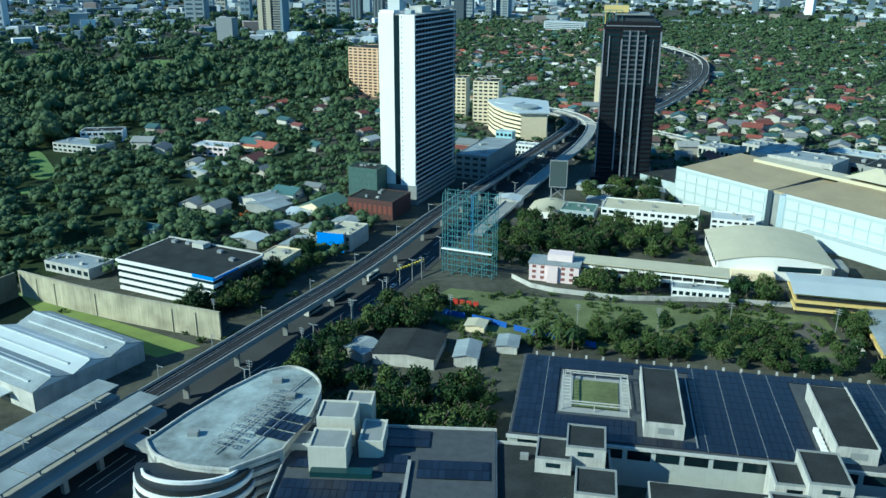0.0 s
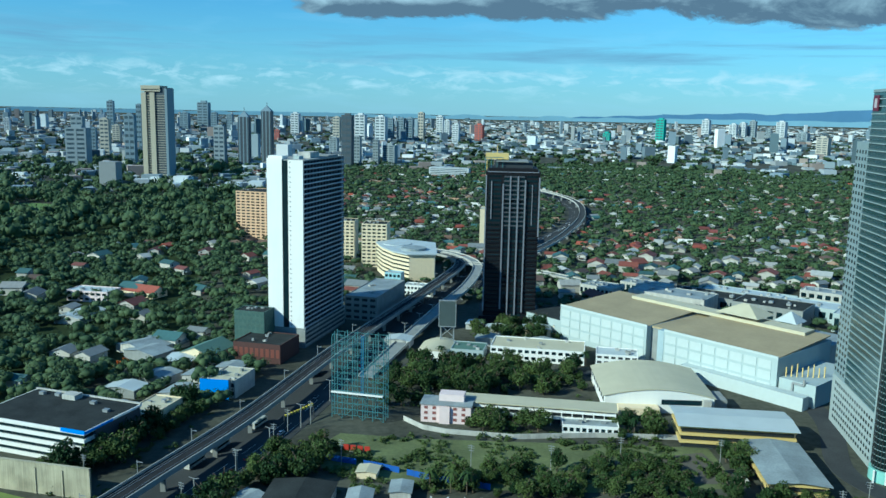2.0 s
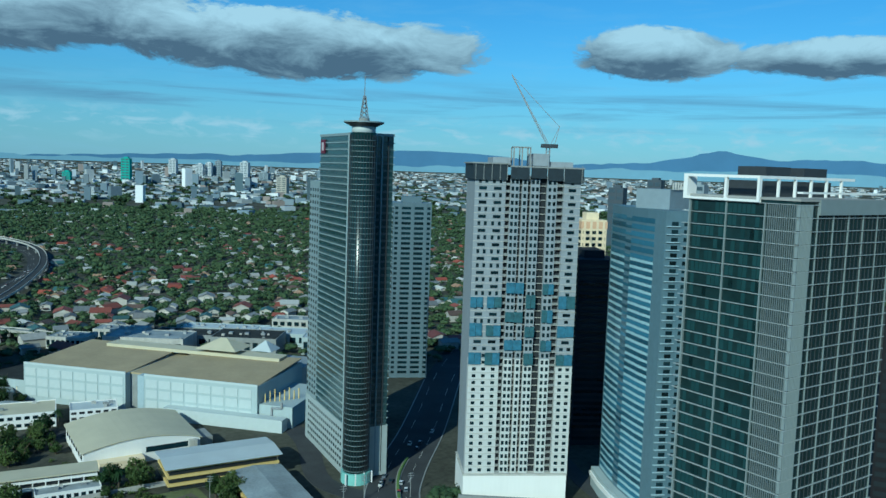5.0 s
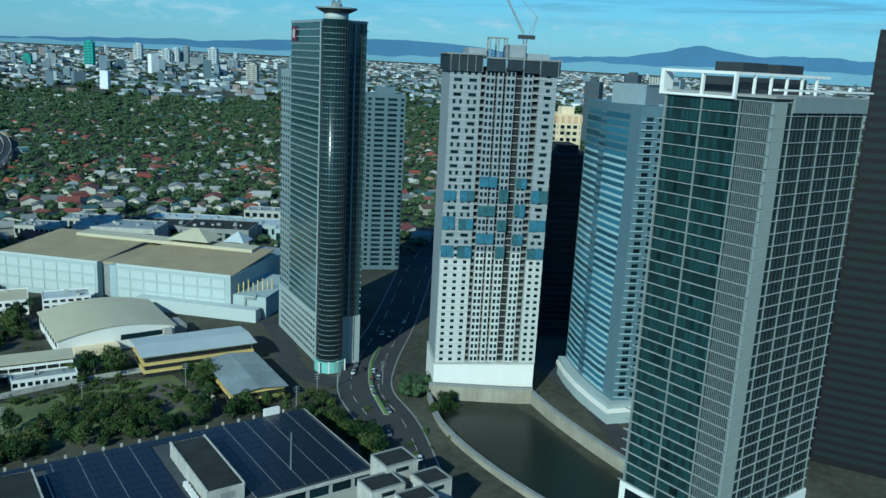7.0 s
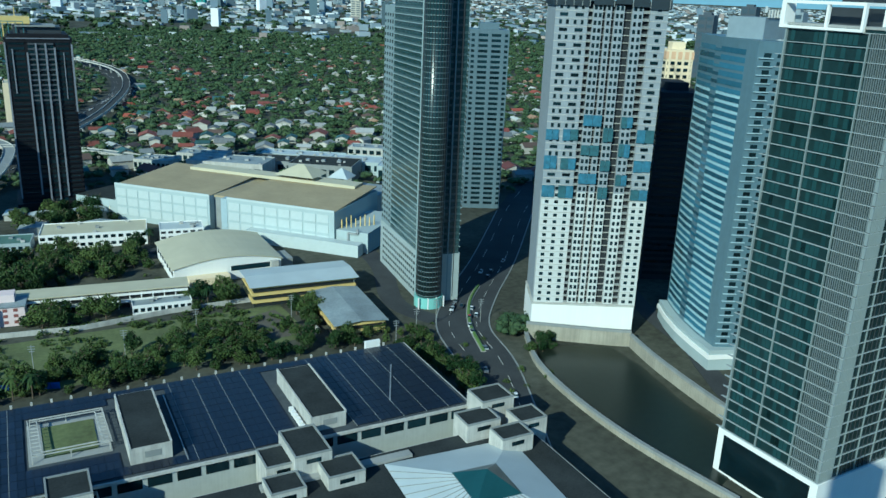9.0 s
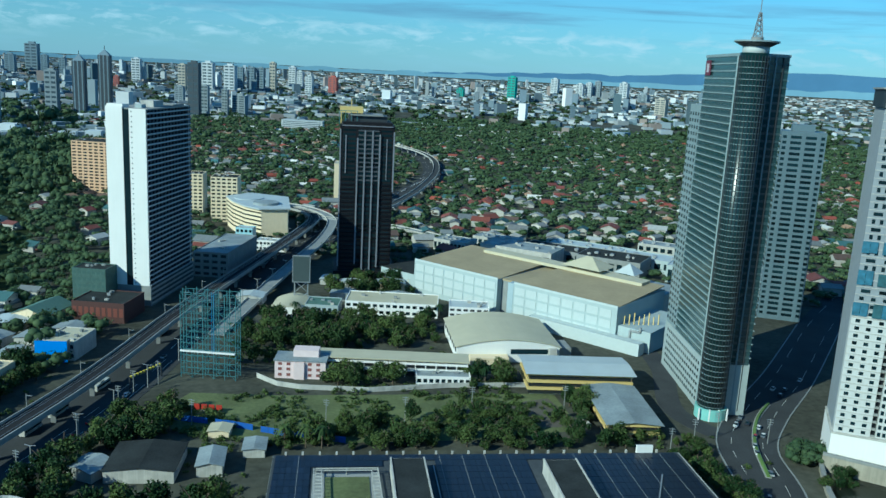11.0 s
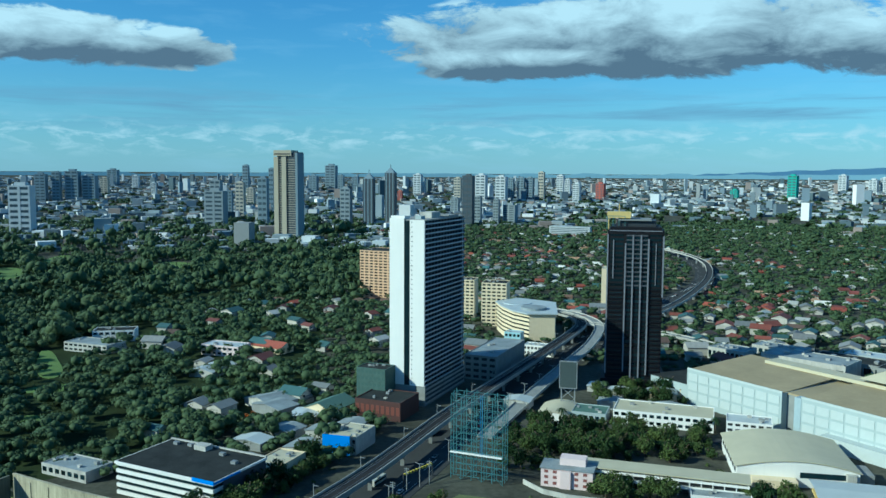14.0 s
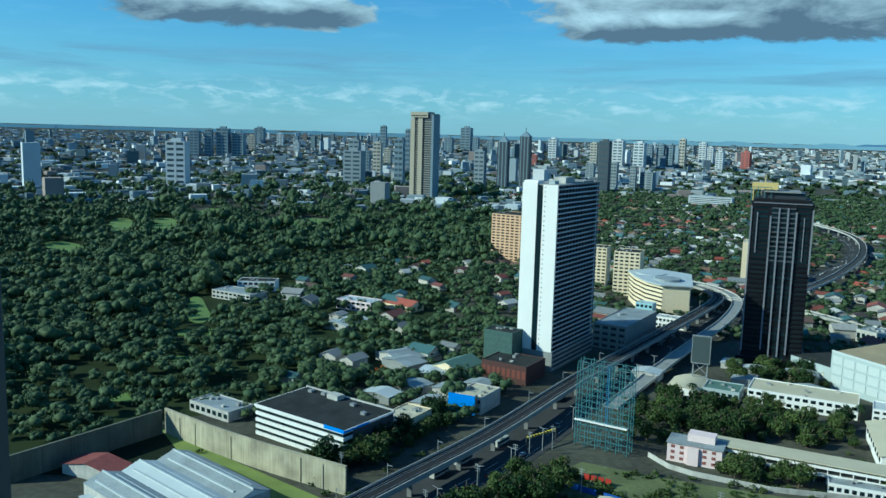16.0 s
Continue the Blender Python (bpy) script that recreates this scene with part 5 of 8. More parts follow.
def front_blocks():
    t = thing("retail_block", -48, 150, 0, -3, "low grey commercial block with solar panels on its roof", "building")
    boxes("wall", [(0, 0, 0, 60, 68, 12.4)], GREYWALL, t)
    boxes("roof", [(0.4, 0.4, 12.3, 59.6, 67.6, 12.6)], SOLAR_GAP, t)
    solar_field(t, 2, 26.5, 16, 3, 12.9, 60)
    solar_field(t, 38, 42, 10, 2, 12.9, 40)
    solar_field(t, 26.5, 57, 7, 2, 12.9)
    solar_field(t, 27, 44, 4, 2, 12.9)
    solar_field(t, 2, 45, 3, 3, 12.9)
    boxes("gutter", [(35, 0, 12.6, 36, 50, 13.3)], CONCRETE, t)
    boxes("skylight", [(9, 41, 12.6, 26, 44, 14.2)], GLASS_TEAL, t, "low glazed roof lantern")
    boxes("parapet", [(0, 0, 12.4, 0.4, 56, 13.4), (0.4, 67.6, 12.4, 60, 68, 13.4)], WHITE_WALL, t)
    part("green_roof", ([(40, 10, 12.8), (60, 10, 12.8), (60, 26, 12.8), (40, 26, 12.8), (47, 18, 16), (53, 18, 16)], [(0, 1, 5, 4), (1, 2, 5), (2, 3, 4, 5), (3, 0, 4), (3, 2, 1, 0)]), mat("slate_green", (0.12, 0.17, 0.18), 0.6, var=0.15), t, "dark green hipped roof")
    stair = mat("beige_render", (0.52, 0.50, 0.42), 0.85, var=0.1, streak=0.1)
    for nm, x, y, w, d, h in (("stair_block", -46, 203, 8, 7, 15), ("stair_block", -37.5, 193, 10.5, 10, 20.5), ("stair_block", -37, 206, 11, 10, 22), ("stair_block", -30, 216.5, 8, 8, 20.5), ("stair_block", -24.5, 200, 7, 12, 18)):
        b = thing(nm, x, y, 0, -3, "beige rendered stair tower with a sunk flat roof", "building")
        boxes("wall", [(0, 0, 0, w, d, h - 0.5)], stair, b)
        boxes("roof", [(0.7, 0.7, h - 0.5, w - 0.7, d - 0.7, h - 0.4)], GREYWALL, b)
        for q in ((0, 0, h - 0.5, w, 0.6, h), (0, d - 0.6, h - 0.5, w, d, h), (0, 0.6, h - 0.5, 0.6, d - 0.6, h), (w - 0.6, 0.6, h - 0.5, w, d - 0.6, h)):
            boxes("parapet", [q], stair, b)
        boxes("window", [(1, -0.06, 8, 2, 0.2, 9.5)], GLASS, b)
    s = thing("solar_roof_mall", 18.5, 212, 0, -10.4, "long low mall with a roof full of dark blue solar panels", "building")
    w, d, h = 146.0, 54.0, 13.4
    boxes("wall", [(0, 0, 0, w, d, h - 0.4)], mat("mall_front", (0.38, 0.40, 0.37), 0.8, var=0.1, streak=0.1), s)
    boxes("roof", [(0.1, 0.1, h - 0.4, w - 0.1, d - 0.1, h)], SOLAR_GAP, s)
    bl = mesh_of("shopfront", *box_geo([(0, -0.1, h - 4.4, 6.6, 0.2, h - 1.4)]), GLASS)
    for k in range(18):
        hang(new("shopfront", bl), s).matrix_basis = pose(3 + 8 * k, 0, 0)
    boxes("eave", [(-0.4, -0.8, h - 0.9, w + 0.4, 0.1, h - 0.1)], WHITE_WALL, s)
    boxes("eave", [(w - 0.1, 0.1, h - 0.9, w + 0.5, d, h - 0.1)], WHITE_WALL, s)
    sp = []
    for i in range(71):
        for j in range(12):
            x, y = 1 + 2.02 * i, 1.0 + 4.35 * j
            in_court = 12 < x < 37 and 14 < y < 41
            in_p1 = 36 < x < 54.5 and 3 < y < 46
            in_p2 = 86 < x < 105 and -1 < y < 47
            if not (in_court or in_p1 or in_p2):
                sp.append((x, y, h + 0.25, 0))
    pieces("solar_panel", PANEL, sp, s, 110)
    for k in range(17):
        x = 1 + 2.02 * 4 * (k + 1) - 0.12
        if not 14 < x < 54 and not 88 < x < 104:
            boxes("panel_rail", [(x - 0.07, 0.8, h + 0.2, x + 0.07, d - 1.5, h + 0.40)], GREYWALL, s)
    # roof garden court with a white pergola
    boxes("court_floor", [(14, 16, h, 36, 40, h + 0.2)], CONCRETE, s)
    boxes("court_grass", [(18, 19, h + 0.2, 32.5, 37, h + 0.5)], GRASS_MAT, s, "green planted court")
    for a, b in (((20, 18), (41, 18)), ((20, 40), (41, 40)), ((20, 18), (20, 40)), ((41, 18), (41, 40)), ((22.5, 19.6), (39, 19.6)), ((22.5, 38.6), (39, 38.6)), ((22.5, 19.6), (22.5, 38.6)), ((38.8, 19.6), (38.8, 38.6))):
        bars("pergola_beam", [((a[0] - 5, a[1] - 1, h + 2.6), (b[0] - 5.6, b[1] - 1, h + 2.6))], 0.3, WHITE_WALL, s)
    for k in range(10):
        bars("pergola_slat", [((15, 18 + 2.2 * k, h + 2.6), (17.4, 18 + 2.2 * k, h + 2.6))], 0.25, WHITE_WALL, s)
        bars("pergola_slat", [((33.2, 18 + 2.2 * k, h + 2.6), (35.4, 18 + 2.2 * k, h + 2.6))], 0.25, WHITE_WALL, s)
    for x, y in ((15, 17), (35.4, 17), (15, 39), (35.4, 39), (25, 17), (25, 39)):
        bars("pergola_post", [((x, y, h), (x, y, h + 2.6))], 0.25, WHITE_WALL, s)
    for x0, x1, y0, y1 in ((39.5, 51, 6, 41), (91.5, 103, 3, 39)):
        boxes("roof_house", [(x0, y0, h, x1, y1, h + 5.0)], WHITE_WALL, s, "long pale plant room")
        boxes("roof_house_top", [(x0 + 0.4, y0 + 0.4, h + 5.0, x1 - 0.4, y1 - 0.4, h + 5.15)], ROOF_DARK, s)
        boxes("roof_house_rim", [(x0 - 0.1, y0 - 0.1, h + 4.6, x0 + 0.4, y1 + 0.1, h + 5.5)], WHITE_WALL, s)
        boxes("roof_house_rim", [(x1 - 0.4, y0 - 0.1, h + 4.6, x1 + 0.1, y1 + 0.1, h + 5.5)], WHITE_WALL, s)
        boxes("louvre", [(x0 + 4, y0 - 0.1, h + 1.5, x1 - 3, y0 + 0.1, h + 3.5)], GREYWALL, s)
    ac = mesh_of("condenser", *box_geo([(0, 0, 0, 1.3, 1.6, 1.5)]), WHITE)
    for k in range(6):
        hang(new("condenser", ac), s).matrix_basis = pose(89.3, 5 + 2.4 * k, h + 0.1)
    for k in range(24):
        boxes("vent_stub", [(4 + 5.8 * k, d - 0.6, h, 4.7 + 5.8 * k, d, h + 1.3)], WHITE_WALL, s)
    bars("cable_tray", [((54.6, 2, h + 0.6), (54.6, 44, h + 0.6))], 0.35, STEEL, s)
    bars("cable_tray", [((122, 12, h + 0.6), (133, 36, h + 0.6))], 0.5, STEEL, s)
    boxes("roof_sign", [(130, d - 1, h, 136, d + 0.2, h + 3)], WHITE, s, "blank white roof panel")
    clear(60, 235, 45), clear(110, 225, 45), clear(150, 215, 32)
    # blocks in front of the mall
    flat_house("shop_wing", 11, 181, -8, 33, 30, 11, WHITE_WALL, ROOF_DARK, "white shop wing with a dark sunk roof", floors=3, cols=8, parapet=0.9)
    for x, y, w, d, h in ((25, 196, 10, 11, 16), (33.5, 197, 11, 12, 19), (33.5, 180, 11, 12, 16), (88, 186, 10, 11, 15), (95, 182, 11, 16, 18), (100, 172, 11, 10, 15), (84, 175, 10, 9, 14),
                          (148, 170, 12, 9, 17), (159, 176, 12, 10, 19), (164, 163, 10, 9, 16.5), (152, 158, 11, 8, 16.5)):
        b = thing("stair_block", x, y, 0, -10, "pale rendered roof block with a dark sunk roof", "building")
        boxes("wall", [(0, 0, 0, w, d, h - 0.5)], WHITE_WALL, b)
        boxes("roof", [(0.6, 0.6, h - 0.5, w - 0.6, d - 0.6, h - 0.35)], ROOF_DARK, b)
        for q in ((0, 0, h - 0.5, w, 0.5, h), (0, d - 0.5, h - 0.5, w, d, h), (0, 0.5, h - 0.5, 0.5, d - 0.5, h), (w - 0.5, 0.5, h - 0.5, w, d - 0.5, h)):
            boxes("parapet", [q], GREYWALL, b)
        boxes("louvre", [(w * 0.3, -0.06, h - 3, w * 0.7, 0.1, h - 1.6)], GLASS, b)
    m = thing("mall_forecourt", 44, 128, 0, -10.4, "dark flat roof deck between the mall wings", "building")
    boxes("wall", [(0, 0, 0, 118, 66, 10.5)], WHITE_WALL, m)
    boxes("roof", [(0.5, 0.5, 10.4, 117.5, 65.5, 10.7)], ROOF_DARK, m)
    boxes("beam", [(30, 60, 10.7, 76, 63, 11.6)], CONCRETE, m)
    p = thing("pyramid_roof", 108, 126, 10.7, -14, "white tent-like pyramid roof with a green glass peak", "roof")
    v = [(0, 0, 0.2), (42, 0, 0.2), (42, 50, 0.2), (0, 50, 0.2), (14, 17, 4.5), (28, 17, 4.5), (28, 33, 4.5), (14, 33, 4.5)]
    part("skirt", (v, [(0, 1, 5, 4), (1, 2, 6, 5), (2, 3, 7, 6), (3, 0, 4, 7), (4, 5, 6, 7), (3, 2, 1, 0)]), ROOF_WHITE, p)
    part("peak", ([(14, 17, 4.52), (28, 17, 4.52), (28, 33, 4.52), (14, 33, 4.52), (21, 25, 9)], [(0, 1, 4), (1, 2, 4), (2, 3, 4), (3, 0, 4)]), GLASS_TEAL, p, "green glazed peak")
    for k in range(1, 12):
        bars("seam", [((42 * k / 12, 0, 0.35), (14 + 14 * k / 12, 17, 4.62))], 0.16, GREYWALL, p)
        bars("seam", [((0, 50 * k / 12, 0.35), (14, 17 + 16 * k / 12, 4.62))], 0.16, GREYWALL, p)
    clear(100, 165, 70)


front_blocks()


# ---- school, hall and the pale mall ----
def pale_mall():
    t = thing("pale_mall", 147, 514, 0, -56.5, "large windowless pale blue mall with a tan roof", "building")
    h, d = 22.0, 62.0
    for x0, x1 in ((0, 68), (80, 150)):
        boxes("wall", [(x0, 0, 0, x1, d, h)], PALE_GREEN, t)
        boxes("parapet", [(x0, 0, h, x1, 0.6, h + 1.2)], PALE_PANEL, t)
        v = [(x0 + 0.5, 0.6, h + 0.2), (x1 - 0.5, 0.6, h + 0.2), (x1 - 0.5, d, h + 2.6), (x0 + 0.5, d, h + 2.6)]
        part("roof", (v + [(x, y, z - 0.6) for x, y, z in v], [(0, 1, 2, 3), (7, 6, 5, 4), (0, 4, 5, 1), (1, 5, 6, 2), (2, 6, 7, 3), (3, 7, 4, 0)]), ROOF_TAN, t, "sloping tan roof")
        me = mesh_of("wall_panel", *box_geo([(0, -0.25, 0, 7.2, 0.05, 4.6)]), PALE_PANEL)
        for i in range(8):
            for j in range(3):
                hang(new("wall_panel", me), t).matrix_basis = pose(x0 + 1.2 + 8.3 * i, 0, 3.5 + 6.0 * j)
    boxes("recess", [(68, 5, 0, 80, d, h - 1)], GREYWALL, t)
    boxes("recess_roof", [(68, 5, h - 1, 80, d, h)], ROOF_TAN, t)
    boxes("return_wall", [(76, -0.2, 0, 80.1, 5.2, h)], mat("return_grey", (0.34, 0.42, 0.45), 0.7), t)
    boxes("low_wing", [(-36, 6, 0, -0.2, 40, 10)], PALE_GREEN, t, "low pale wing")
    boxes("low_wing_roof", [(-35.6, 6.4, 10, -0.4, 39.6, 10.3)], ROOF_DARK, t)
    boxes("doorway", [(-24, 5.8, 0, -15, 6.2, 6)], OPENING_SHADE, t)
    boxes("low_front", [(96, -7, 0, 168, -0.3, 7)], PALE_PANEL, t, "low pale front wing")
    boxes("service_wing", [(150.2, 2, 0, 170, 50, 12)], PALE_GREEN, t)
    bars("duct", [((158, 1.5, 1), (158, 1.5, 11)), ((158, 1.5, 11), (164, 1.5, 11)), ((164, 1.5, 11), (164, 1.5, 14))], 1.0, STEEL, t)
    for k in range(8):
        bars("scaffold", [((152 + 2 * k, 6 + k * 2, 12), (152 + 2 * k, 6 + k * 2, 17 + (k % 3)))], 0.5, YELLOW, t)
    boxes("roof_deck", [(4, d, 0, 150, d + 30, 18)], WHITE_WALL, t)
    boxes("roof_back", [(4.5, d + 0.5, 18, 149.5, d + 29.5, 18.4)], ROOF_STEEL, t)
    boxes("upper_roof", [(20, d - 12, h + 2, 140, d, h + 4)], ROOF_CREAM, t)
    part("roof_hip", ([(84, d - 14, h + 6), (112, d - 14, h + 6), (112, d + 8, h + 6), (84, d + 8, h + 6), (96, d - 3, h + 12), (100, d - 3, h + 12)], [(0, 1, 5, 4), (1, 2, 5), (2, 3, 4, 5), (3, 0, 4), (3, 2, 1, 0)]), ROOF_CREAM, t, "cream hipped roof")
    part("roof_peak", ([(114, d + 2, h + 4), (128, d + 2, h + 4), (128, d + 16, h + 4), (114, d + 16, h + 4), (121, d + 9, h + 10)], [(0, 1, 4), (1, 2, 4), (2, 3, 4), (3, 0, 4), (3, 2, 1, 0)]), ROOF_WHITE, t, "white pointed roof")
    clear(215, 475, 80), clear(260, 460, 60), clear(200, 540, 50)


pale_mall()
rr = random.Random(11)
for i, (x, y, w, d, h) in enumerate(((225, 600, 60, 30, 14), (290, 560, 50, 34, 13), (345, 520, 60, 40, 13), (200, 645, 30, 22, 9), (265, 610, 60, 26, 10), (330, 570, 60, 26, 10), (240, 660, 40, 20, 8), (395, 560, 60, 40, 10), (300, 630, 70, 20, 8), (380, 620, 50, 20, 8))):
    b = flat_house("mall_annex", x, y, -45, w, d, h, [WHITE_WALL, GREYWALL, PALE_GREEN][i % 3], [ROOF_STEEL, ROOF_WHITE, ROOF_DARK][(i * 2) % 3], "low mall annex with a metal roof and vents", cols=8)
    for k in range(3):
        boxes("roof_vent", [(w * (0.2 + 0.25 * k), d * 0.4, h, w * (0.2 + 0.25 * k) + 3, d * 0.4 + 3, h + 1.6)], STEEL, b)


def vault(w, d, h, rise, n=14):
    v, f = [], []
    for y in (0, d):
        for i in range(n + 1):
            u = i / n
            v.append((w * u, y, h + rise * math.sin(math.pi * (0.12 + 0.76 * u)) - rise * math.sin(math.pi * 0.12)))
    k = n + 1
    v += [(x, y, z - 0.4) for x, y, z in v]
    m = 2 * k
    for i in range(n):
        f += [(i, i + 1, k + i + 1, k + i), (m + i, m + k + i, m + k + i + 1, m + i + 1), (i, m + i, m + i + 1, i + 1), (k + i, k + i + 1, m + k + i + 1, m + k + i)]
    f += [(0, k, m + k, m), (n, m + n, m + k + n, k + n)]
    return v, f


def vault_end(w, h, rise, y0, y1, n=14):
    v, f = [], []
    for y in (y0, y1):
        v.append((0, y, 0))
        for i in range(n + 1):
            u = i / n
            v.append((w * u, y, h + rise * math.sin(math.pi * (0.12 + 0.76 * u)) - rise * math.sin(math.pi * 0.12) - 0.3))
        v.append((w, y, 0))
    k = n + 3
    f = [tuple(range(k))[::-1], tuple(range(k, 2 * k))] + [(i, (i + 1) % k, k + (i + 1) % k, k + i) for i in range(k)]
    return v, f


def hall():
    t = thing("sports_hall", 133, 378, 0, -10, "white sports hall with a cream vaulted metal roof", "hall")
    w, d, h = 54.0, 50.0, 8.5
    part("wall", vault_end(w, h, 6.5, 0.5, d - 0.5), WHITE, t)
    part("roof", [(lambda g: ([(x * (w + 2) / w - 1, y, z) for x, y, z in g[0]], g[1]))(vault(w, d, h, 6.5))][0], ROOF_CREAM, t, smooth=False)
    boxes("porch", [(6, -6, 0, 26, 0.4, 4.5)], CREAM, t)
    boxes("clerestory", [(28, 0.35, 4.6, 48, 0.6, 7.2)], GLASS, t)
    boxes("end_wall", [(48, -2, 0, 52, 0.4, 8)], WHITE_WALL, t)
    for k in range(7):
        boxes("side_window", [(-0.1, 4 + 6.4 * k, 4, 0.2, 8 + 6.4 * k, 6.4)], GLASS, t)
    boxes("tank_room", [(56, 6, 0, 62, 20, 6)], GREYWALL, t)
    clear(165, 395, 34)


hall()


def school():
    t = thing("school_block", 50, 378, 0, -16.5, "long white school block with open galleries and a pale roof", "building")
    L = 84.0
    boxes("wall", [(8, 2.5, 0, L, 11, 8.4)], WHITE_WALL, t)
    for k in range(2):
        boxes("gallery", [(8, 0, 3.4 * k + 2.9, L, 2.6, 3.4 * k + 4.0)], WHITE, t)
    # dark box that stands in for the shade inside the gallery
    boxes("gallery_shade", [(9, 1.8, 0.3, L - 1, 2.45, 7.6)], OPENING_SHADE, t)
    me = mesh_of("gallery_post", *box_geo([(-0.2, 0.1, 0, 0.2, 0.5, 8)]), WHITE)
    for k in range(16):
        hang(new("gallery_post", me), t).matrix_basis = pose(8.5 + 5 * k, 0, 0)
    boxes("roof", [(7, -0.8, 8.4, L + 0.6, 12, 8.9)], ROOF_CREAM, t)
    p = thing("pink_house", 40, 372, 0, -16, "pale pink three-storey house with a flat roof room", "house")
    boxes("wall", [(0, 0, 0, 24, 12, 8.8)], PINK, p)
    boxes("bay", [(9, -1.2, 0, 14, 0.2, 8.2)], PINK, p)
    boxes("roof", [(-0.5, -0.6, 8.8, 24.5, 12.5, 9.2)], ROOF_STEEL, p)
    boxes("roof_room", [(8, 5, 9.2, 20, 12, 12.5)], PINK, p)
    wn = mesh_of("window", *box_geo([(-0.9, -0.06, 0, 0.9, 0.2, 1.4)]), mat("red_shutter", (0.22, 0.08, 0.07), 0.6))
    for z in (1.2, 4.0, 6.6):
        for x in (2.5, 6.5, 16.5, 20.5):
            hang(new("window", wn), p).matrix_basis = pose(x, 0, z)
    clear(52, 377, 13), clear(90, 372, 14), clear(115, 366, 14), clear(70, 376, 12)
    w = thing("lot_wall", 0, 0, 0, 0, "long white perimeter wall round the vacant lot", "wall")
    pts = [(32, 374), (40, 362), (50, 356), (80, 347), (118, 346), (150, 341), (172, 337)]
    part("wall", sweep([Vector((x, y, 0)) for x, y in pts], [(-0.2, 0), (0.2, 0), (0.2, 2.3), (-0.2, 2.3)]), WHITE_WALL, w)
    part("wall", sweep([Vector((172, 337, 0)), Vector((164, 290, 0))], [(-0.2, 0), (0.2, 0), (0.2, 2.3), (-0.2, 2.3)]), WHITE_WALL, w)
    flat_house("white_shed", 104, 352, -14, 26, 9, 4, WHITE, ROOF_STEEL, "low white shed with a grey metal roof", cols=9)
    # yellow blocks
    for nm, x, y, rot, ww, dd, floors, roofm in (("yellow_school", 152, 331, -14, 50, 24, 3, ROOF_WHITE), ("yellow_school", 166, 279, -14, 22, 42, 2, ROOF_STEEL)):
        y_ = thing(nm, x, y, 0, rot, "yellow school block with open floors and a pale metal roof", "building")
        hh = 3.5 * floors
        boxes("wall", [(1.5, 1.5, 0, ww - 0.2, dd - 0.2, hh)], CREAM, y_)
        for k in range(floors):
            boxes("gallery", [(0, 0, 3.5 * k + 2.6, ww, dd, 3.5 * k + 3.8)], YELLOW, y_, "yellow gallery parapet")
            # near-black block playing the shade of the open floor
            boxes("gallery_shade", [(0.8, 0.8, 3.5 * k + 0.6, ww - 1, dd - 1, 3.5 * k + 2.6)], OPENING_SHADE, y_)
        v, f = gable(ww, dd, hh + 0.4, 1.2, 1.2) if dd > ww else gable(dd, ww, hh + 0.4, 1.2, 1.2)
        if dd <= ww:
            v = [(b, a, c) for a, b, c in v]
            f = [q[::-1] for q in f]
        part("roof", (v, f), roofm, y_, "shallow pale metal roof")
    clear(178, 335, 27), clear(180, 298, 22)


school()
flat_house("white_block", 92, 470, -18, 56, 24, 8, WHITE, ROOF_CREAM, "long white block with a cream roof", floors=2, cols=14)
# the gallery shade of this block is its near-black window fills
flat_house("white_block", 150, 446, -18, 24, 16, 9, WHITE, ROOF_WHITE, "white block with shaded galleries", floors=3, cols=6, sides="fl", win=OPENING_SHADE)
flat_house("small_block", 68, 472, -18, 20, 18, 6, PALE_GREEN, ROOF_GREEN, "small pale block with a green roof")
ar = thing("arched_shed", 46, 470, 0, -18, "small shed with a cream arched roof", "building")
part("wall", vault_end(24, 4, 5, 0.4, 29.6), WHITE, ar)
part("roof", vault(24, 30, 4, 5), ROOF_CREAM, ar)
clear(60, 483, 20)
# along the avenue
flat_house("blue_shop", -66, 416, -21, 16, 22, 9, WHITE_WALL, ROOF_CREAM, "white shop with a cream roof", floors=2, cols=5)
bh = thing("blue_hoarding", -68.5, 410.5, 0, -14, "bright blue sheet-clad scaffold front", "hoarding")
boxes("sheet", [(0, 0, 0.5, 15, 0.3, 11)], BLUE, bh)
boxes("frame", [(0, 0.3, 0, 0.4, 4, 11)], STEEL, bh)
boxes("frame", [(14.6, 0.3, 0, 15, 4, 11)], STEEL, bh)
flat_house("brown_block", -60, 478, -22, 30, 26, 11, BROWN, ROOF_DARK, "dark red-brown clad block in front of the white tower", floors=1, cols=9, win=mat("brown_fin", (0.16, 0.045, 0.03), 0.7))
flat_house("green_scaffold", -62, 502, -22, 20, 14, 24, mat("green_netting", (0.06, 0.11, 0.095), 0.8, var=0.4), ROOF_DARK, "building wrapped in green scaffold netting", floors=6, cols=7, win=mat("net_shade", (0.05, 0.10, 0.09), 0.8))
shed("green_roof_hall", -90, 476, -28, 20, 26, 6, 4, CREAM, ROOF_GREEN, "cream hall with a dark green gable roof")
flat_house("parking_block", 6, 572, -22, 24, 66, 17, GREYWALL, ROOF_STEEL, "grey open parking block with white deck edges", floors=4, cols=4, win=OPENING_SHADE)
flat_house("peach_block", -114, 960, -24, 56, 40, 54, ORANGE_WALL, ROOF_DARK, "peach apartment block with rows of small windows", floors=16, cols=9)
flat_house("cream_block", 0, 806, -12, 18, 22, 40, CREAM, ROOF_DARK, "cream apartment block with brown windows", floors=12, cols=4)
flat_house("cream_block", 24, 776, -12, 24, 24, 41, CREAM, ROOF_DARK, "cream apartment block with brown windows", floors=12, cols=5)
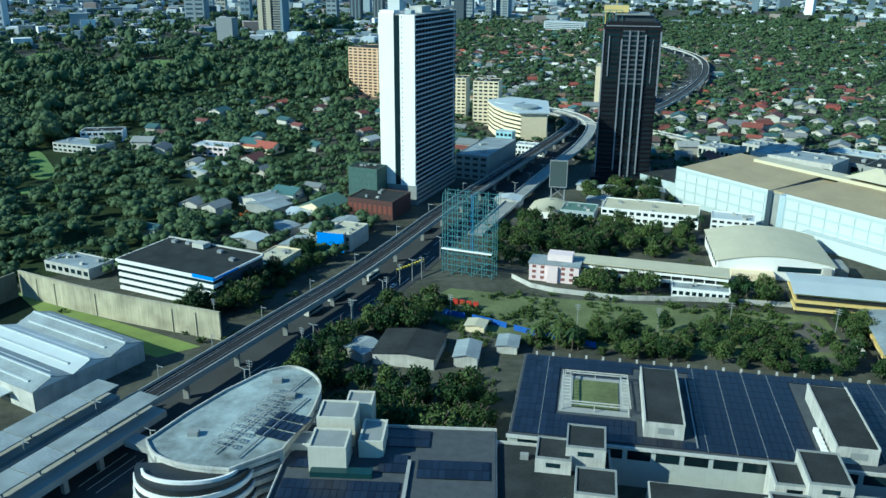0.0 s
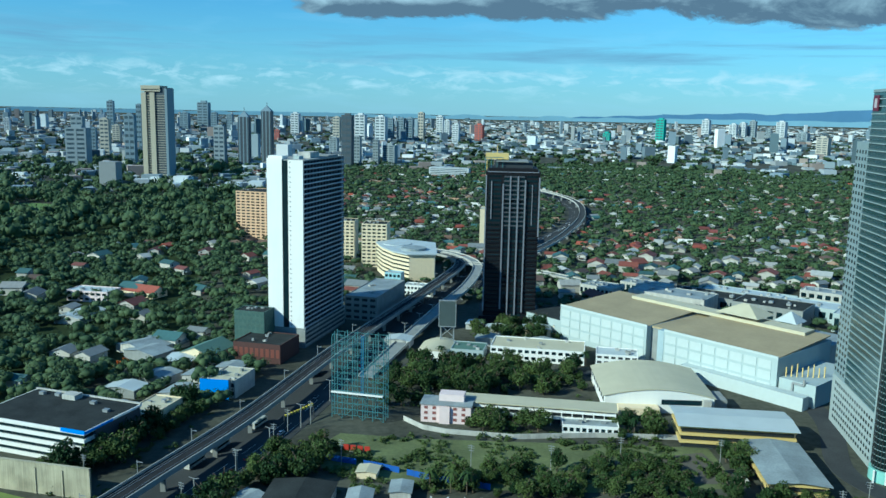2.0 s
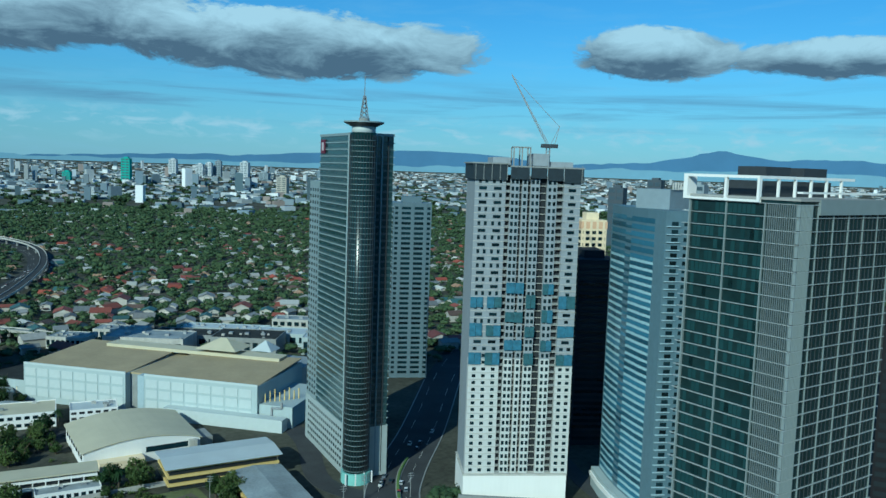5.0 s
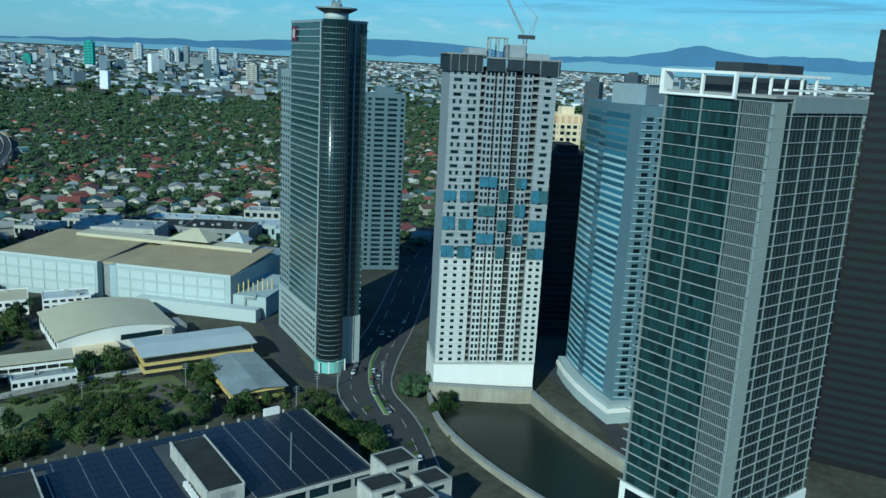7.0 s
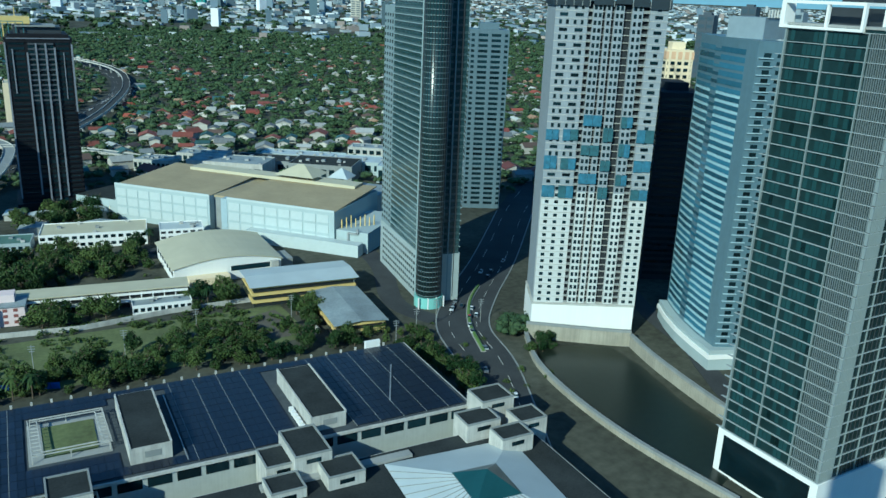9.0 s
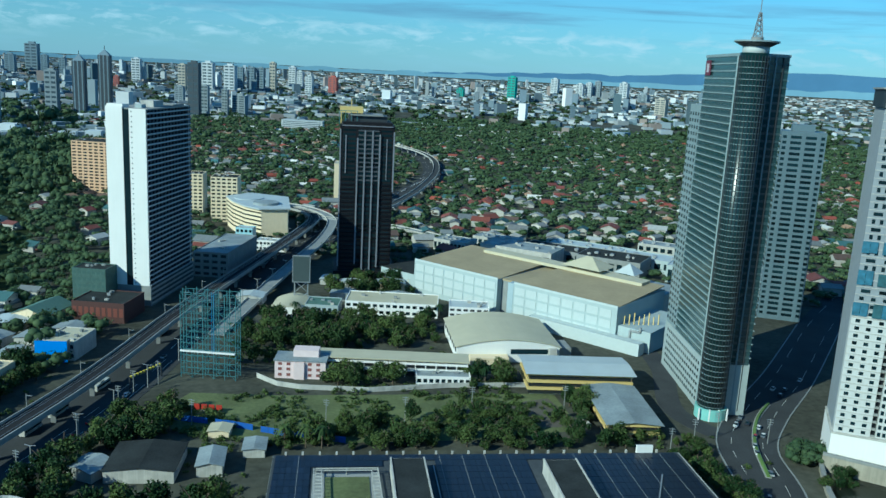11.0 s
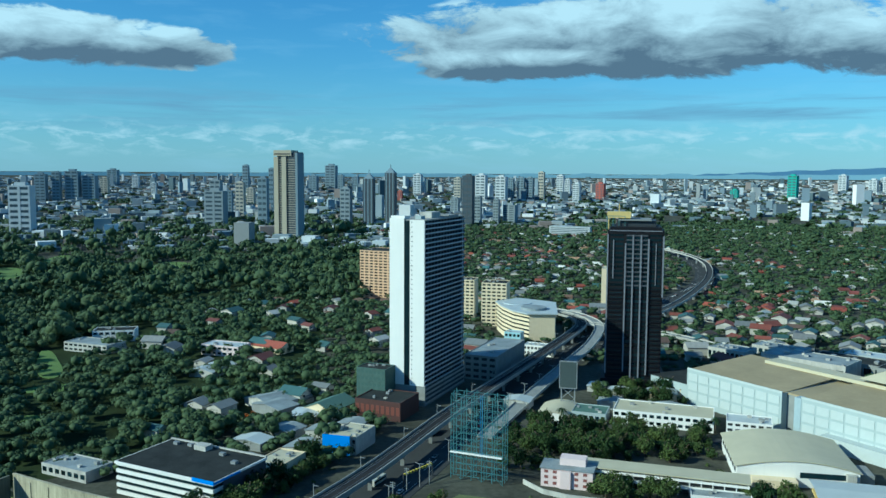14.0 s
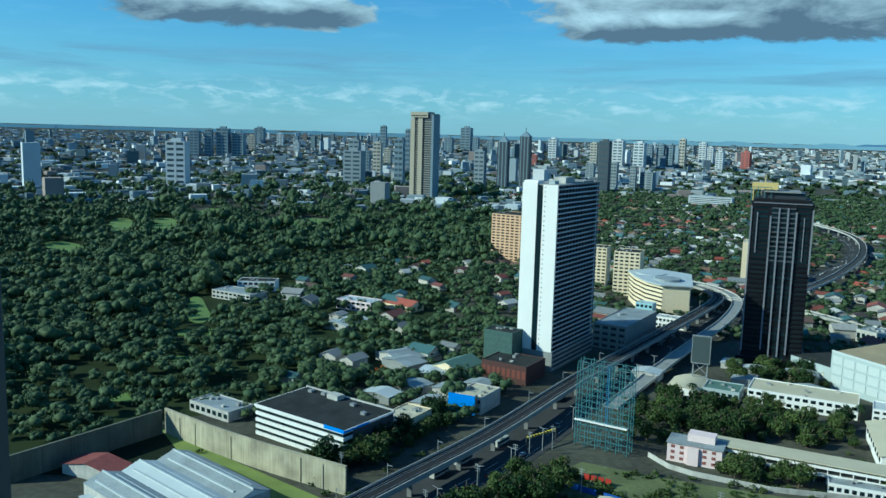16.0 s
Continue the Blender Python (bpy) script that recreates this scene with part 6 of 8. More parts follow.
flat_house("cream_slab", 158, 890, -12, 12, 30, 42, CREAM, ROOF_CREAM, "tall narrow cream slab", floors=4, cols=1, win=CREAM)


def curved_block():
    t = thing("curved_hotel", 0, 0, 0, 0, "cream building with a curved banded front and pale vaulted roof", "building")
    arc = [(84, 690), (62, 690), (50, 706), (42, 730), (38, 756), (60, 775), (92, 750)][::-1]
    part("wall", prism([(x, y) for x, y in arc][::-1], 0, 26), CREAM, t)
    for k in range(6):
        path = [Vector((x, y, 5 + 3.5 * k)) for x, y in ((61.5, 689.6), (49.4, 706), (41.4, 730), (37.4, 756))]
        part("window_band", sweep(path, [(-0.4, 0), (0.4, 0), (0.4, 0.9), (-0.4, 0.9)]), GLASS, t)
    part("roof", prism([(86, 688), (92, 752), (60, 777), (36.5, 757), (40.5, 729), (49, 704), (60, 688)], 26, 27), ROOF_WHITE, t)
    part("roof_drum", tube(11, 27, 29, 20, cx=68, cy=712), ROOF_STEEL, t)
    part("roof_curb", tube(13, 26.9, 27.6, 20, cx=56, cy=745), ROOF_WHITE, t)
    clear(63, 730, 38)


curved_block()
flat_house("glass_annex", 40, 672, -22, 14, 10, 14, mat("aqua_panel", (0.35, 0.55, 0.60), 0.4), ROOF_WHITE, "small aqua glazed annex", floors=3, cols=4)
flat_house("white_annex", 54, 650, -22, 24, 12, 8, WHITE, ROOF_WHITE, "white two-storey annex beside the railway", floors=2, cols=8)
clear(-15, 525, 34), clear(120, 580, 38), clear(262, 225, 40), clear(230, 320, 42), clear(240, 110, 44), clear(300, 190, 48)


# ---- steel frame tower, billboard, letters ----
def steel_frame():
    t = thing("steel_sign_frame", 10, 376, 0, -22, "tall open frame of teal steel tubes for a billboard", "frame")
    H_, nx, w, d = 42.0, 6, 26.0, 7.0
    for i in range(nx):
        x = -w / 2 + w * i / (nx - 1)
        for y in (0, d / 2, d):
            bars("post", [((x, y, 0), (x, y, H_ - (0 if y else 2)))], 0.3, STEEL_TEAL, t)
    for k in range(1, 15):
        z = H_ * k / 14 - 1
        for y in (0, d):
            bars("girt", [((-w / 2, y, z), (w / 2, y, z))], 0.2, STEEL_TEAL, t)
        for i in (0, 2, 3, 5):
            bars("tie", [((-w / 2 + w * i / (nx - 1), 0, z), (-w / 2 + w * i / (nx - 1), d, z))], 0.14, STEEL_TEAL, t)
    for i in range(nx - 1):
        x0, x1 = -w / 2 + w * i / (nx - 1), -w / 2 + w * (i + 1) / (nx - 1)
        for k in range(7):
            z = H_ * k / 7
            a, b = (x0, x1) if (k + i) % 2 else (x1, x0)
            bars("brace", [((a, 0, z), (b, 0, z + 5))], 0.14, STEEL_TEAL, t)
            bars("brace", [((a, d, z), (b, d, z + 5))], 0.14, STEEL_TEAL, t)
    boxes("catwalk", [(-w / 2, -1.6, 13.0, w / 2, -0.2, 13.5)], WHITE, t, "white catwalk")
    bars("ladder", [((2, -0.4, 13), (2, -0.4, H_)), ((3, -0.4, 13), (3, -0.4, H_))], 0.22, mat("ladder_blue", (0.03, 0.16, 0.34), 0.5), t, "blue ladder")
    clear(10, 378, 16)
    b = thing("billboard", 68, 488, 0, -10, "blank dark grey billboard on a steel frame", "billboard")
    boxes("panel", [(-5, 0, 16, 5, 0.8, 32)], mat("dark_board", (0.06, 0.08, 0.08), 0.6, var=0.1), b)
    boxes("rim", [(-5.4, -0.1, 31.8, 5.4, 0.9, 32.5), (-5.4, -0.1, 15.5, 5.4, 0.9, 16.1), (-5.4, -0.1, 16.1, -4.9, 0.9, 31.8), (4.9, -0.1, 16.1, 5.4, 0.9, 31.8)], STEEL, b)
    bars("post", [((-4, 1.5, 0), (-4, 1.5, 30))], 0.8, STEEL, b)
    bars("post", [((4, 1.5, 0), (4, 1.5, 30))], 0.8, STEEL, b)
    bars("brace", [((-4, 1.5, 2), (4, 1.5, 9)), ((4, 1.5, 2), (-4, 1.5, 9)), ((-4, 1.5, 9), (4, 1.5, 16)), ((4, 1.5, 9), (-4, 1.5, 16))], 0.35, STEEL, b)
    s = thing("lot_sign", 3, 340, 0, -20, "row of large red standing sign shapes on the grass", "sign")
    for k in range(4):
        boxes("sign_shape", [(3.2 * k, 0, 0.4, 3.2 * k + 2.4, 0.6, 3.0)], RED, s)
    boxes("sign_base", [(-0.5, -0.3, 0, 13, 1, 0.4)], CONCRETE, s)
    f = thing("lot_fence", 0, 0, 0, 0, "bright blue sheet fence along the vacant lot", "fence")
    pts = [(-12, 335), (17, 321), (37, 308), (60, 297)]
    for i in range(3):
        a, c = Vector((*pts[i], 0)), Vector((*pts[i + 1], 0))
        n = int((c - a).length / 3)
        for k in range(n):
            if (k * 7 + i) % 9 == 4:
                continue
            p0, p1 = a.lerp(c, k / n), a.lerp(c, (k + 0.96) / n)
            part("fence_sheet", sweep([p0, p1], [(-0.06, 0), (0.06, 0), (0.06, 2.6), (-0.06, 2.6)]), mat("fence_blue", (0.02, 0.09, 0.38), 0.6) if (i, k) == (0, 0) else bpy.data.materials["fence_blue"], f)


steel_frame()
for i, (x, y, w, d, h, rot) in enumerate(((-28, 282, 24, 22, 5, -12), (-41, 290, 12, 11, 4, -40), (3, 280, 9, 14, 4.5, -8))):
    shed("old_shed", x, y, rot, w, d, h, 1.2, WHITE_WALL, [ROOF_DARK, ROOF_STEEL, ROOF_STEEL][i], "old low shed with a rusty dark roof", category="shed")


# ---- canal banks ----
def banks():
    t = thing("canal_bank", 0, 0, 0, 0, "stained concrete canal wall with a pale parapet", "wall")
    stain = mat("bank_concrete", (0.30, 0.28, 0.22), 0.9, var=0.35, scale=0.12, streak=0.3)
    for pts, h in ([(238, 238), (262, 213), (270, 206)], 6.5), ([(270, 206), (262, 188), (254, 165), (247, 140), (244, 118)], 5.0), ([(205, 110), (206, 150), (212, 185), (222, 214), (238, 238)], 2.0):
        path = smooth_path([(x, y, 0) for x, y in pts], 6)
        part("bank_wall", sweep(path, [(-0.6, 0), (0.6, 0), (0.6, h), (-0.6, h)]), stain, t)
        part("bank_rim", sweep(path, [(-0.8, h), (0.8, h), (0.8, h + 1.0), (-0.8, h + 1.0)]), GREYWALL, t)


banks()

# small shops and sheds along the avenue
rs_ = random.Random(31)
for x, y, w, d, h, rot in ((-88, 408, 14, 16, 5, -22), (-82, 436, 18, 12, 5, -22), (-104, 440, 16, 14, 4.5, -30), (-66, 446, 14, 12, 6, -22), (-98, 462, 16, 18, 4.5, -10), (-118, 420, 18, 12, 4.5, -22), (-112, 392, 12, 10, 4, -22), (-124, 486, 24, 16, 5, -35),
                           (30, 500, 16, 12, 5, -20), (88, 500, 14, 12, 5, -20), (120, 486, 16, 10, 6, -20), (-70, 236, 10, 8, 4, -24), (20, 292, 8, 10, 3.5, -10), (8, 312, 8, 7, 3, -15), (100, 528, 14, 10, 4, -11), (124, 520, 18, 12, 5, -11), (146, 526, 12, 14, 6, -30), (88, 540, 10, 12, 4, -20)):
    shed("shop_shed", x, y, rot, w, d, h, w * 0.08, rs_.choice([WHITE_WALL, CREAM, GREYWALL]), rs_.choice([ROOF_STEEL, ROOF_WHITE, ROOF_CREAM, ROOF_STEEL]), "small roadside shed with a low metal roof", category="shed")

# ---- far towers: paint, azimuth, width in degrees, distance, elevation of the top ----
FAR_A = [
    ('white', -28.3, 1.6, 2012, -0.91), ('blue', -27.1, 0.8, 3543, -0.19), ('blue', -26.2, 0.6, 3538, -0.08), ('blue', -25.3, 1.0, 3533, 0.0), ('blue', -24.3, 1.0, 3527, -0.28),
    ('cream', -23.4, 0.6, 3844, -0.43), ('blue', -22.9, 0.8, 4245, 0.09), ('white', -21.5, 0.5, 4110, -0.27), ('white', -20.4, 0.4, 3784, -0.72), ('grey', -16.6, 1.6, 2152, -1.28),
    ('grey', -16.5, 0.9, 2446, -0.55), ('blue', -15.6, 0.5, 2580, -1.28), ('cream', -14.9, 0.7, 2773, -0.7), ('cream', -14.2, 0.6, 3276, -1.09), ('blue', -14.5, 0.5, 3836, 0.45),
    ('blue', -13.4, 0.8, 2137, -0.39), ('blue', -12.8, 0.4, 2993, 0.27), ('blue', -8.8, 0.9, 4071, 0.49)]
FAR_B = [
    ('grey', -7.8, 0.9, 2217, -1.07), ('blue', -10.0, 0.7, 3983, -0.22), ('blue', -8.1, 0.5, 3987, -0.17), ('blue', -7.1, 0.5, 3990, -0.28), ('white', -2.8, 0.7, 3807, -0.1), ('red', -4.0, 0.4, 3517, -1.24),
    ('cream', 0.0, 0.6, 3450, -0.32), ('dark', 0.7, 0.9, 2244, -0.15), ('white', 1.6, 0.9, 3545, -0.11), ('white', 3.0, 0.9, 3468, -0.22), ('blue', 3.7, 0.5, 3615, -0.33), ('blue', 4.4, 0.6, 3620, -0.29),
    ('blue', 5.0, 0.6, 3625, -0.28), ('cream', 5.8, 0.5, 3631, 0.11), ('white', 7.1, 0.6, 3865, -0.12), ('white', 7.6, 0.5, 3785, -0.38), ('white', 8.2, 0.6, 3510, -0.65), ('red', 9.8, 0.7, 3664, -0.64)]
FAR_C = [
    ('grey', 2.7, 0.5, 2333, -1.79), ('grey', 3.6, 1.1, 2340, -2.17), ('grey', 1.4, 0.6, 2324, -1.6), ('grey', -0.2, 0.7, 2878, -1.73), ('green', 18.5, 0.6, 3759, -0.99), ('white', 16.7, 0.3, 3737, -0.98),
    ('green', 22.0, 0.7, 3754, -0.02), ('white', 24.9, 0.6, 4197, 0.0), ('white', 26.6, 0.6, 4077, -0.25), ('white', 27.2, 0.5, 4096, -0.15), ('grey', 27.8, 0.5, 4117, -0.01), ('white', 29.5, 0.7, 4120, -0.04),
    ('grey', 28.8, 0.4, 4038, -0.54), ('grey', 30.8, 0.8, 3997, -0.71), ('cream', 32.0, 0.9, 3308, -0.96), ('dark', 57.5, 1.2, 1500, -0.3), ('dark', 55.0, 1.3, 1600, -0.9), ('grey', 60.2, 1.4, 1500, -0.5)]
# whites, greys and blues are muted bluish: aerial haze mixed into the tower colours
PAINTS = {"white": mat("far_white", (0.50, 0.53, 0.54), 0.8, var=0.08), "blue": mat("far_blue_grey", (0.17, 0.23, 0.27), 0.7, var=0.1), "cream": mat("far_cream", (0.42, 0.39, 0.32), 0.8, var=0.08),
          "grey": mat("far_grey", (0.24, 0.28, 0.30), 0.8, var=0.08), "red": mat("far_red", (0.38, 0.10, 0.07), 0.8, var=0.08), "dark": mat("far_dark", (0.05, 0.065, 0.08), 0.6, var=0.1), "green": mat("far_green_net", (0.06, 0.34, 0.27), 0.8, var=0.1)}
NAMES = {"white": "white apartment tower in the distant city", "blue": "blue-grey apartment tower in the distant city", "cream": "cream apartment tower in the distant city",
         "grey": "grey concrete tower in the distant city", "red": "brick-red tower in the distant city", "dark": "dark glass tower in the distant city", "green": "distant tower wrapped in green netting"}


def far_tower(paint, az, width, d, top, floors=9):
    a = radians(az)
    w = 2 * d * math.tan(radians(width / 2)) * 0.8
    x, y = d * math.sin(a), d * math.cos(a)
    z = ground_z(x, y)
    h = EYE + d * math.tan(radians(top)) - z
    t = thing("distant_tower", x, y, z, -az - 20, NAMES[paint], "tower", "distant skyline")
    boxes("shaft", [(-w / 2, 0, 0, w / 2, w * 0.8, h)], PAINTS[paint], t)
    step = h / floors
    me = mesh_of("window_band", *box_geo([(-w * 0.42, -0.25, 0, w * 0.42, 0.2, step * 0.45)]), CITY_GLASS)
    for i in range(floors):
        hang(new("window_band", me), t).matrix_basis = pose(0, 0, step * (i + 0.3))
    boxes("pier", [(-w * 0.06, -0.5, 0, w * 0.06, 0.3, h)], PAINTS[paint], t)
    boxes("roof_room", [(-w * 0.25, w * 0.2, h, w * 0.25, w * 0.6, h + w * 0.16)], PAINTS[paint], t)
    return t, w, h


for row in FAR_A + FAR_B + FAR_C:
    far_tower(*row)


def landmark():
    a, d = radians(-11.8), 1774.0
    t = thing("unfinished_concrete_tower", d * math.sin(a), d * math.cos(a), 0, -12, "tall tan concrete tower under construction with dark glass sides", "tower")
    h = EYE + d * math.tan(radians(1.5))
    tan = mat("tan_concrete", (0.40, 0.36, 0.27), 0.85, var=0.12)
    boxes("shaft", [(-20, 0, 0, 26, 34, h - 4)], PAINTS["dark"], t)
    boxes("wing", [(-26, -3, 0, -16, 30, h - 14)], tan, t)
    boxes("wing", [(-8, -3, 0, 2, 30, h - 14)], tan, t)
    boxes("corner", [(22, -1, 0, 27, 34, h - 6)], PAINTS["blue"], t)
    boxes("podium", [(-30, -8, 0, 34, 40, 9)], PAINTS["white"], t)
    me = mesh_of("floor_slab", *box_geo([(-16, -1.6, 0, -8, 0.2, 1.4), (2, -0.8, 0, 22, 0.2, 1.0)]), tan)
    for i in range(34):
        hang(new("floor_slab", me), t).matrix_basis = pose(0, 0, 8 + i * (h - 24) / 34)
    boxes("crown", [(-26, -3, h - 12, 14, 34, h)], tan, t)
    boxes("crown_slot", [(-24, -3.3, h - 9, 12, -2.9, h - 7)], OPENING_SHADE, t)
    for az, d, top in ((-6.2, 2218, -0.1), (-4.7, 2294, 0.3)):
        a = radians(az)
        s = thing("spired_tower", d * math.sin(a), d * math.cos(a), 0, -az - 15, "dark tower with a pointed crown", "tower", "distant skyline")
        h = EYE + d * math.tan(radians(top)) - 12
        boxes("shaft", [(-14, 0, 0, 14, 26, h)], PAINTS["dark"], s)
        part("crown", ([(-14, 0, h), (14, 0, h), (14, 26, h), (-14, 26, h), (0, 13, h + 16)], [(0, 1, 4), (1, 2, 4), (2, 3, 4), (3, 0, 4)]), PAINTS["blue"], s)
        for k in range(3):
            boxes("pier", [(-11 + 9.5 * k, -0.5, 0, -8 + 9.5 * k, 0.3, h)], PAINTS["blue"], s)
        bars("spire", [((0, 13, h + 14), (0, 13, h + 24))], 1.2, DARK_STEEL, s)
    a = radians(7.6)
    w = thing("long_white_block", 1946 * math.sin(a) - 40, 1946 * math.cos(a), 0, -22, "long white institutional block among trees", "building")
    boxes("wall", [(0, 0, 0, 96, 20, 22)], PAINTS["white"], w)
    for k in range(5):
        boxes("window_band", [(3, -0.3, 2 + 4 * k, 93, 0.2, 3.6 + 4 * k)], CITY_GLASS, w)
    boxes("roof", [(-0.5, -0.5, 22, 96.5, 20.5, 22.6)], ROOF_WHITE, w)


landmark()
flat_house("grey_block", 190, 1010, -14, 26, 20, 22, PAINTS["grey"], ROOF_WHITE, "grey mid-rise block beside the highway", floors=6, cols=6)
flat_house("white_mid_block", 235, 1120, -20, 40, 20, 20, WHITE, ROOF_WHITE, "white mid-rise block beside the highway", floors=5, cols=8)


# ---- what is too much to count: far city, village houses, woods ----
def in_lane(x, y):
    for (x0, y0), (x1, y1) in zip(AVENUE, AVENUE[1:]):
        dx, dy = x1 - x0, y1 - y0
        u = max(0.0, min(1.0, ((x - x0) * dx + (y - y0) * dy) / (dx * dx + dy * dy)))
        if math.hypot(x - x0 - u * dx, y - y0 - u * dy) < 21:
            return True
    return False


def on_fairway(x, y):
    for fx, fy, rx, ry, rot in FAIRWAYS:
        c, s = math.cos(radians(rot)), math.sin(radians(rot))
        u, v = (x - fx) * c - (y - fy) * s, (x - fx) * s + (y - fy) * c
        if (u / rx) ** 2 + (v / ry) ** 2 < 1.1:
            return True
    return False


CELLS = {}
for tx, ty, tr in TAKEN:
    for i in range(int((tx - tr) // 40), int((tx + tr) // 40) + 1):
        for j in range(int((ty - tr) // 40), int((ty + tr) // 40) + 1):
            CELLS.setdefault((i, j), []).append((tx, ty, tr))


def free(x, y, r=3.0):
    if in_lane(x, y):
        return False
    return all(math.hypot(x - a, y - b) > c + r for a, b, c in CELLS.get((int(x // 40), int(y // 40)), ()))


def take(x, y, r):
    for i in range(int((x - r) // 40), int((x + r) // 40) + 1):
        for j in range(int((y - r) // 40), int((y + r) // 40) + 1):
            CELLS.setdefault((i, j), []).append((x, y, r))


def np_object(name, V, F, material, label, category, smooth=False):
    """A large mesh straight from arrays; all faces with the same number of corners."""
    me = bpy.data.meshes.new(name)
    n, k = F.shape
    me.vertices.add(len(V))
    me.vertices.foreach_set("co", V.astype(np.float32).ravel())
    me.loops.add(n * k)
    me.loops.foreach_set("vertex_index", F.astype(np.int32).ravel())
    me.polygons.add(n)
    me.polygons.foreach_set("loop_start", np.arange(0, n * k, k, dtype=np.int32))
    me.update(calc_edges=True)
    me.validate()
    me.materials.append(material)
    if smooth:
        me.shade_smooth()
    else:
        me.shade_flat()
    return tagged(new(name, me), label, category, kind="stuff")


def scatter(template_v, template_f, spots):
    """Copies of a template at rows of x, y, z, turn, scale across, scale up."""
    tv, tf = np.array(template_v, float), np.array(template_f, int)
    s = np.array(spots, float)
    c, n = np.cos(s[:, 3]), np.sin(s[:, 3])
    x = tv[None, :, 0] * s[:, 4, None]
    y = tv[None, :, 1] * (s[:, 6, None] if s.shape[1] > 6 else s[:, 4, None])
    V = np.stack([x * c[:, None] - y * n[:, None] + s[:, 0, None], x * n[:, None] + y * c[:, None] + s[:, 1, None], tv[None, :, 2] * s[:, 5, None] + s[:, 2, None]], -1).reshape(-1, 3)
    F = (tf[None] + (np.arange(len(s)) * len(tv))[:, None, None]).reshape(-1, tf.shape[1])
    return V, F


rc = random.Random(21)
UB_V, UB_F = box_geo([(-0.5, -0.5, -0.3, 0.5, 0.5, 1)])
spots = []
while len(spots) < 15000:
    az = rc.uniform(-46, 84)
    D = 1500 * math.exp(rc.random() ** 0.85 * 3.3)
    near_edge = 1510 if az < -2 else 2150
    if az > 8 and D < 3000 and rc.random() < 0.75:
        continue
    if D < near_edge or (-40 < az < -20 and D < 1640):
        continue
    d = D if D <= 2400 else 2400 + 2500 * (1 - 2400 / D)
    if d > 4640:
        continue
    k = d / D
    a = radians(az)
    x, y = d * math.sin(a), d * math.cos(a)
    w = rc.uniform(10, 30) * (1 + D / 9000)
    h = rc.choice([5, 6, 7, 8, 9, 12, 16]) * rc.uniform(0.8, 1.3)
    if rc.random() < 0.035 and az < 35:
        h *= rc.uniform(2.5, 5)
    spots.append((x, y, ground_z(x, y), -a + rc.uniform(-0.5, 0.5), w * k, h * k, w * k * rc.uniform(0.5, 1.1)))
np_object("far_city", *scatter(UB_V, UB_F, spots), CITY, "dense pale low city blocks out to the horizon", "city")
# random far high-rises
spots = []
for i in range(170):
    az = rc.gauss(-8, 14) if i < 130 else rc.uniform(15, 75)
    D = rc.uniform(4200, 16000)
    d = 2400 + 2500 * (1 - 2400 / D)
    k, a = d / D, radians(az)
    x, y = d * math.sin(a), d * math.cos(a)
    w = rc.uniform(22, 45)
    spots.append((x, y, ground_z(x, y), -a + rc.uniform(-0.6, 0.6), w * k, rc.uniform(45, 120) * k, w * k * 0.8))
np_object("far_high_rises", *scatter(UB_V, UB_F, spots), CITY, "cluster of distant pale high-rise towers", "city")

# village houses
quads = lambda g: ([v for v in g[0]], [f for f in g[1] if len(f) == 4])
near_houses = []


def village(x, y):
    az, d = math.degrees(math.atan2(x, y)), math.hypot(x, y)
    if d > 2250 or az < -40 or az > 80:
        return 0.0
    if az > 13:
        return (0.46 + 0.6 * noise.noise(Vector((x * 0.008, y * 0.008, 4)))) * (1.0 if d < 1080 else 0.45) if d > 640 else 0.0
    if az > -6:
        return 0.42 + 0.5 * noise.noise(Vector((x * 0.01, y * 0.01, 4))) if d > 640 else 0.0
    # the wooded side: houses thin out away from the avenue
    if az < -22:
        return 0.0
    if x > -330 and y < 900 and d > 400:
        return 0.11
    if y < 1000 and az > -16 and d > 420:
        return 0.12
    return 0.0


cand = []
yy = 380.0
while yy < 2250:
    xx = -350.0
    while xx < 2150:
        cand.append((xx + rc.uniform(-9, 9), yy + rc.uniform(-9, 9)))
        xx += 19 if yy < 1500 else 24
    yy += 19 if yy < 1500 else 24
for x, y in cand:
    if rc.random() > village(x, y) or not free(x, y, 9):
        continue
    w, d, h = rc.uniform(8, 14), rc.uniform(9, 16), rc.uniform(4.5, 7)
    rot = -21 + 40 * noise.noise(Vector((x * 0.004, y * 0.004, 9))) + rc.choice([0, 90, 180, 90, rc.uniform(-40, 40)])
    near_houses.append((math.hypot(x, y), x, y, w, d, h, rot))
    take(x, y, 0.42 * max(w, d))
    if x < -40:
        take(x * (1 - 11 / math.hypot(x, y)), y * (1 - 11 / math.hypot(x, y)), 7)
near_houses.sort()
HOUSE_WALL_ONE = mat("plaster_wall", (0.45, 0.43, 0.38), 0.85, var=0.12, rand=0.2)
house_kinds = []
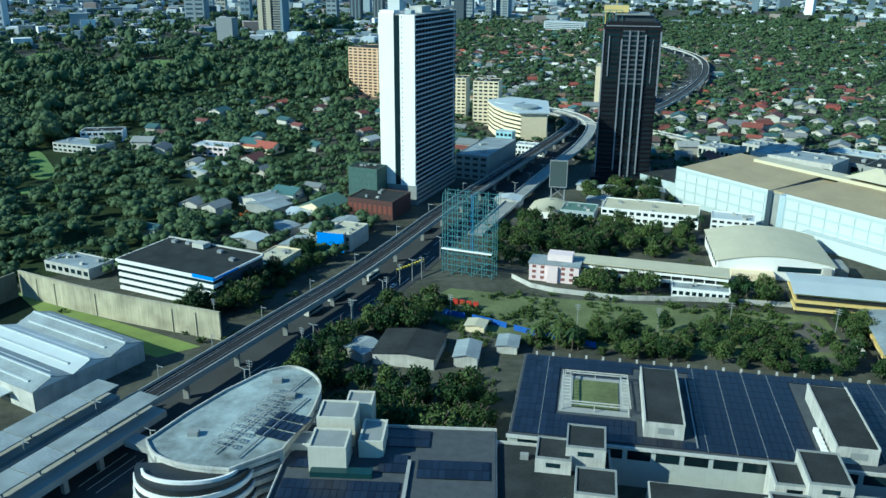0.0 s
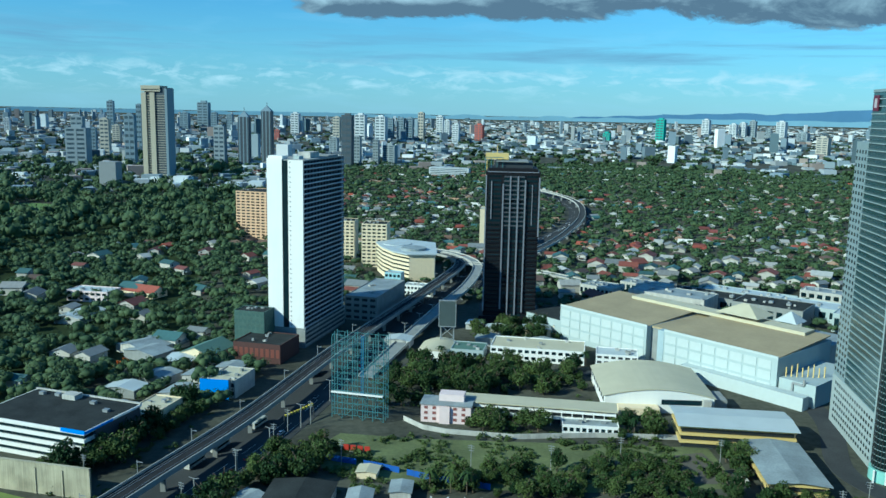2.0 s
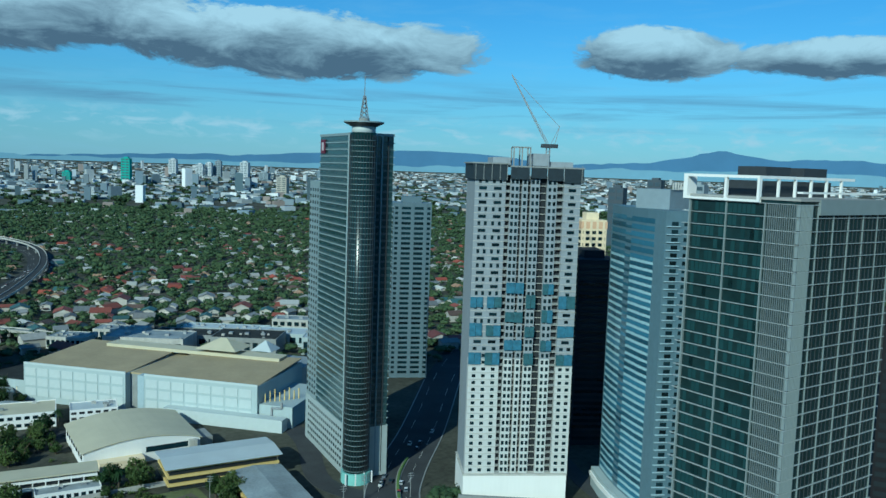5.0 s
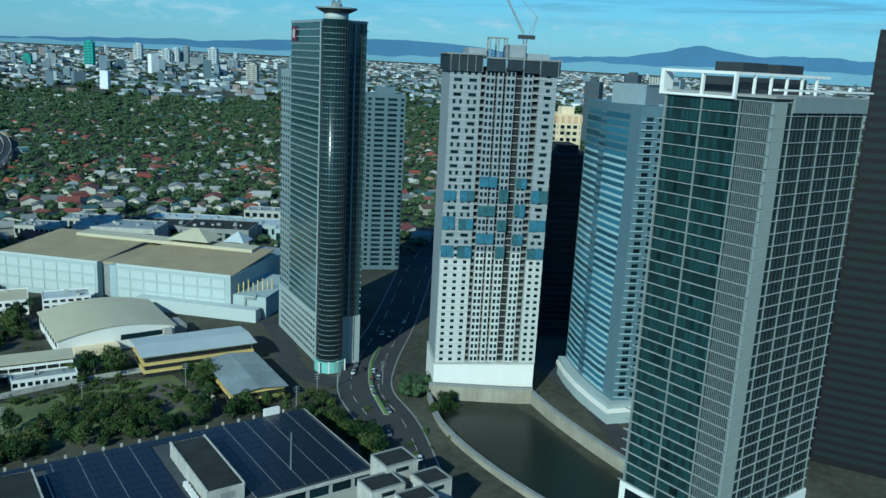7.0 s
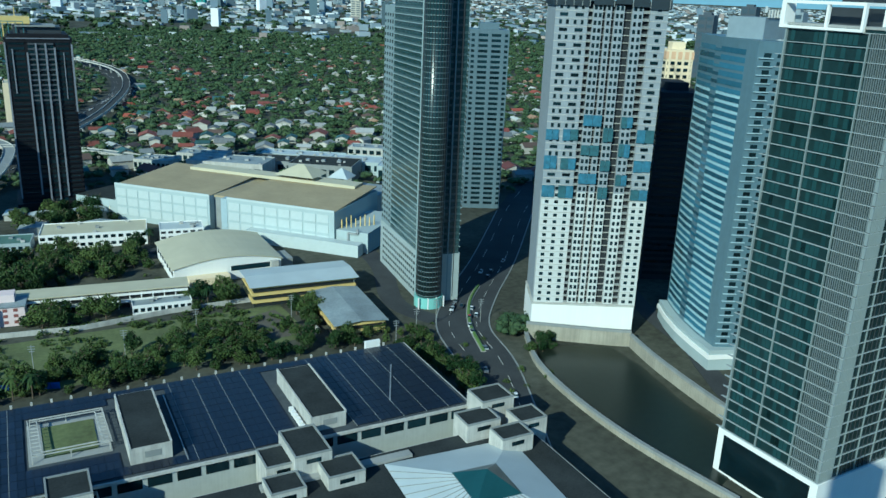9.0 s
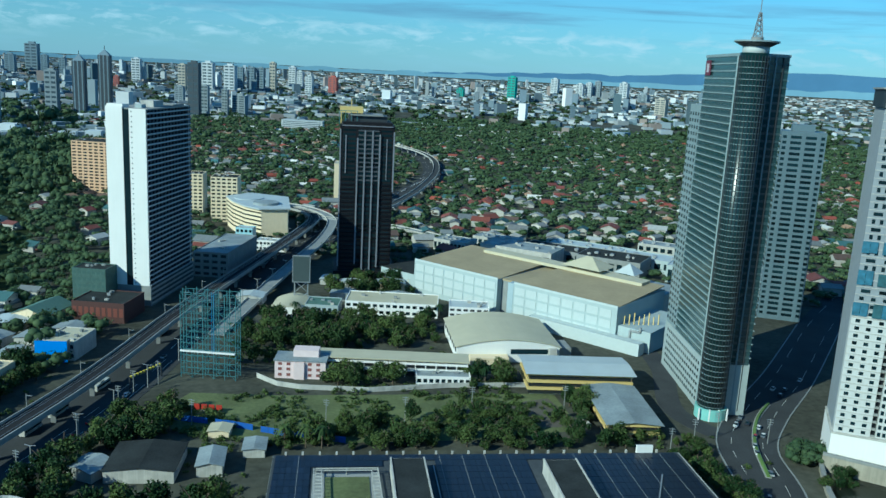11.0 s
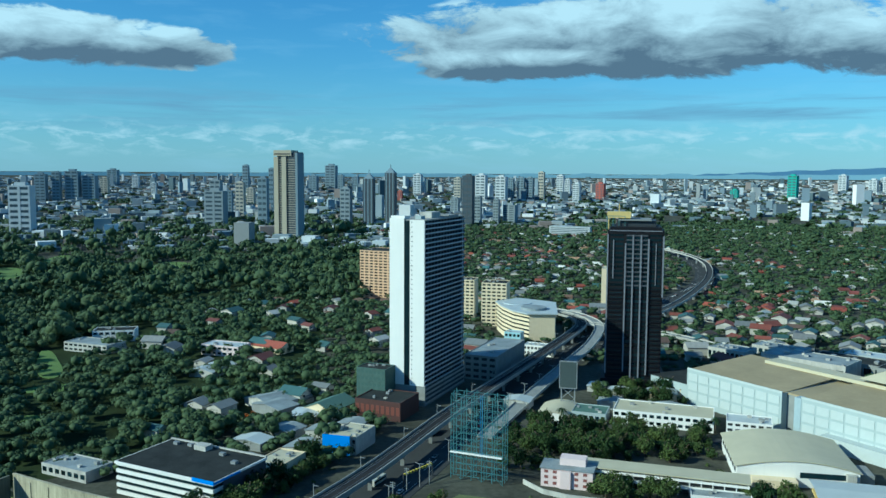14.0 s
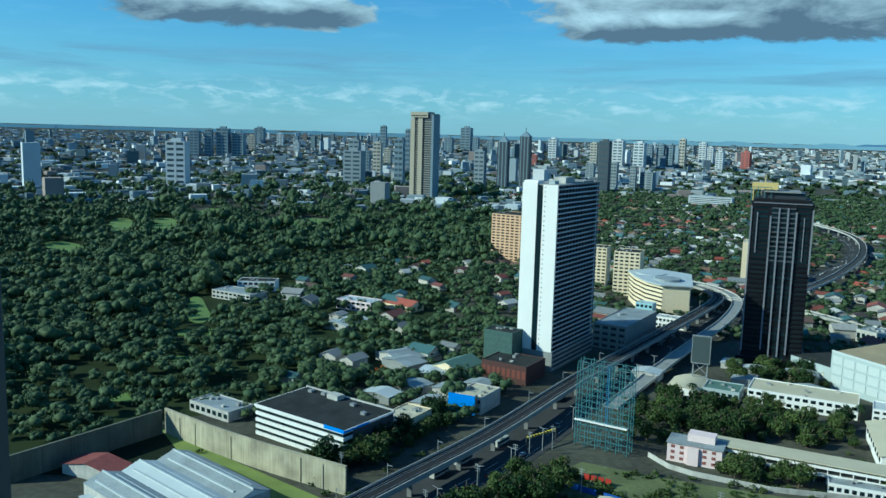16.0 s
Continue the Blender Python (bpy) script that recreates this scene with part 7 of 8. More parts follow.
for kind in range(4):
    w, d, h = ((9, 12, 5.2), (11, 14, 6.0), (13, 10, 4.6), (15, 17, 6.5))[kind]
    t = thing("house", 0, 0, 0, 0, "low plastered village house with a pitched roof among trees", "house", "village houses")
    boxes("wall", [(-w / 2, -d / 2, 0, w / 2, d / 2, h)], HOUSE_WALL_ONE, t)
    g = gable(w, d, h, w * 0.22, 0.8)
    part("roof", ([(a - w / 2, b - d / 2, c) for a, b, c in g[0]], g[1]), HOUSE_ROOF_ONE, t)
    ge = gable_end(w, d, h, w * 0.22)
    part("gable", ([(a - w / 2, b - d / 2, c) for a, b, c in ge[0]], ge[1]), HOUSE_WALL_ONE, t)
    boxes("porch_roof", [(-w / 2 + 1, -d / 2 - 2.6, h * 0.5, w / 2 - 2, -d / 2 - 0.02, h * 0.5 + 0.25)], HOUSE_ROOF_ONE, t)
    for k in range(1):
        boxes("window", [(-w / 2 + w * (0.2 + 0.28 * k), -d / 2 - 0.06, h * 0.62, -w / 2 + w * (0.34 + 0.28 * k), -d / 2 + 0.1, h * 0.88)], GLASS, t)
    house_kinds.append((t, w, d))
used = [False] * 4
for i, (dist, x, y, w, d, h, rot) in enumerate(near_houses[:200]):
    k = i % 4
    src = house_kinds[k][0]
    m = pose(x, y, 0, 0, 0, rot)
    if not used[k]:
        src.matrix_world = m
        used[k] = True
    else:
        copy_thing(src, m)
ws, rs = [], []
for dist, x, y, w, d, h, rot in near_houses[200:]:
    ws.append((x, y, 0.0, radians(rot), w, h * 0.62, d))
    rs.append((x, y, 0.0, radians(rot), w, h, d))
np_object("village_walls", *scatter(UB_V, UB_F, ws), HOUSE_WALLS, "pale walls of village houses under the trees", "houses")
gv, gf = quads(gable(1, 1, 0.6, 0.4, 0.05))
np_object("village_roofs", *scatter([(a - 0.5, b - 0.5, c) for a, b, c in gv], gf, rs), HOUSE_ROOFS, "red, grey and pale pitched village roofs", "houses")

# big pale villa on the golf course and two more by the woods
flat_house("villa", -318, 650, -20, 44, 22, 7, WHITE_WALL, ROOF_STEEL, "white villa with grey roofs beside the golf course", floors=2, cols=9)
flat_house("villa_wing", -310, 684, 10, 34, 18, 9, WHITE, ROOF_DARK, "white villa wing with a dark terrace", floors=2, cols=7)
flat_house("pink_villa", -203, 640, -18, 34, 18, 8, PINK, ROOF_WHITE, "pale pink villa with a flat white roof", floors=2, cols=7)
shed("grey_roof_house", -132, 500, -40, 26, 34, 4.5, 3, WHITE_WALL, ROOF_STEEL, "low house with a wide grey metal roof", category="house")
shed("white_roof_house", -190, 570, -20, 20, 30, 4.5, 2.5, WHITE_WALL, ROOF_WHITE, "low house with white metal roofs", category="house")
shed("red_roof_house", -140, 640, 60, 16, 34, 5, 4, CREAM, mat("red_tile", (0.30, 0.08, 0.05), 0.8, var=0.2), "house with a long red tile roof", category="house")


# ---- trees ----
def crown(seed, leaves, size, rx, rz, lumps=11, rough=0.7):
    """A crown of small leaf clumps round several boughs, with an uneven outline."""
    r = np.random.RandomState(seed)
    c = r.normal(size=(lumps, 3))
    c /= np.linalg.norm(c, axis=1)[:, None]
    c *= r.uniform(0.25, 0.75, (lumps, 1))
    c[:, 2] *= 0.75
    rad = r.uniform(0.26, 0.52, lumps)
    which = r.randint(0, lumps, leaves)
    dirn = r.normal(size=(leaves, 3))
    dirn /= np.linalg.norm(dirn, axis=1)[:, None]
    p = c[which] + dirn * (rad[which] * r.uniform(0.72, 1.08, leaves))[:, None]
    nrm = dirn + rough * r.normal(size=(leaves, 3))
    nrm /= np.linalg.norm(nrm, axis=1)[:, None]
    u = np.cross(nrm, r.normal(size=(leaves, 3)))
    u /= np.linalg.norm(u, axis=1)[:, None]
    w = np.cross(nrm, u)
    p = p * np.array([rx, rx, rz])
    s = size * r.uniform(0.6, 1.3, leaves)[:, None]
    V = np.stack([p - u * s, p + w * s * 0.8, p + u * s, p - w * s * 0.8], 1).reshape(-1, 3)
    V[:, 2] += rz * 0.95
    F = np.arange(4 * leaves).reshape(-1, 4)
    return V, F


def tree_kind(seed, height, spread, leaves, size, name="tree", label="broad dark green tree with a dense uneven crown"):
    t = thing(name, 0, 0, 0, 0, label, "tree", "trees")
    limbs = join(tube(0.32, 0, height * 0.5, 7, 0.18))
    r = random.Random(seed)
    segs = []
    for k in range(5):
        a = r.uniform(0, 6.28)
        segs.append(((0, 0, height * r.uniform(0.25, 0.45)), (spread * 0.55 * math.cos(a), spread * 0.55 * math.sin(a), height * r.uniform(0.6, 0.8))))
    part("trunk", join(limbs, bar_geo(segs, 0.2)), BARK, t)
    V, F = crown(seed, leaves, size, spread, height * 0.42)
    V[:, 2] += height * 0.07
    me = bpy.data.meshes.new("crown")
    me.from_pydata(V.tolist(), [], F.tolist())
    me.materials.append(LEAF)
    hang(new("crown", me), t)
    return t


def palm_kind():
    t = thing("palm_tree", 0, 0, 0, 0, "tall palm with a ragged head of fronds", "tree", "palms")
    part("trunk", tube(0.25, 0, 9, 7, 0.18), BARK, t)
    v, f = [], []
    r = random.Random(4)
    for k in range(14):
        a = 2 * math.pi * k / 14 + r.uniform(-0.2, 0.2)
        rise = r.uniform(-0.2, 1.2)
        for j in range(3):
            r0, r1 = 1.3 * j, 1.3 * (j + 1)
            z = lambda q: 9 + rise * q * 0.5 - 0.22 * q * q
            s = 0.55 - 0.12 * j
            i0 = len(v)
            for q, ww in ((r0, s), (r1, s * 0.8)):
                v += [(q * math.cos(a) - ww * math.sin(a), q * math.sin(a) + ww * math.cos(a), z(q)), (q * math.cos(a) + ww * math.sin(a), q * math.sin(a) - ww * math.cos(a), z(q))]
            f.append((i0, i0 + 1, i0 + 3, i0 + 2))
    part("fronds", (v, f), LEAF, t)
    return t


rt_ = random.Random(77)
near_spots = []


def fill(n, inside, r=2.0, gap=5.0):
    """Trees at random inside a polygon, clear of buildings and of one another."""
    xs, ys = [p[0] for p in inside], [p[1] for p in inside]
    tries = 0
    while n and tries < 4000:
        tries += 1
        x, y = rt_.uniform(min(xs), max(xs)), rt_.uniform(min(ys), max(ys))
        c = False
        for i in range(len(inside)):
            (x0, y0), (x1, y1) = inside[i], inside[i - 1]
            if (y0 > y) != (y1 > y) and x < (x1 - x0) * (y - y0) / (y1 - y0) + x0:
                c = not c
        if not c or not free(x, y, r) or any(math.hypot(x - a, y - b) < gap for a, b, k in near_spots):
            continue
        near_spots.append((x, y, 1.0))
        n -= 1


fill(70, [(24, 392), (60, 396), (132, 408), (142, 455), (110, 462), (40, 462), (30, 430)], 0, 6.0)
fill(70, [(32, 296), (100, 282), (172, 268), (190, 274), (172, 296), (112, 318), (92, 312), (40, 312)], 0, 3.8)
fill(30, [(182, 268), (200, 270), (198, 232), (188, 205), (180, 208), (186, 240)], 0, 3.0)
fill(46, [(-52, 248), (-36, 262), (14, 262), (16, 216), (-8, 216), (-34, 236), (-36, 300), (-52, 300), (-66, 262)], -1, 5.0)
fill(18, [(-40, 305), (-8, 312), (0, 340), (-26, 340)], 0, 5.0)
fill(8, [(60, 352), (128, 350), (128, 362), (60, 366)], 0, 6.0)
fill(5, [(128, 342), (150, 342), (150, 362), (130, 366)], -4, 5.0)
fill(9, [(166, 322), (176, 322), (172, 292), (164, 292)], -9, 3.4)
fill(5, [(224, 222), (240, 234), (248, 226), (232, 214)], -30, 4.0)
fill(22, [(-104, 304), (-60, 392), (-72, 404), (-118, 330)], -4, 4.6)
fill(18, [(88, 510), (158, 496), (166, 538), (96, 552)], -6, 5.0)
fill(12, [(226, 244), (238, 256), (250, 246), (240, 236)], -34, 3.5)
fill(36, [(-170, 395), (-100, 392), (-76, 425), (-100, 470), (-170, 470)], 0, 6.0)
fill(40, [(-330, 430), (-222, 405), (-206, 368), (-222, 332), (-236, 300), (-300, 300)], 0, 5.0)
fill(14, [(-225, 395), (-160, 398), (-160, 372), (-215, 392)], -6, 6.0)
for k in range(26):
    u = k / 26
    x, y = -118 + 92 * u, 268 + 178 * u
    o = rt_.uniform(8, 20)
    if all(math.hypot(x - o - a, y + 0.4 * o - b) > c + 1 for a, b, c in TAKEN):
        near_spots.append((x - o, y + 0.4 * o, 1.0))
kinds = [tree_kind(1, 11, 5.6, 1500, 0.39), tree_kind(2, 9, 4.6, 1200, 0.36), tree_kind(3, 13, 6.6, 1700, 0.41), tree_kind(4, 8, 4.0, 1000, 0.35), tree_kind(5, 12, 5.0, 1400, 0.39)]
used = [False] * 5
for i, (x, y, s) in enumerate(near_spots[:300]):
    k = rt_.randrange(5)
    q = rt_.uniform(0.85, 1.4) * (0.6 if x > 178 and y < 275 else 0.72 if y < 318 and x > 30 else 1.0)
    if not used[k]:
        kinds[k].matrix_world = pose(x, y, 0, 0, 0, rt_.uniform(0, 360))
        used[k] = True
    else:
        o = copy_thing(kinds[k], pose(x, y, 0, 0, 0, rt_.uniform(0, 360)))
        o.scale = (q, q, q * rt_.uniform(0.85, 1.15))
palm = palm_kind()
for i, (x, y) in enumerate([(62, 468), (143, 350), (137, 347), (146, 452), (36, 298), (44, 296), (50, 294), (-94, 352), (-98, 346), (66, 208), (-160, 300)]):
    if i == 0:
        palm.matrix_world = pose(x, y, 0, 0, 0, 20)
    else:
        copy_thing(palm, pose(x, y, 0, 0, 0, 47 * i))

extra = near_spots[300:]
for k in range(70):
    extra.append((rt_.uniform(-345, -213), rt_.uniform(315, 410), 1.0))
# far woods and garden trees
def clump_tree(seed, lumps, leaves, size, rx, rz):
    """A far tree: rough lumps of foliage with leaf sprays round them, all triangles."""
    bm = bmesh.new()
    bmesh.ops.create_icosphere(bm, subdivisions=1, radius=1.0)
    iv = np.array([v.co[:] for v in bm.verts])
    fi = np.array([[v.index for v in q.verts] for q in bm.faces])
    bm.free()
    r = np.random.RandomState(seed)
    V, F = [], []
    n0 = 0
    for k in range(lumps):
        c = r.normal(size=3)
        c *= r.uniform(0.2, 0.62) / np.linalg.norm(c)
        c[2] = abs(c[2]) * 0.9 - 0.1 if k else 0.1
        q = iv * (r.uniform(0.3, 0.46) * r.uniform(0.8, 1.12, (len(iv), 1))) + c
        V.append(q * np.array([rx, rx, rz]) + np.array([0, 0, rz * 0.9]))
        F.append(fi + n0)
        n0 += len(iv)
    lv, lf = crown(seed, leaves, size, rx * 1.04, rz, max(lumps, 7), 0.27)
    V.append(lv)
    F.append(lf[:, [0, 1, 2]] + n0)
    return np.concatenate(V), np.concatenate(F)


mid_kinds = [clump_tree(30 + k, 5, 180, 0.66, 6.3, 4.0) for k in range(4)]
far_kinds = [clump_tree(40 + k, 3, 34, 1.2, 6.0, 3.9) for k in range(4)]
lots = [[] for k in range(8)]


GARDENS = [(-300, 624, 22), (-310, 660, 22), (-186, 612, 22), (-178, 545, 19), (-120, 478, 20), (-128, 616, 18), (-196, 420, 9)]


def wood(x, y):
    az, d = math.degrees(math.atan2(x, y)), math.hypot(x, y)
    if az < -41 or az > 80 or d > 2500 or d < 340:
        return 0.0
    if on_fairway(x, y) or (az < -14 and on_fairway(x * (1 + 18 / d), y * (1 + 18 / d))) or (d > 900 and on_fairway(x * (1 + 42 / d), y * (1 + 42 / d))):
        return 0.03
    # gardens open towards the street in front of the villas
    if any(math.hypot(x - vx, y - vy) < vr for vx, vy, vr in GARDENS):
        return 0.0
    if az < -10 and d > 420 and noise.noise(Vector((x * 0.012, y * 0.007, 5))) < -0.3:
        return 0.3
    if az > 13:
        return (0.74 if d < 1500 else 0.82) if d > 600 else 0.0
    if az > -6:
        return 0.74 if d > 620 else (0.6 if x < -40 else 0.0)
    if d < 1500:
        return (0.92 if noise.noise(Vector((x * 0.02, y * 0.012, 2))) > -0.42 else 0.6) if y > 395 or x < -235 else 0.0
    return 0.3


y = 335.0
while y < 2450:
    x = -1250.0
    st = 10.0 if y < 900 else 12.5 if y < 1400 else 17.0
    while x < 2400:
        px, py = x + rt_.uniform(-0.5, 0.5) * st, y + rt_.uniform(-0.5, 0.5) * st
        az = math.degrees(math.atan2(px, py))
        if -41 < az < 78 and (az < 50 or rt_.random() < 0.5) and rt_.random() < wood(px, py) and free(px, py, 1.0):
            s = (rt_.uniform(0.55, 1.0) * (1.0 + 1.1 * rt_.random() ** 3 + 0.5 * noise.noise(Vector((px * 0.013, py * 0.009, 12)))) * 1.35 if az < -6 and (py > 900 or px < -330) else rt_.uniform(0.8, 1.5) if az < -14 else rt_.uniform(0.7, 1.1) * (1.4 if rt_.random() < 0.25 else 1.0)) * (1.0 if y < 900 else 1.25 if y < 1400 else 1.6)
            lots[rt_.randrange(4) + (4 if math.hypot(px, py) > 900 else 0)].append((px, py, rt_.uniform(-0.5, 1.0), rt_.uniform(0, 6.28), s, s * (rt_.uniform(0.9, 1.5) if az < -6 else rt_.uniform(0.75, 1.15))))
        x += st
    y += st
for ex, ey, es in extra:
    lots[rt_.randrange(4)].append((ex, ey, 0, rt_.uniform(0, 6.28), 0.8, 1.0))
Vs, Fs, base = [], [], 0
for k in range(8):
    V, F = scatter(*(mid_kinds + far_kinds)[k], lots[k])
    Vs.append(V)
    Fs.append(F + base)
    base += len(V)
np_object("woods", np.concatenate(Vs), np.concatenate(Fs), LEAF_FAR, "dense dark green woods and garden trees", "trees", True)
# tree belts inside the far city
spots = []
while len(spots) < 3600:
    az = rt_.uniform(-44, 80)
    D = 2300 * math.exp(rt_.random() * 1.6)
    d = D if D <= 2400 else 2400 + 2500 * (1 - 2400 / D)
    if noise.noise(Vector((az * 0.15, math.log(D) * 5, 1))) < -0.05 - (0.25 if az > 8 and D < 3600 else 0):
        continue
    a = radians(az)
    x, y = d * math.sin(a), d * math.cos(a)
    k = d / D * rt_.uniform(1.3, 2.4)
    spots.append((x, y, ground_z(x, y) - 1, rt_.uniform(0, 6.28), k * 1.5, k))
V, F = scatter(*crown(60, 24, 2.3, 5.4, 4.0, 6), spots)
np_object("far_tree_belts", V, F, LEAF_FAR, "dark belts of trees between far city blocks", "trees")


# shrubs and tall weeds on the vacant lot, along the avenue and round the yards
spots = []
SHRUB_AREAS = [((-14, 176), (300, 352), 1100), ((-110, -20), (250, 420), 260), ((20, 150), (386, 470), 160), ((-180, -95), (290, 330), 60), ((-60, 20), (214, 345), 260), ((175, 250), (200, 280), 40)]
for (x0, x1), (y0, y1), n in SHRUB_AREAS:
    for i in range(n):
        x, y = rt_.uniform(x0, x1), rt_.uniform(y0, y1)
        if free(x, y, 0.5) and (noise.noise(Vector((x * 0.06, y * 0.06, 7))) > -0.12):
            s = rt_.uniform(0.12, 0.34)
            spots.append((x, y, 0, rt_.uniform(0, 6.28), s * 1.3, s * rt_.uniform(0.7, 1.2)))
V, F = scatter(*crown(90, 70, 1.1, 5.0, 4.0, 7), spots)
np_object("shrubs", V, F, LEAF, "low shrubs and tall weeds on waste ground", "shrubs")


# ---- distance: blue hills and an added haze sheet beyond the city, both self-lit ----
def ridge(points, d, z_low, name, col, label, glow):
    v, f = [], []
    az0, az1 = points[0][0], points[-1][0]
    n = 260
    for i in range(n + 1):
        az = az0 + (az1 - az0) * i / n
        el = float(np.interp(az, [p[0] for p in points], [p[1] for p in points]))
        el += 0.16 * noise.noise(Vector((az * 0.5, d, 0))) + 0.07 * noise.noise(Vector((az * 1.7, d, 3)))
        a = radians(az)
        x, y = d * math.sin(a), d * math.cos(a)
        v += [(x, y, z_low), (x, y, EYE + d * math.tan(radians(max(el, -0.3))))]
    for i in range(n):
        f.append((2 * i, 2 * i + 2, 2 * i + 3, 2 * i + 1))
    # haze is painted in: bluish base colour plus emission of the same colour
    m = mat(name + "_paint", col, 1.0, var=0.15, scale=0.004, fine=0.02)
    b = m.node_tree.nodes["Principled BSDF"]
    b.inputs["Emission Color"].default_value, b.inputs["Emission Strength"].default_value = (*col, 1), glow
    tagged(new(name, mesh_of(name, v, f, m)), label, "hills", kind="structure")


ridge([(-50, -0.3), (0, -0.3), (12, -0.3), (22, 0.3), (30, 0.5), (36, 0.9), (41, 1.2), (46, 1.05), (52, 0.55), (57, 0.85), (62, 1.75), (65, 1.2), (70, 1.35), (78, 0.9), (90, 0.6)], 4800, 60, "backdrop_hills", (0.06, 0.125, 0.21), "blue hills on the horizon with haze painted into their colour", 0.5)
ridge([(-60, -0.06), (-10, -0.05), (20, 0.0), (40, 0.1), (50, 0.3), (58, 0.35), (68, 0.5), (90, 0.2)], 4700, 60, "backdrop_plain", (0.13, 0.225, 0.285), "upright glowing blue-grey sheet standing in for horizon haze", 0.55)


# ---- street life at rest ----
def car_kind():
    t = thing("car", 0, 0, 0, 0, "parked car on the asphalt", "car", "cars on the roads")
    prof = [(-2.2, 0.35), (2.2, 0.35), (2.2, 0.8), (1.3, 0.95), (-2.1, 1.0)]
    v = [(y, s, z) for s in (-0.9, 0.9) for y, z in prof]
    n = len(prof)
    part("body", (v, [tuple(range(n)), tuple(range(2 * n - 1, n - 1, -1))] + [(i, n + i, n + (i + 1) % n, (i + 1) % n) for i in range(n)]), CAR_PAINT, t)
    v = [(-1.9, -0.82, 0.98), (1.0, -0.82, 0.94), (1.0, 0.82, 0.94), (-1.9, 0.82, 0.98), (-1.4, -0.7, 1.5), (0.2, -0.7, 1.5), (0.2, 0.7, 1.5), (-1.4, 0.7, 1.5)]
    part("cabin", (v, BOX_F), GLASS, t)
    boxes("roof", [(-1.38, -0.68, 1.5, 0.18, 0.68, 1.56)], CAR_PAINT, t)
    w = tube(0.33, -0.12, 0.12, 10)
    wheel = mesh_of("wheel", [(x, z, y) for x, y, z in w[0]], w[1], DARK_STEEL)
    for x in (-1.35, 1.35):
        for y in (-0.85, 0.85):
            hang(new("wheel", wheel), t).matrix_basis = pose(x, y, 0.33)
    return t


car0, first = car_kind(), True
ra = random.Random(8)
lanes = [(AVENUE[1:], (-14, -11, 7, 10.5, 14), 0.14, 86), ([(170, 170), (205, 225), (222, 262), (250, 290), (300, 330)], (-6, -2, 3, 6), 0.18, 22), ([(200, 850), (262, 960), (330, 1090), (385, 1270)], (-9, 9), 0.14, 24)]
for pts, offs, z, n in lanes:
    path = smooth_path([(x, y, 0) for x, y in pts], 10)
    for k in range(n):
        i = int(ra.random() ** 1.3 * (len(path) - 2))
        p, q = path[i], path[i + 1]
        d = (q - p).normalized()
        o = ra.choice(offs)
        c = p.lerp(q, ra.random()) + Vector((d.y, -d.x, 0)) * o
        m = pose(c.x, c.y, z, 0, 0, math.degrees(math.atan2(d.y, d.x)) + (180 if o < 0 else 0))
        if first:
            car0.matrix_world, first = m, False
        else:
            copy_thing(car0, m)


def pole_kind(name, label, segs, w, group):
    t = thing(name, 0, 0, 0, 0, label, "pole", group)
    bars("post", segs[:1], w, GREYWALL, t)
    for s in segs[1:]:
        bars("arm", [s], w * 0.7, STEEL, t)
    return t


lamp = pole_kind("street_lamp", "tall grey street lamp with two arms", [((0, 0, 0), (0, 0, 11)), ((0, 0, 11), (2.2, 0, 11.4)), ((0, 0, 11), (-2.2, 0, 11.4))], 0.3, "street lamps")
util = pole_kind("utility_pole", "concrete utility pole with cross arms", [((0, 0, 0), (0, 0, 11.5)), ((-1.3, 0, 11), (1.3, 0, 11)), ((-1.3, 0, 10), (1.3, 0, 10)), ((-1.0, 0, 9), (1.0, 0, 9))], 0.26, "utility poles")
apath = smooth_path([(x, y, 0) for x, y in AVENUE[1:10]], 8)
fl = fu = True
for i in range(2, len(apath) - 1, 3):
    p, d = apath[i], (apath[i + 1] - apath[i]).normalized()
    m = pose(p.x + d.y * 15.6, p.y - d.x * 15.6, 0.1, 0, 0, -25)
    if fl:
        lamp.matrix_world, fl = m, False
    else:
        copy_thing(lamp, m)
for x, y in [(-70, 262), (-56, 290), (-40, 318), (-27, 345), (-22, 362), (-12, 372), (2, 325), (55, 315), (88, 312), (120, 318), (200, 268), (214, 272), (232, 262), (185, 262), (162, 312), (-105, 330), (-98, 318), (176, 190)]:
    m = pose(x, y, 0, 0, 0, -25 + ra.uniform(-10, 10))
    if fu:
        util.matrix_world, fu = m, False
    else:
        copy_thing(util, m)

# buses, an excavator, a striped height barrier, a red-roofed shed
def bus_kind():
    t = thing("bus", 0, 0, 0, 0, "long pale bus with a dark window band on the avenue", "bus", "buses on the avenue")
    boxes("body", [(-5.5, -1.25, 0.45, 5.5, 1.25, 2.9)], WHITE_WALL, t)
    boxes("roof", [(-5.4, -1.15, 2.9, 5.4, 1.15, 3.1)], ROOF_WHITE, t)
    for y in (-1.3, 1.22):
        boxes("window_band", [(-5.0, y, 1.6, 5.1, y + 0.08, 2.5)], GLASS, t)
    boxes("windscreen", [(5.45, -1.1, 1.4, 5.55, 1.1, 2.6)], GLASS, t)
    boxes("roof_unit", [(-2, -0.7, 3.1, 1, 0.7, 3.4)], GREYWALL, t)
    g = tube(0.5, -0.14, 0.14, 12)
    wheel = mesh_of("wheel", [(x, z, y) for x, y, z in g[0]], g[1], DARK_STEEL)
    for x in (-3.4, 3.5):
        for y in (-1.15, 1.15):
            hang(new("wheel", wheel), t).matrix_basis = pose(x, y, 0.5)
    return t


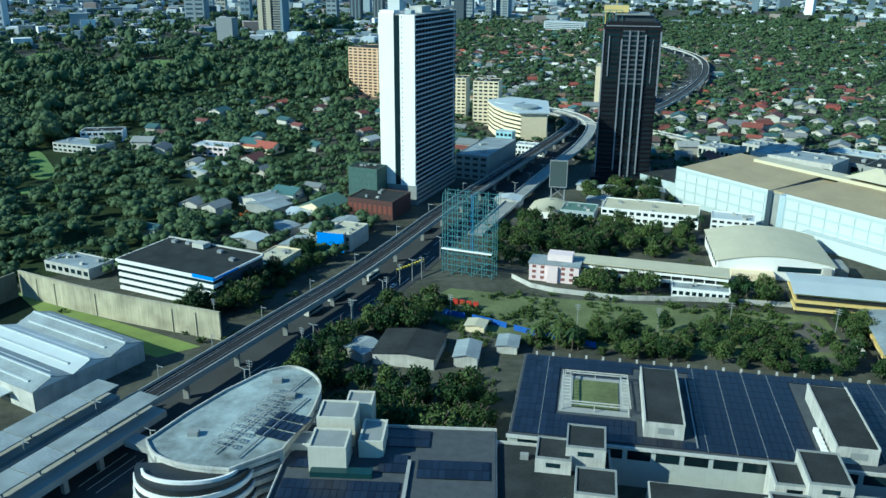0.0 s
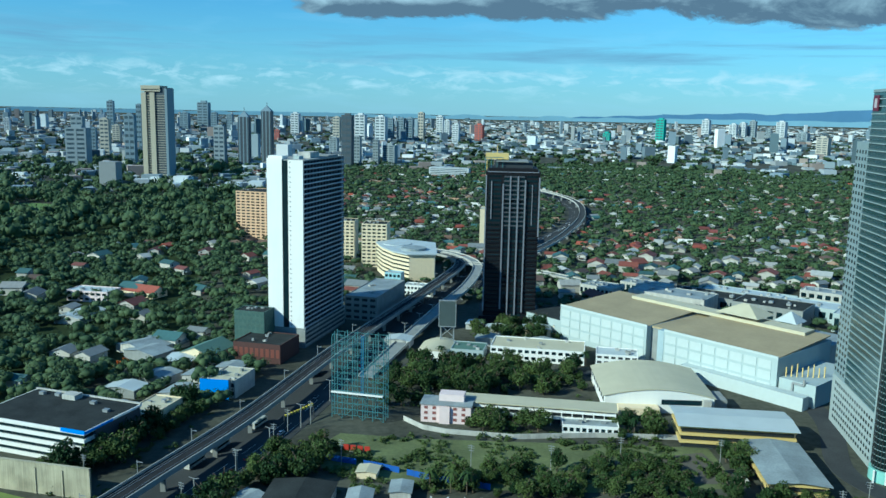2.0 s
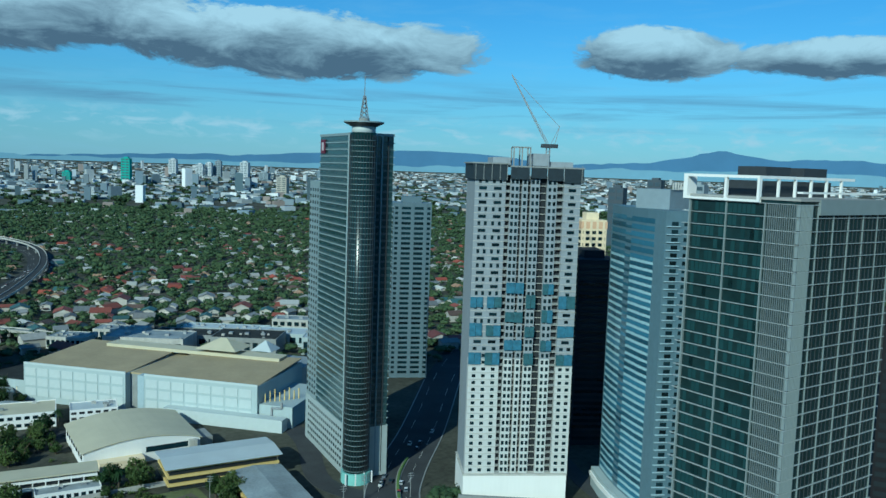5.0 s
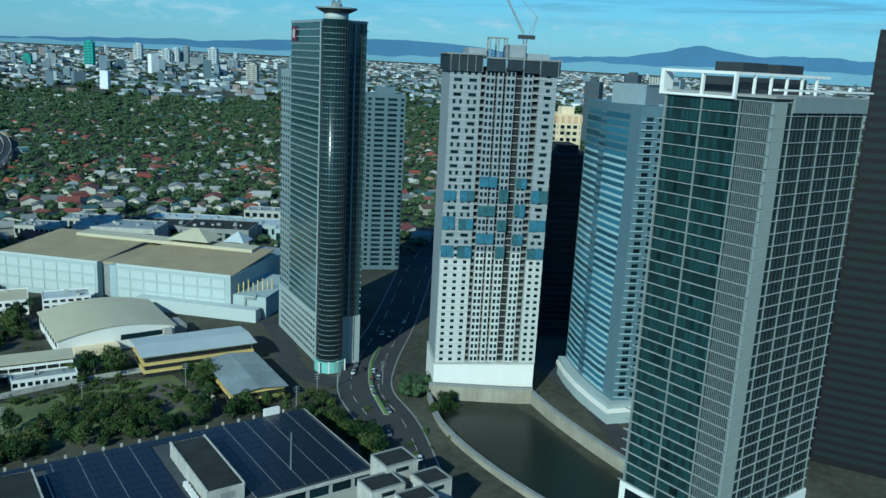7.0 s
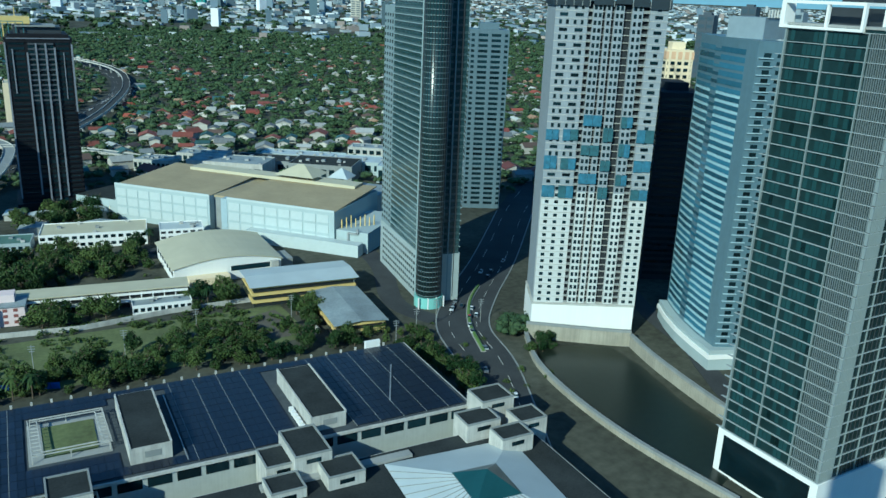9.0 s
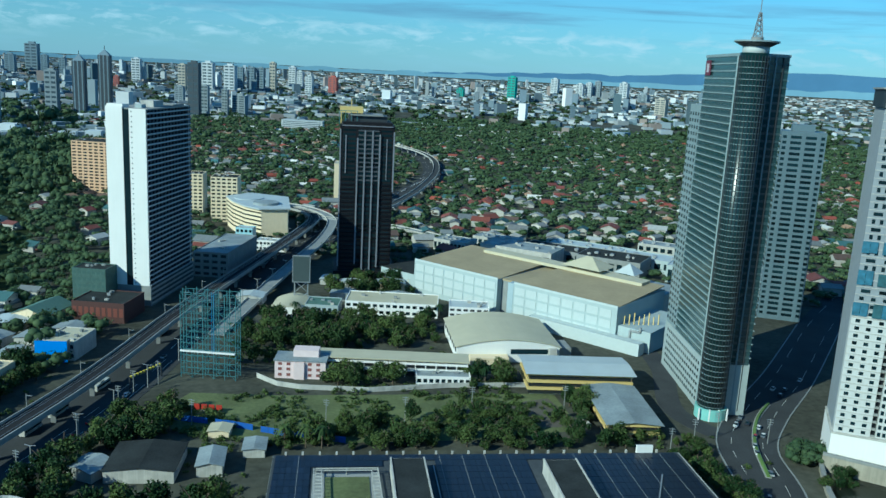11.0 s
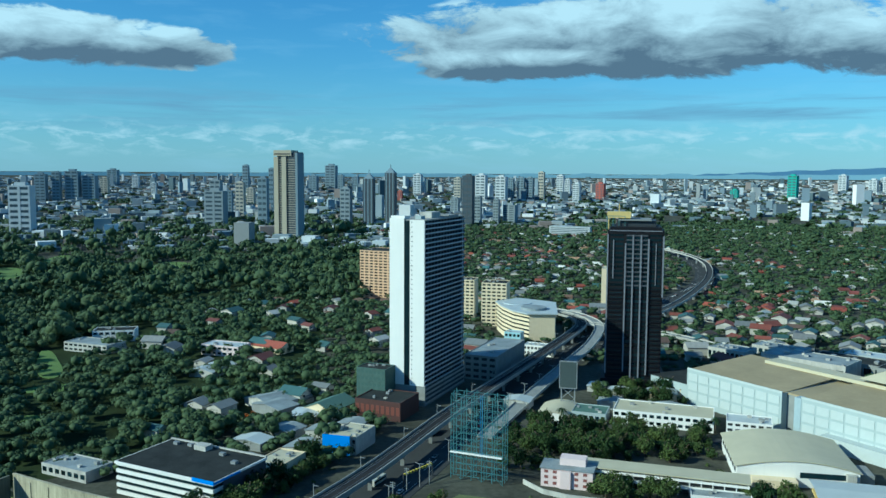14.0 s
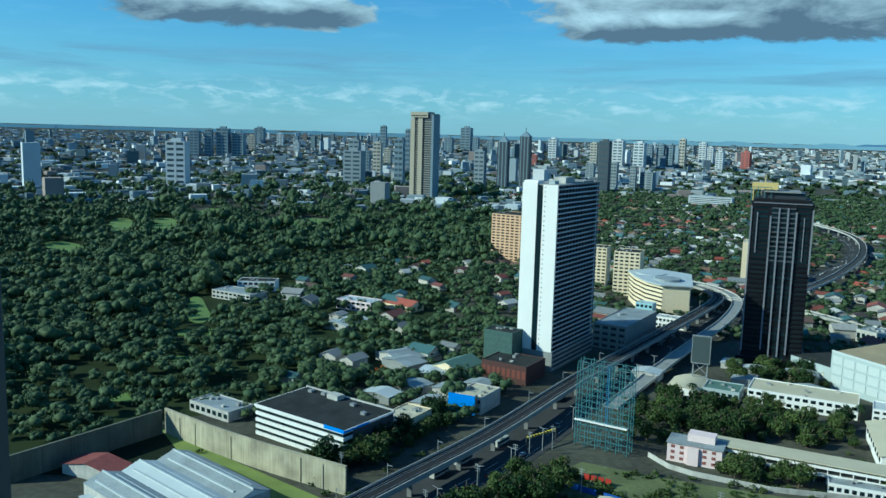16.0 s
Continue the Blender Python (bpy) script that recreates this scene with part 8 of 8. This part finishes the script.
bus = bus_kind()
for i, (x, y, a) in enumerate([(-58, 330, 65), (-36, 372, 65), (-50, 346, 65), (-12, 446, 68), (10, 498, 68), (56, 600, 66)]):
    if i == 0:
        bus.matrix_world = pose(x, y, 0.14, 0, 0, a)
    else:
        copy_thing(bus, pose(x, y, 0.14, 0, 0, a))


def excavator():
    orange = mat("orange_paint", (0.65, 0.19, 0.02), 0.5, var=0.1)
    t = thing("excavator", -123.5, 467.5, 0, 20, "orange tracked excavator on bare ground", "excavator")
    for y in (-1.3, 0.7):
        boxes("track", [(-2, y, 0, 2, y + 0.6, 0.9)], DARK_STEEL, t)
    boxes("house", [(-2.2, -1.3, 1.0, 1.4, 1.3, 2.4)], orange, t)
    cab = boxes("cab", [(0.2, 0.1, 2.4, 1.6, 1.2, 3.6)], orange, t)
    boxes("cab_window", [(1.55, 0.2, 2.6, 1.66, 1.1, 3.4)], GLASS, cab)
    bars("boom", [((1.0, -0.4, 2.0), (4.2, -0.4, 5.2)), ((4.2, -0.4, 5.2), (6.0, -0.4, 4.4))], 0.55, orange, t)
    bars("stick", [((6.0, -0.4, 4.4), (6.6, -0.4, 1.4))], 0.4, orange, t)
    boxes("bucket", [(6.0, -0.9, 0.4, 7.2, 0.1, 1.4)], DARK_STEEL, t)


excavator()


def height_barrier():
    t = thing("height_barrier", -23.8, 367.2, 0, 50, "low steel road gantry with yellow and black stripes", "gantry")
    for x in (0, 20):
        bars("post", [((x, 0, 0), (x, 0, 6.6))], 0.5, DARK_STEEL, t)
    bars("beam", [((0, 0, 6.2), (20, 0, 6.2))], 0.6, DARK_STEEL, t)
    stripe = mesh_of("stripe", *box_geo([(0, -0.36, 5.7, 1.0, 0.36, 6.7)]), mat("stripe_yellow", (0.75, 0.60, 0.06), 0.6))
    for k in range(10):
        hang(new("stripe", stripe), t).matrix_basis = pose(0.4 + 2.0 * k, 0, 0)


height_barrier()
shed("red_roof_shed", -212, 294, -12, 26, 12, 4.5, 2.6, WHITE_WALL, mat("dull_red_roof", (0.20, 0.055, 0.045), 0.8, var=0.3), "low house with a dull red roof beside the basin", category="house")

# ---- the building that the camera stands in: added unseen tower, sized by its shadow ----
own = thing("viewer_building", 0, 0, 0, 0, "tall grey tower whose high window looks over the city", "tower")
boxes("wall", [(-9, -9, 0, 9, -1.2, 152)], GREYWALL, own)
boxes("window_jamb", [(-0.85, -1.3, EYE - 1.6, -0.547, 0.62, EYE + 1.4)], mat("dark_jamb", (0.05, 0.07, 0.08), 0.5), own, "dark metal window jamb")
